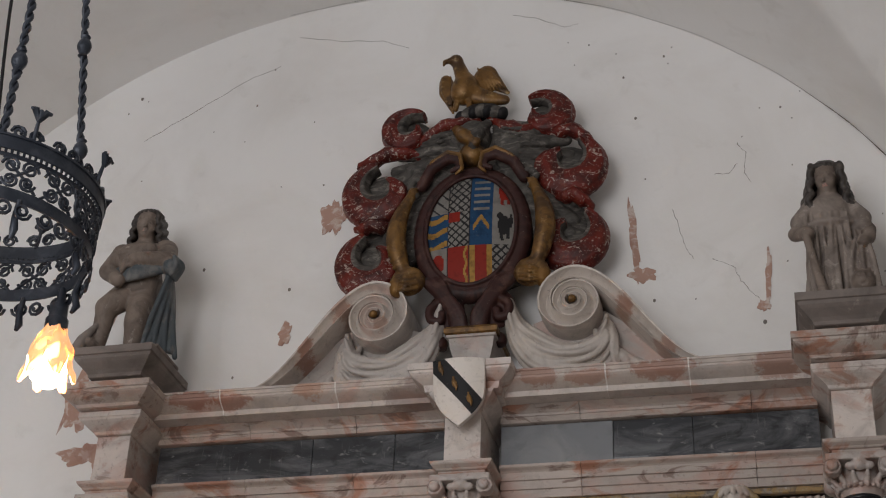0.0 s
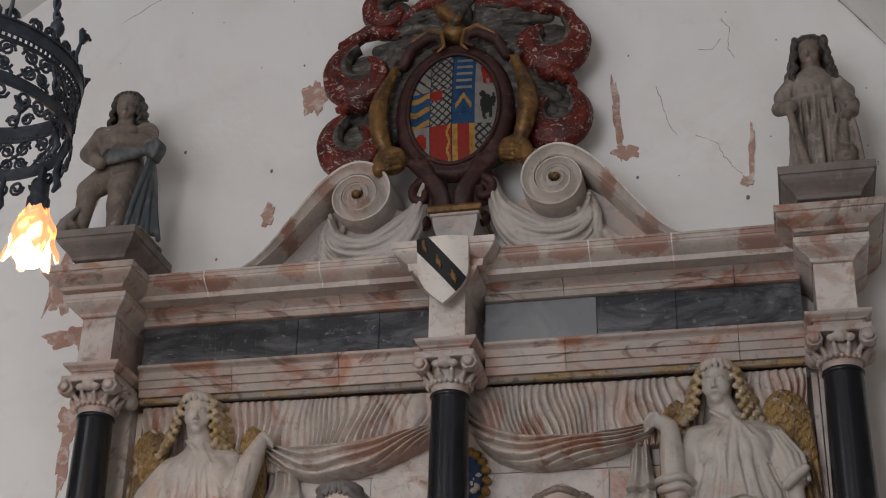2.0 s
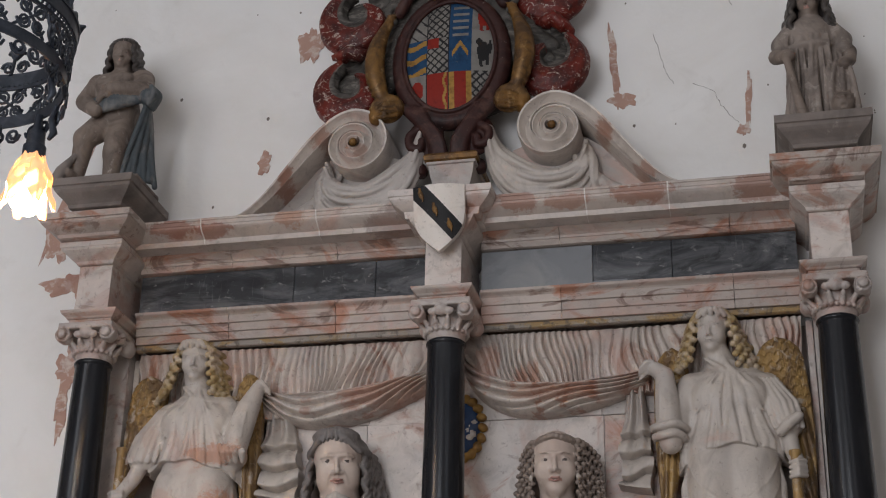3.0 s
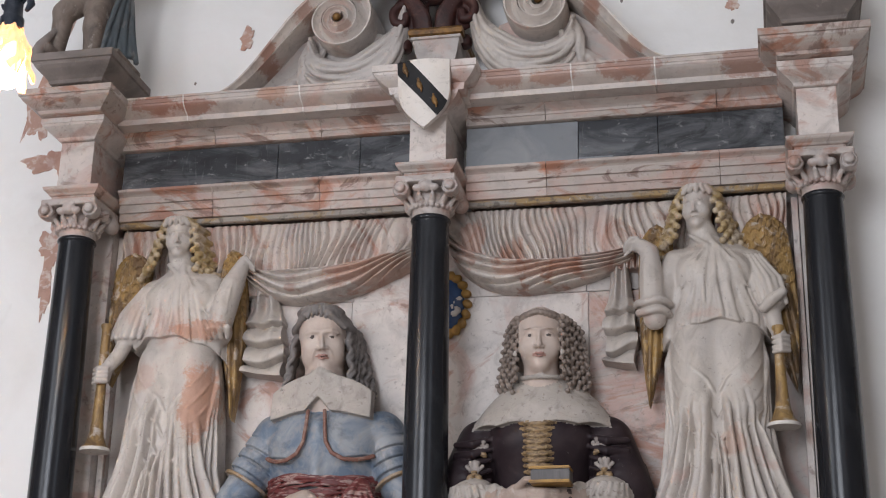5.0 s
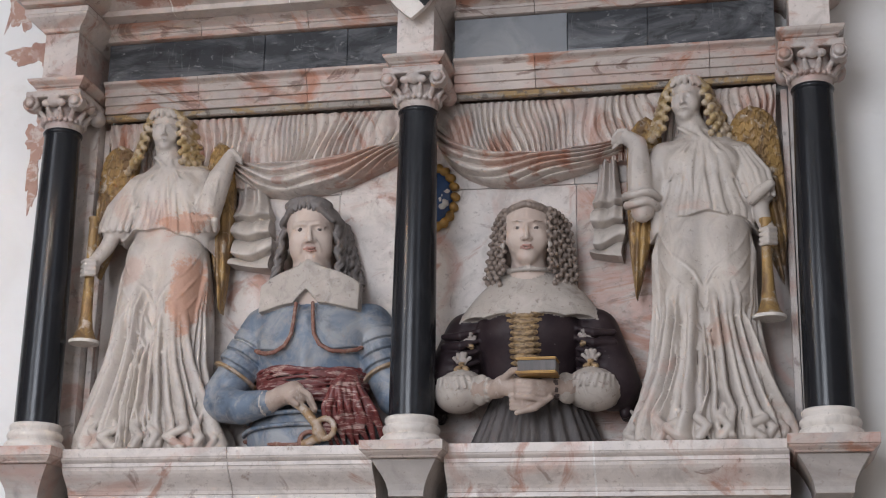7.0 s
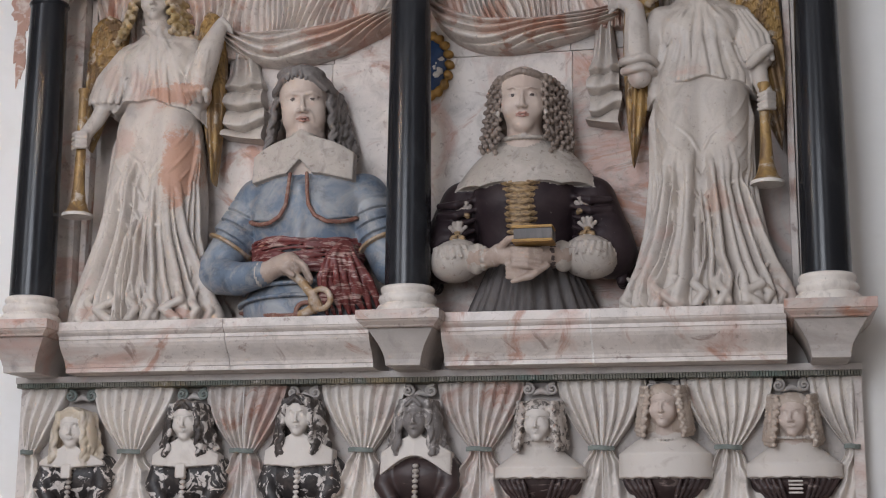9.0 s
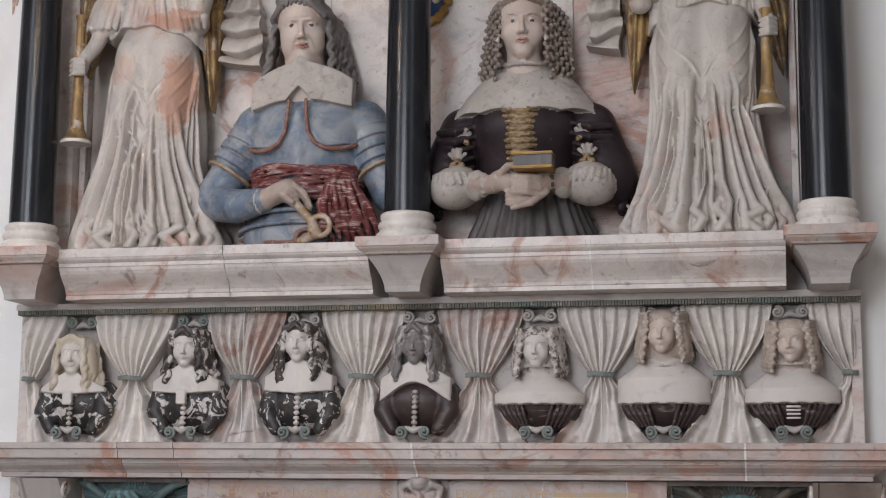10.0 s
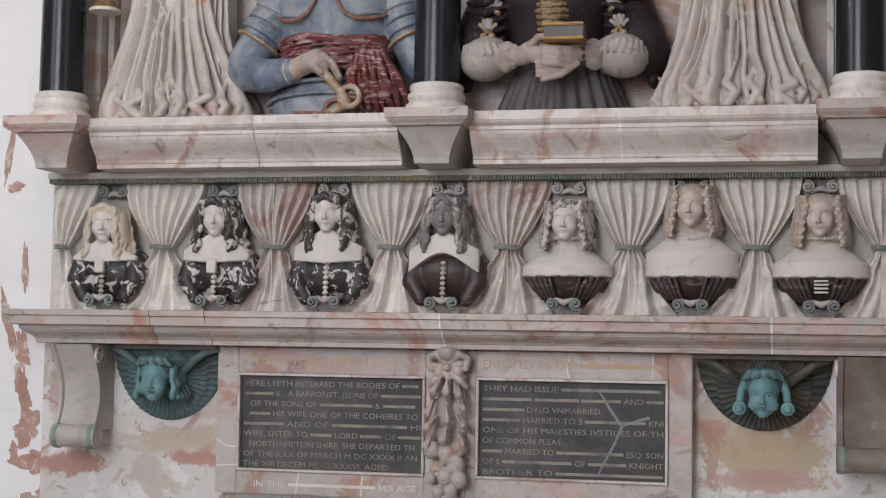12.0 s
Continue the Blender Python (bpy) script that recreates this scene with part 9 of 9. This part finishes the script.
def robed_figure():
    x, y, z = 1.35, -0.24, 4.209
    c = Clay((x - 0.19, y - 0.16, z - 0.003), (x + 0.19, y + 0.14, z + 0.62), 0.0046)
    R_, H, F, M2, K2 = 0, 1, 2, 3, 4
    c.column(z, z + 0.36, lambda q: (x + 0.01 + 0 * q, y + 0 * q, 0.118 - 0.10 * (q - z) + 0 * q, 0.085 - 0.04 * (q - z), lambda a, q: 0.010 * np.sin(11 * a + 6 * q) + 0.007 * np.sin(19 * a)), R_, 0.01)
    c.ell((x, y, z + 0.385), (0.086, 0.070, 0.10), R_, 0.03)
    c.ell((x, y - 0.01, z + 0.325), (0.106, 0.082, 0.024), R_, 0.012)
    for s in (-1, 1):
        c.path([(x + s * 0.068, y, z + 0.425), (x + s * 0.108, y - 0.015, z + 0.36), (x + s * 0.112, y - 0.045, z + 0.315)], [0.034, 0.038, 0.028], R_, 0.012)
        for j in range(4):
            c.path([(x + s * (0.055 + 0.010 * j), y - 0.028, z + 0.435), (x + s * (0.085 + 0.013 * j), y - 0.044 + 0.006 * j, z + 0.375 - 0.008 * j), (x + s * (0.092 + 0.014 * j), y - 0.060 + 0.006 * j, z + 0.325)], [0.003, 0.007, 0.006], R_, 0.005)
    c.path([(x - 0.13, y - 0.04, z + 0.30), (x - 0.115, y - 0.08, z + 0.275), (x - 0.09, y - 0.10, z + 0.265)], [0.028, 0.025, 0.026], F, 0.008)
    c.path([(x - 0.10, y - 0.11, z + 0.27), (x - 0.075, y - 0.115, z + 0.12), (x - 0.055, y - 0.115, z + 0.012)], [0.013, 0.015, 0.019], F, 0.004)
    c.path([(x + 0.13, y - 0.03, z + 0.30), (x + 0.125, y - 0.06, z + 0.25), (x + 0.105, y - 0.08, z + 0.225)], [0.026, 0.023, 0.024], F, 0.008)
    for j in range(5):
        c.path([(x + 0.075 + 0.010 * j, y - 0.07 + 0.008 * (j % 2), z + 0.245 + 0.006 * j), (x + 0.055 + 0.018 * j, y - 0.085 + 0.012 * (j % 2), z + 0.16), (x + 0.045 + 0.023 * j, y - 0.075 + 0.01 * (j % 2), z + 0.03 + 0.01 * (j % 3))], [0.006, 0.011, 0.013], R_, 0.003)
    for j in range(6):
        c.path([(x - 0.055 + 0.022 * j, y - 0.068, z + 0.315), (x - 0.060 + 0.022 * j + 0.006 * math.sin(j * 2), y - 0.086, z + 0.17), (x - 0.068 + 0.024 * j, y - 0.088, z + 0.02)], [0.004, 0.008, 0.010], R_, 0.004)
    # lion-like mane over the mask
    for j in range(7):
        a = 0.3 + 0.42 * j
        c.path([(x + 0.085 + 0.03 * math.cos(a), y - 0.085, z + 0.06 + 0.035 * math.sin(a)), (x + 0.085 + 0.055 * math.cos(a), y - 0.075, z + 0.055 + 0.06 * math.sin(a))], [0.013, 0.009], F, 0.003)
    # carved mask by the hem
    c.ell((x + 0.085, y - 0.09, z + 0.055), (0.04, 0.04, 0.045), F, 0.008)
    for s in (-1, 1):
        c.ell((x + 0.085 + s * 0.016, y - 0.128, z + 0.066), (0.010, 0.012, 0.009), F, 0.002, cut=True)
    c.ell((x + 0.085, y - 0.13, z + 0.032), (0.016, 0.012, 0.008), F, 0.002, cut=True)
    c.cap((x, y, z + 0.44), (x, y - 0.01, z + 0.50), 0.040, 0.034, F, 0.012)
    head(c, (x, y - 0.025, z + 0.535), 0.120, (20, 0, -16), F, M2, K2, F)
    c.ell((x + 0.004, y + 0.006, z + 0.560), (0.068, 0.066, 0.048), H, 0.006)
    for a in np.linspace(-1.6, 1.6, 13):
        c.path([(x + 0.02 * math.sin(a), y - 0.03, z + 0.607), (x + 0.062 * math.sin(a), y - 0.022 - 0.044 * math.cos(a), z + 0.562 + 0.018 * math.cos(a))], [0.009, 0.008], H, 0.003)
    c.ell((x, y + 0.035, z + 0.50), (0.072, 0.04, 0.075), H, 0.01)
    c.ell((x, y - 0.006, z + 0.580), (0.062, 0.060, 0.034), H, 0.008)
    for s in (-1, 1):
        for j in range(7):
            f = j / 6
            lock(c, (x + s * 0.052, y - 0.050 + 0.075 * f, z + 0.585), (x + s * (0.068 + 0.028 * f), y - 0.045 + 0.07 * f, z + 0.425 - 0.01 * (j % 2)), 0.013, 0.011, 0.009, 3.0, H, 16, 0.002, j * 1.7)
    c.brick((x, y, z + 0.004), (0.14, 0.11, 0.012), 0.004, R_)
    return statue("robed_statue", c, [stone_robe, dark_hair, stone_figure, lips, dark_line], (x, y, 4.209), "weathered pale stone robed figure with long dark hair and staff")


robed_figure()

# ---- marks on the church wall ----
red_wall = mat("exposed_red_plaster", (0.46, 0.29, 0.23), [((0.68, 0.61, 0.56), 20, 0.50, 0.60, 0.8, 0.8, ONE), ((0.36, 0.19, 0.15), 7, 0.5, 0.64, 0.6, 0.8, ONE), ((0.18, 0.10, 0.08), 22, 0.6, 0.75, 0.6, 0.5, ONE)], 0.9, bump=[(30, 0.002)])
crack_dark = mat("crack_shadow", (0.20, 0.175, 0.155), [], 0.95)
back = bpy.data.objects["wall_back"]


def patch(cx, cz, rx, rz, lean=0.0, seed=0, m=None):
    """A ragged area where the limewash has come off."""
    r = random.Random(seed)
    bm = bmesh.new()
    n = 40
    ph = [r.random() * 6.28 for _ in range(4)]
    ring = []
    for j in range(n):
        a = 2 * math.pi * j / n
        k = 1 + 0.22 * math.sin(2 * a + ph[0]) + 0.16 * math.sin(5 * a + ph[1]) + 0.10 * math.sin(11 * a + ph[2]) + 0.05 * r.random()
        u, v = rx * k * math.cos(a), rz * k * math.sin(a)
        ring.append((cx + u + lean * v, cz + v))
    f0 = [bm.verts.new((x, -0.0022 - 0.0006 * (seed % 6), z)) for x, z in ring]
    f1 = [bm.verts.new((x, 0.002, z)) for x, z in ring]
    bm.faces.new(f0)
    for j in range(n):
        bm.faces.new((f0[j], f1[j], f1[(j + 1) % n], f0[(j + 1) % n]))
    part("plaster_loss", bm, m or red_wall, back, "pinkish patch where limewash is lost")


for i, a in enumerate(((0.60, 4.72, 0.018, 0.15, -0.08), (0.63, 4.55, 0.045, 0.035, -0.6), (1.11, 4.50, 0.012, 0.11, 0.05), (1.085, 4.375, 0.02, 0.026, 0), (-0.665, 4.95, 0.045, 0.09, 0.0), (-0.83, 4.41, 0.028, 0.045, 0.2),
                       (-1.66, 4.42, 0.035, 0.28, 0.25), (-1.70, 4.13, 0.05, 0.10, 0), (-1.62, 3.93, 0.10, 0.05, 0.1), (-1.56, 3.86, 0.03, 0.10, -0.1), (-1.585, 3.56, 0.05, 0.06, 0), (-1.59, 3.42, 0.022, 0.14, 0.05), (-1.57, 3.66, 0.02, 0.10, 0.1),
                       (-1.66, 2.33, 0.035, 0.03, 0), (-1.68, 2.22, 0.012, 0.10, 0.1), (-1.65, 2.10, 0.03, 0.018, 0), (-1.60, 1.80, 0.010, 0.09, 0), (-1.66, 1.60, 0.018, 0.10, -0.2), (-1.60, 1.50, 0.022, 0.08, -0.2), (-1.595, 1.36, 0.03, 0.07, -0.2),
                       (-1.57, 1.22, 0.05, 0.06, 0), (-1.50, 1.10, 0.10, 0.045, 0), (-1.45, 0.98, 0.08, 0.05, 0), (-1.57, 0.95, 0.05, 0.03, 0.2), (-1.62, 1.13, 0.02, 0.03, 0))):
    patch(*a, seed=i)
cracks = (((0.76, 4.84), (0.785, 4.73), (0.80, 4.66), (0.835, 4.595)), ((0.90, 4.60), (0.985, 4.555), (1.00, 4.50), (1.04, 4.44), (1.075, 4.405)), ((1.03, 5.13), (1.06, 5.08), (1.05, 4.98), (1.075, 4.93)), ((0.93, 4.99), (0.99, 4.985), (1.03, 5.04)),
          ((0.10, 5.93), (0.20, 5.90), (0.33, 5.83), (0.40, 5.84)), ((-0.9, 5.95), (-0.7, 5.90), (-0.5, 5.87), (-0.35, 5.80)), ((-1.6, 5.45), (-1.35, 5.60), (-1.1, 5.75), (-0.95, 5.80)))
rnd = random.Random(4)
for pts in cracks:
    bm = bmesh.new()
    line = []
    for (x0, z0), (x1, z1) in zip(pts, pts[1:]):
        for j in range(6):
            f = j / 6
            line.append((x0 + (x1 - x0) * f + 0.006 * (rnd.random() - 0.5), -0.0005, z0 + (z1 - z0) * f + 0.006 * (rnd.random() - 0.5)))
    sweep(bm, line, [0.0005 + 0.0010 * rnd.random() for _ in line], 5, flat=0.5)
    part("crack", bm, crack_dark, back, "fine dark crack")
bm = bmesh.new()
for j in range(70):
    x, z = rnd.uniform(-1.7, 1.6), rnd.uniform(4.1, 5.9)
    if abs(x) < 0.6 and z < 5.5:
        continue
    bmesh.ops.create_icosphere(bm, subdivisions=1, radius=0.003 + 0.006 * rnd.random() ** 3, matrix=Matrix.Translation((x, 0.0, z)) @ Matrix.Diagonal((1, 0.3, 1.3, 1)))
tagged(part("pock_marks", bm, crack_dark, back, "small dark pock marks"), kind="stuff")
# hairline where the wall meets the vault
bm = bmesh.new()
line = [(AX + (AR - 0.004) * math.cos(a), -0.012 - 0.003 * math.sin(40 * a), AZ + (AR - 0.004) * math.sin(a)) for a in np.linspace(0.45, 1.75, 90)]
sweep(bm, line, [0.0006 + 0.0024 * max(0, math.sin(j * 0.13)) * rnd.random() for j, _ in enumerate(line)], 5)
part("crack", bm, crack_dark, back, "dark crack along the edge of the vault")
# The iron's blue cast puts reflected sky into its base colour.
iron = mat("painted_black_iron_sky_tint", (0.030, 0.037, 0.052), [((0.085, 0.097, 0.12), 18, 0.45, 0.7, 0.7, 0.5, ONE), ((0.10, 0.05, 0.03), 30, 0.66, 0.76, 0.5, 0, ONE)], 0.38, 0.35, bump=[(80, 0.0006)])
hook = thing("wall_hook", (1.68, 0.0, 4.9), "dark iron hook block fixed high on the white wall", "hook")
bm = bmesh.new()
sweep(bm, [(1.69, 0.0, 4.98), (1.685, -0.07, 4.97), (1.69, -0.10, 4.93), (1.70, -0.09, 4.86)], [0.03, 0.035, 0.04, 0.03], 8)
part("shank", bm, dirty_stone, hook, smooth=50)

# ---- wrought iron hanging light ----
LX, LY, LZ = -1.085, -1.85, 3.925
lamp = thing("iron_chandelier", (LX, LY, 3.40), "black wrought iron ring chandelier hung on twisted rods", "chandelier")


def hoop(r, z0, z1, thick=0.006):
    bm = bmesh.new()
    seg = 72
    loops = []
    for rr, z in ((r, z0), (r, z1), (r - thick, z1), (r - thick, z0)):
        loops.append([bm.verts.new((LX + rr * math.cos(2 * math.pi * j / seg), LY + rr * math.sin(2 * math.pi * j / seg), z)) for j in range(seg)])
    for k in range(4):
        a, b = loops[k], loops[(k + 1) % 4]
        for j in range(seg):
            bm.faces.new((a[j], a[(j + 1) % seg], b[(j + 1) % seg], b[j]))
    return bm


for r, z0, z1 in ((0.327, 3.912, 3.952), (0.318, 3.893, 3.904), (0.314, 3.760, 3.798), (0.331, 3.952, 3.959)):
    part("hoop", hoop(r, z0, z1), iron, lamp, "iron hoop", 40)
bm = bmesh.new()
for j in range(120):
    a = 2 * math.pi * j / 120
    box(bm, (LX + 0.321 * math.cos(a) - 0.003, LY + 0.321 * math.sin(a) - 0.003, 3.903), (LX + 0.321 * math.cos(a) + 0.003, LY + 0.321 * math.sin(a) + 0.003, 3.916))
tagged(part("beading", bm, iron, lamp), kind="stuff")


def on_ring(a, r, z):
    return (LX + r * math.cos(a), LY + r * math.sin(a), z)


def curl(a, z, size, hand, vert, r=0.318, turns=1.6):
    """A flat iron scroll that lies on the ring's surface at angle a."""
    pts = []
    for j in range(16):
        f = j / 15
        t = f * turns * 2 * math.pi
        rr = size * (1 - 0.75 * f)
        pts.append(on_ring(a + hand * (rr * math.cos(t) - size * 0.2) / r, r, z + vert * rr * math.sin(t)))
    return pts


for i in range(16):
    a = 2 * math.pi * i / 16
    for hand in (-1, 1):
        for pts, rad in ((curl(a + hand * 0.10, 3.868, 0.026, hand, 1), 0.0048), (curl(a + hand * 0.09, 3.822, 0.024, hand, -1), 0.0048),
                         ([on_ring(a, 0.318, 3.845), on_ring(a + hand * 0.07, 0.318, 3.865), on_ring(a + hand * 0.16, 0.316, 3.892)], 0.005), ([on_ring(a, 0.318, 3.845), on_ring(a + hand * 0.08, 0.316, 3.825), on_ring(a + hand * 0.17, 0.314, 3.797)], 0.005),
                         (curl(a + hand * 0.09, 3.975, 0.022, hand, 1), 0.0052), (curl(a + hand * 0.10, 3.735, 0.026, hand, -1), 0.0052)):
            bm = bmesh.new()
            sweep(bm, pts, rad, 5)
            part("iron_scroll", bm, iron, lamp, smooth=60)
for i in range(8):
    a = 2 * math.pi * i / 8 + 0.05
    bm = bmesh.new()
    sweep(bm, [on_ring(a, 0.322, 3.95), on_ring(a, 0.330, 3.99), on_ring(a, 0.338, 4.03)], [0.006, 0.007, 0.005], 6)
    for hand in (-1, 0, 1):
        sweep(bm, [on_ring(a, 0.338, 4.02), on_ring(a + hand * 0.05, 0.345, 4.05), on_ring(a + hand * 0.085, 0.352, 4.045)], [0.008, 0.011, 0.005], 6)
    part("finial", bm, iron, lamp, "iron leaf finial", 60)
    bm = bmesh.new()
    sweep(bm, [on_ring(a, 0.312, 3.77), on_ring(a, 0.30, 3.72), on_ring(a, 0.312, 3.68), on_ring(a, 0.30, 3.655)], [0.008, 0.010, 0.012, 0.006], 7)
    part("pendant", bm, iron, lamp, "iron pendant bracket", 60)
# twisted hanging rods with knops
for i in range(4):
    a = math.radians((303, 63, 268, 183)[i])
    p, q = Vector(on_ring(a, 0.312, 3.95)), Vector((LX + 0.11 * math.cos(a), LY + 0.11 * math.sin(a), 5.30))
    for k in range(2):
        bm = bmesh.new()
        pts = [p + (q - p) * f + Vector((0.007 * math.cos(f * 90 + math.pi * k), 0.007 * math.sin(f * 90 + math.pi * k), 0)) for f in np.linspace(0, 1, 130)]
        sweep(bm, pts, 0.0075, 6)
        part("twisted_rod", bm, iron, lamp, "twisted iron rod", 60)
    for f in (0.22, 0.50, 0.78):
        m = p + (q - p) * f
        bm = bmesh.new()
        lathe(bm, [(0.008, m.z - 0.045), (0.016, m.z - 0.040), (0.012, m.z - 0.032), (0.022, m.z - 0.012), (0.024, m.z), (0.021, m.z + 0.014), (0.011, m.z + 0.03), (0.016, m.z + 0.038), (0.008, m.z + 0.043)], m.x, m.y, 14)
        part("knop", bm, iron, lamp, "turned iron knop", 60)
bm = bmesh.new()
a = math.radians(300)
p = Vector(on_ring(a, 0.312, 3.95))
cable = [p + Vector((-0.03 * math.sin(f * 3.1) - 0.06 * f, 0.0, 1.3 * f)) for f in np.linspace(0, 1, 30)]
sweep(bm, cable, 0.0055, 6)
part("cable", bm, tin_black, lamp, "loose black electric cable", 60)
bm = bmesh.new()
lathe(bm, [(0.02, 5.27), (0.13, 5.28), (0.13, 5.31), (0.05, 5.34), (0.015, 5.40), (0.015, 6.10)], LX, LY, 24)
part("crown", bm, iron, lamp, "iron crown at the top of the rods", 50)

# lit tulip lamps
glass_lit = bpy.data.materials.new("lit_amber_glass")
glass_lit.use_nodes = True
gb = glass_lit.node_tree.nodes["Principled BSDF"]
gb.inputs["Base Color"].default_value = (0.9, 0.55, 0.25, 1)
gb.inputs["Roughness"].default_value = 0.3
gb.inputs["Transmission Weight"].default_value = 0.5
gb.inputs["Emission Color"].default_value = (1.0, 0.40, 0.14, 1)
gb.inputs["Emission Strength"].default_value = 0.85
bulb_lit = bpy.data.materials.new("lit_bulb")
bulb_lit.use_nodes = True
bb = bulb_lit.node_tree.nodes["Principled BSDF"]
bb.inputs["Emission Color"].default_value = (1.0, 0.88, 0.70, 1)
bb.inputs["Emission Strength"].default_value = 40.0


def tulip(a):
    x, y, _ = on_ring(a, 0.295, 0)
    t = thing("tulip_lamp", (x, y, 3.44), "lit amber glass tulip shade hanging under the iron ring", "lamp", "lamps of the chandelier")
    bm = bmesh.new()
    lathe(bm, [(0.012, 3.76), (0.014, 3.71), (0.026, 3.705), (0.028, 3.66), (0.034, 3.655), (0.034, 3.62), (0.026, 3.615)], x, y, 20)
    part("socket", bm, iron, t, "iron lamp socket", 50)
    for j in range(6):
        b = 2 * math.pi * j / 6 + 0.3
        dx, dy = math.cos(b), math.sin(b)

        def at(u, v, dx=dx, dy=dy):
            s = (u * 2 - 1) * (0.031 * np.sin(math.pi * np.clip(0.18 + 0.74 * v, 0, 1)) + 0.003)
            rr = 0.026 + 0.036 * np.sin(np.clip(v, 0, 1) * 2.3) - 0.006 * np.cos(u * 6.28) + 0.024 * np.clip(v - 0.72, 0, 1) * 4 + 0.004 * np.sin(v * 14 + u * 5)
            return x + dx * rr - dy * s, y + dy * rr + dx * s, 3.628 - 0.175 * v
        me = sheet(9, 16, at, 0.003)
        finish("petal", me, glass_lit, t, "amber glass petal", 60)
    bm = bmesh.new()
    lathe(bm, [(0.004, 3.605), (0.02, 3.585), (0.040, 3.55), (0.052, 3.50), (0.048, 3.465), (0.028, 3.442), (0.003, 3.436)], x, y, 20)
    part("bulb", bm, bulb_lit, t, "lit bulb", 60)
    data = bpy.data.lights.new("lamp_glow", "POINT")
    data.energy, data.color, data.shadow_soft_size = 2.0, (1.0, 0.72, 0.42), 0.03
    new("lamp_glow", data).location = (x, y, 3.45)


for a in (62, 152, 232):
    tulip(math.radians(a))
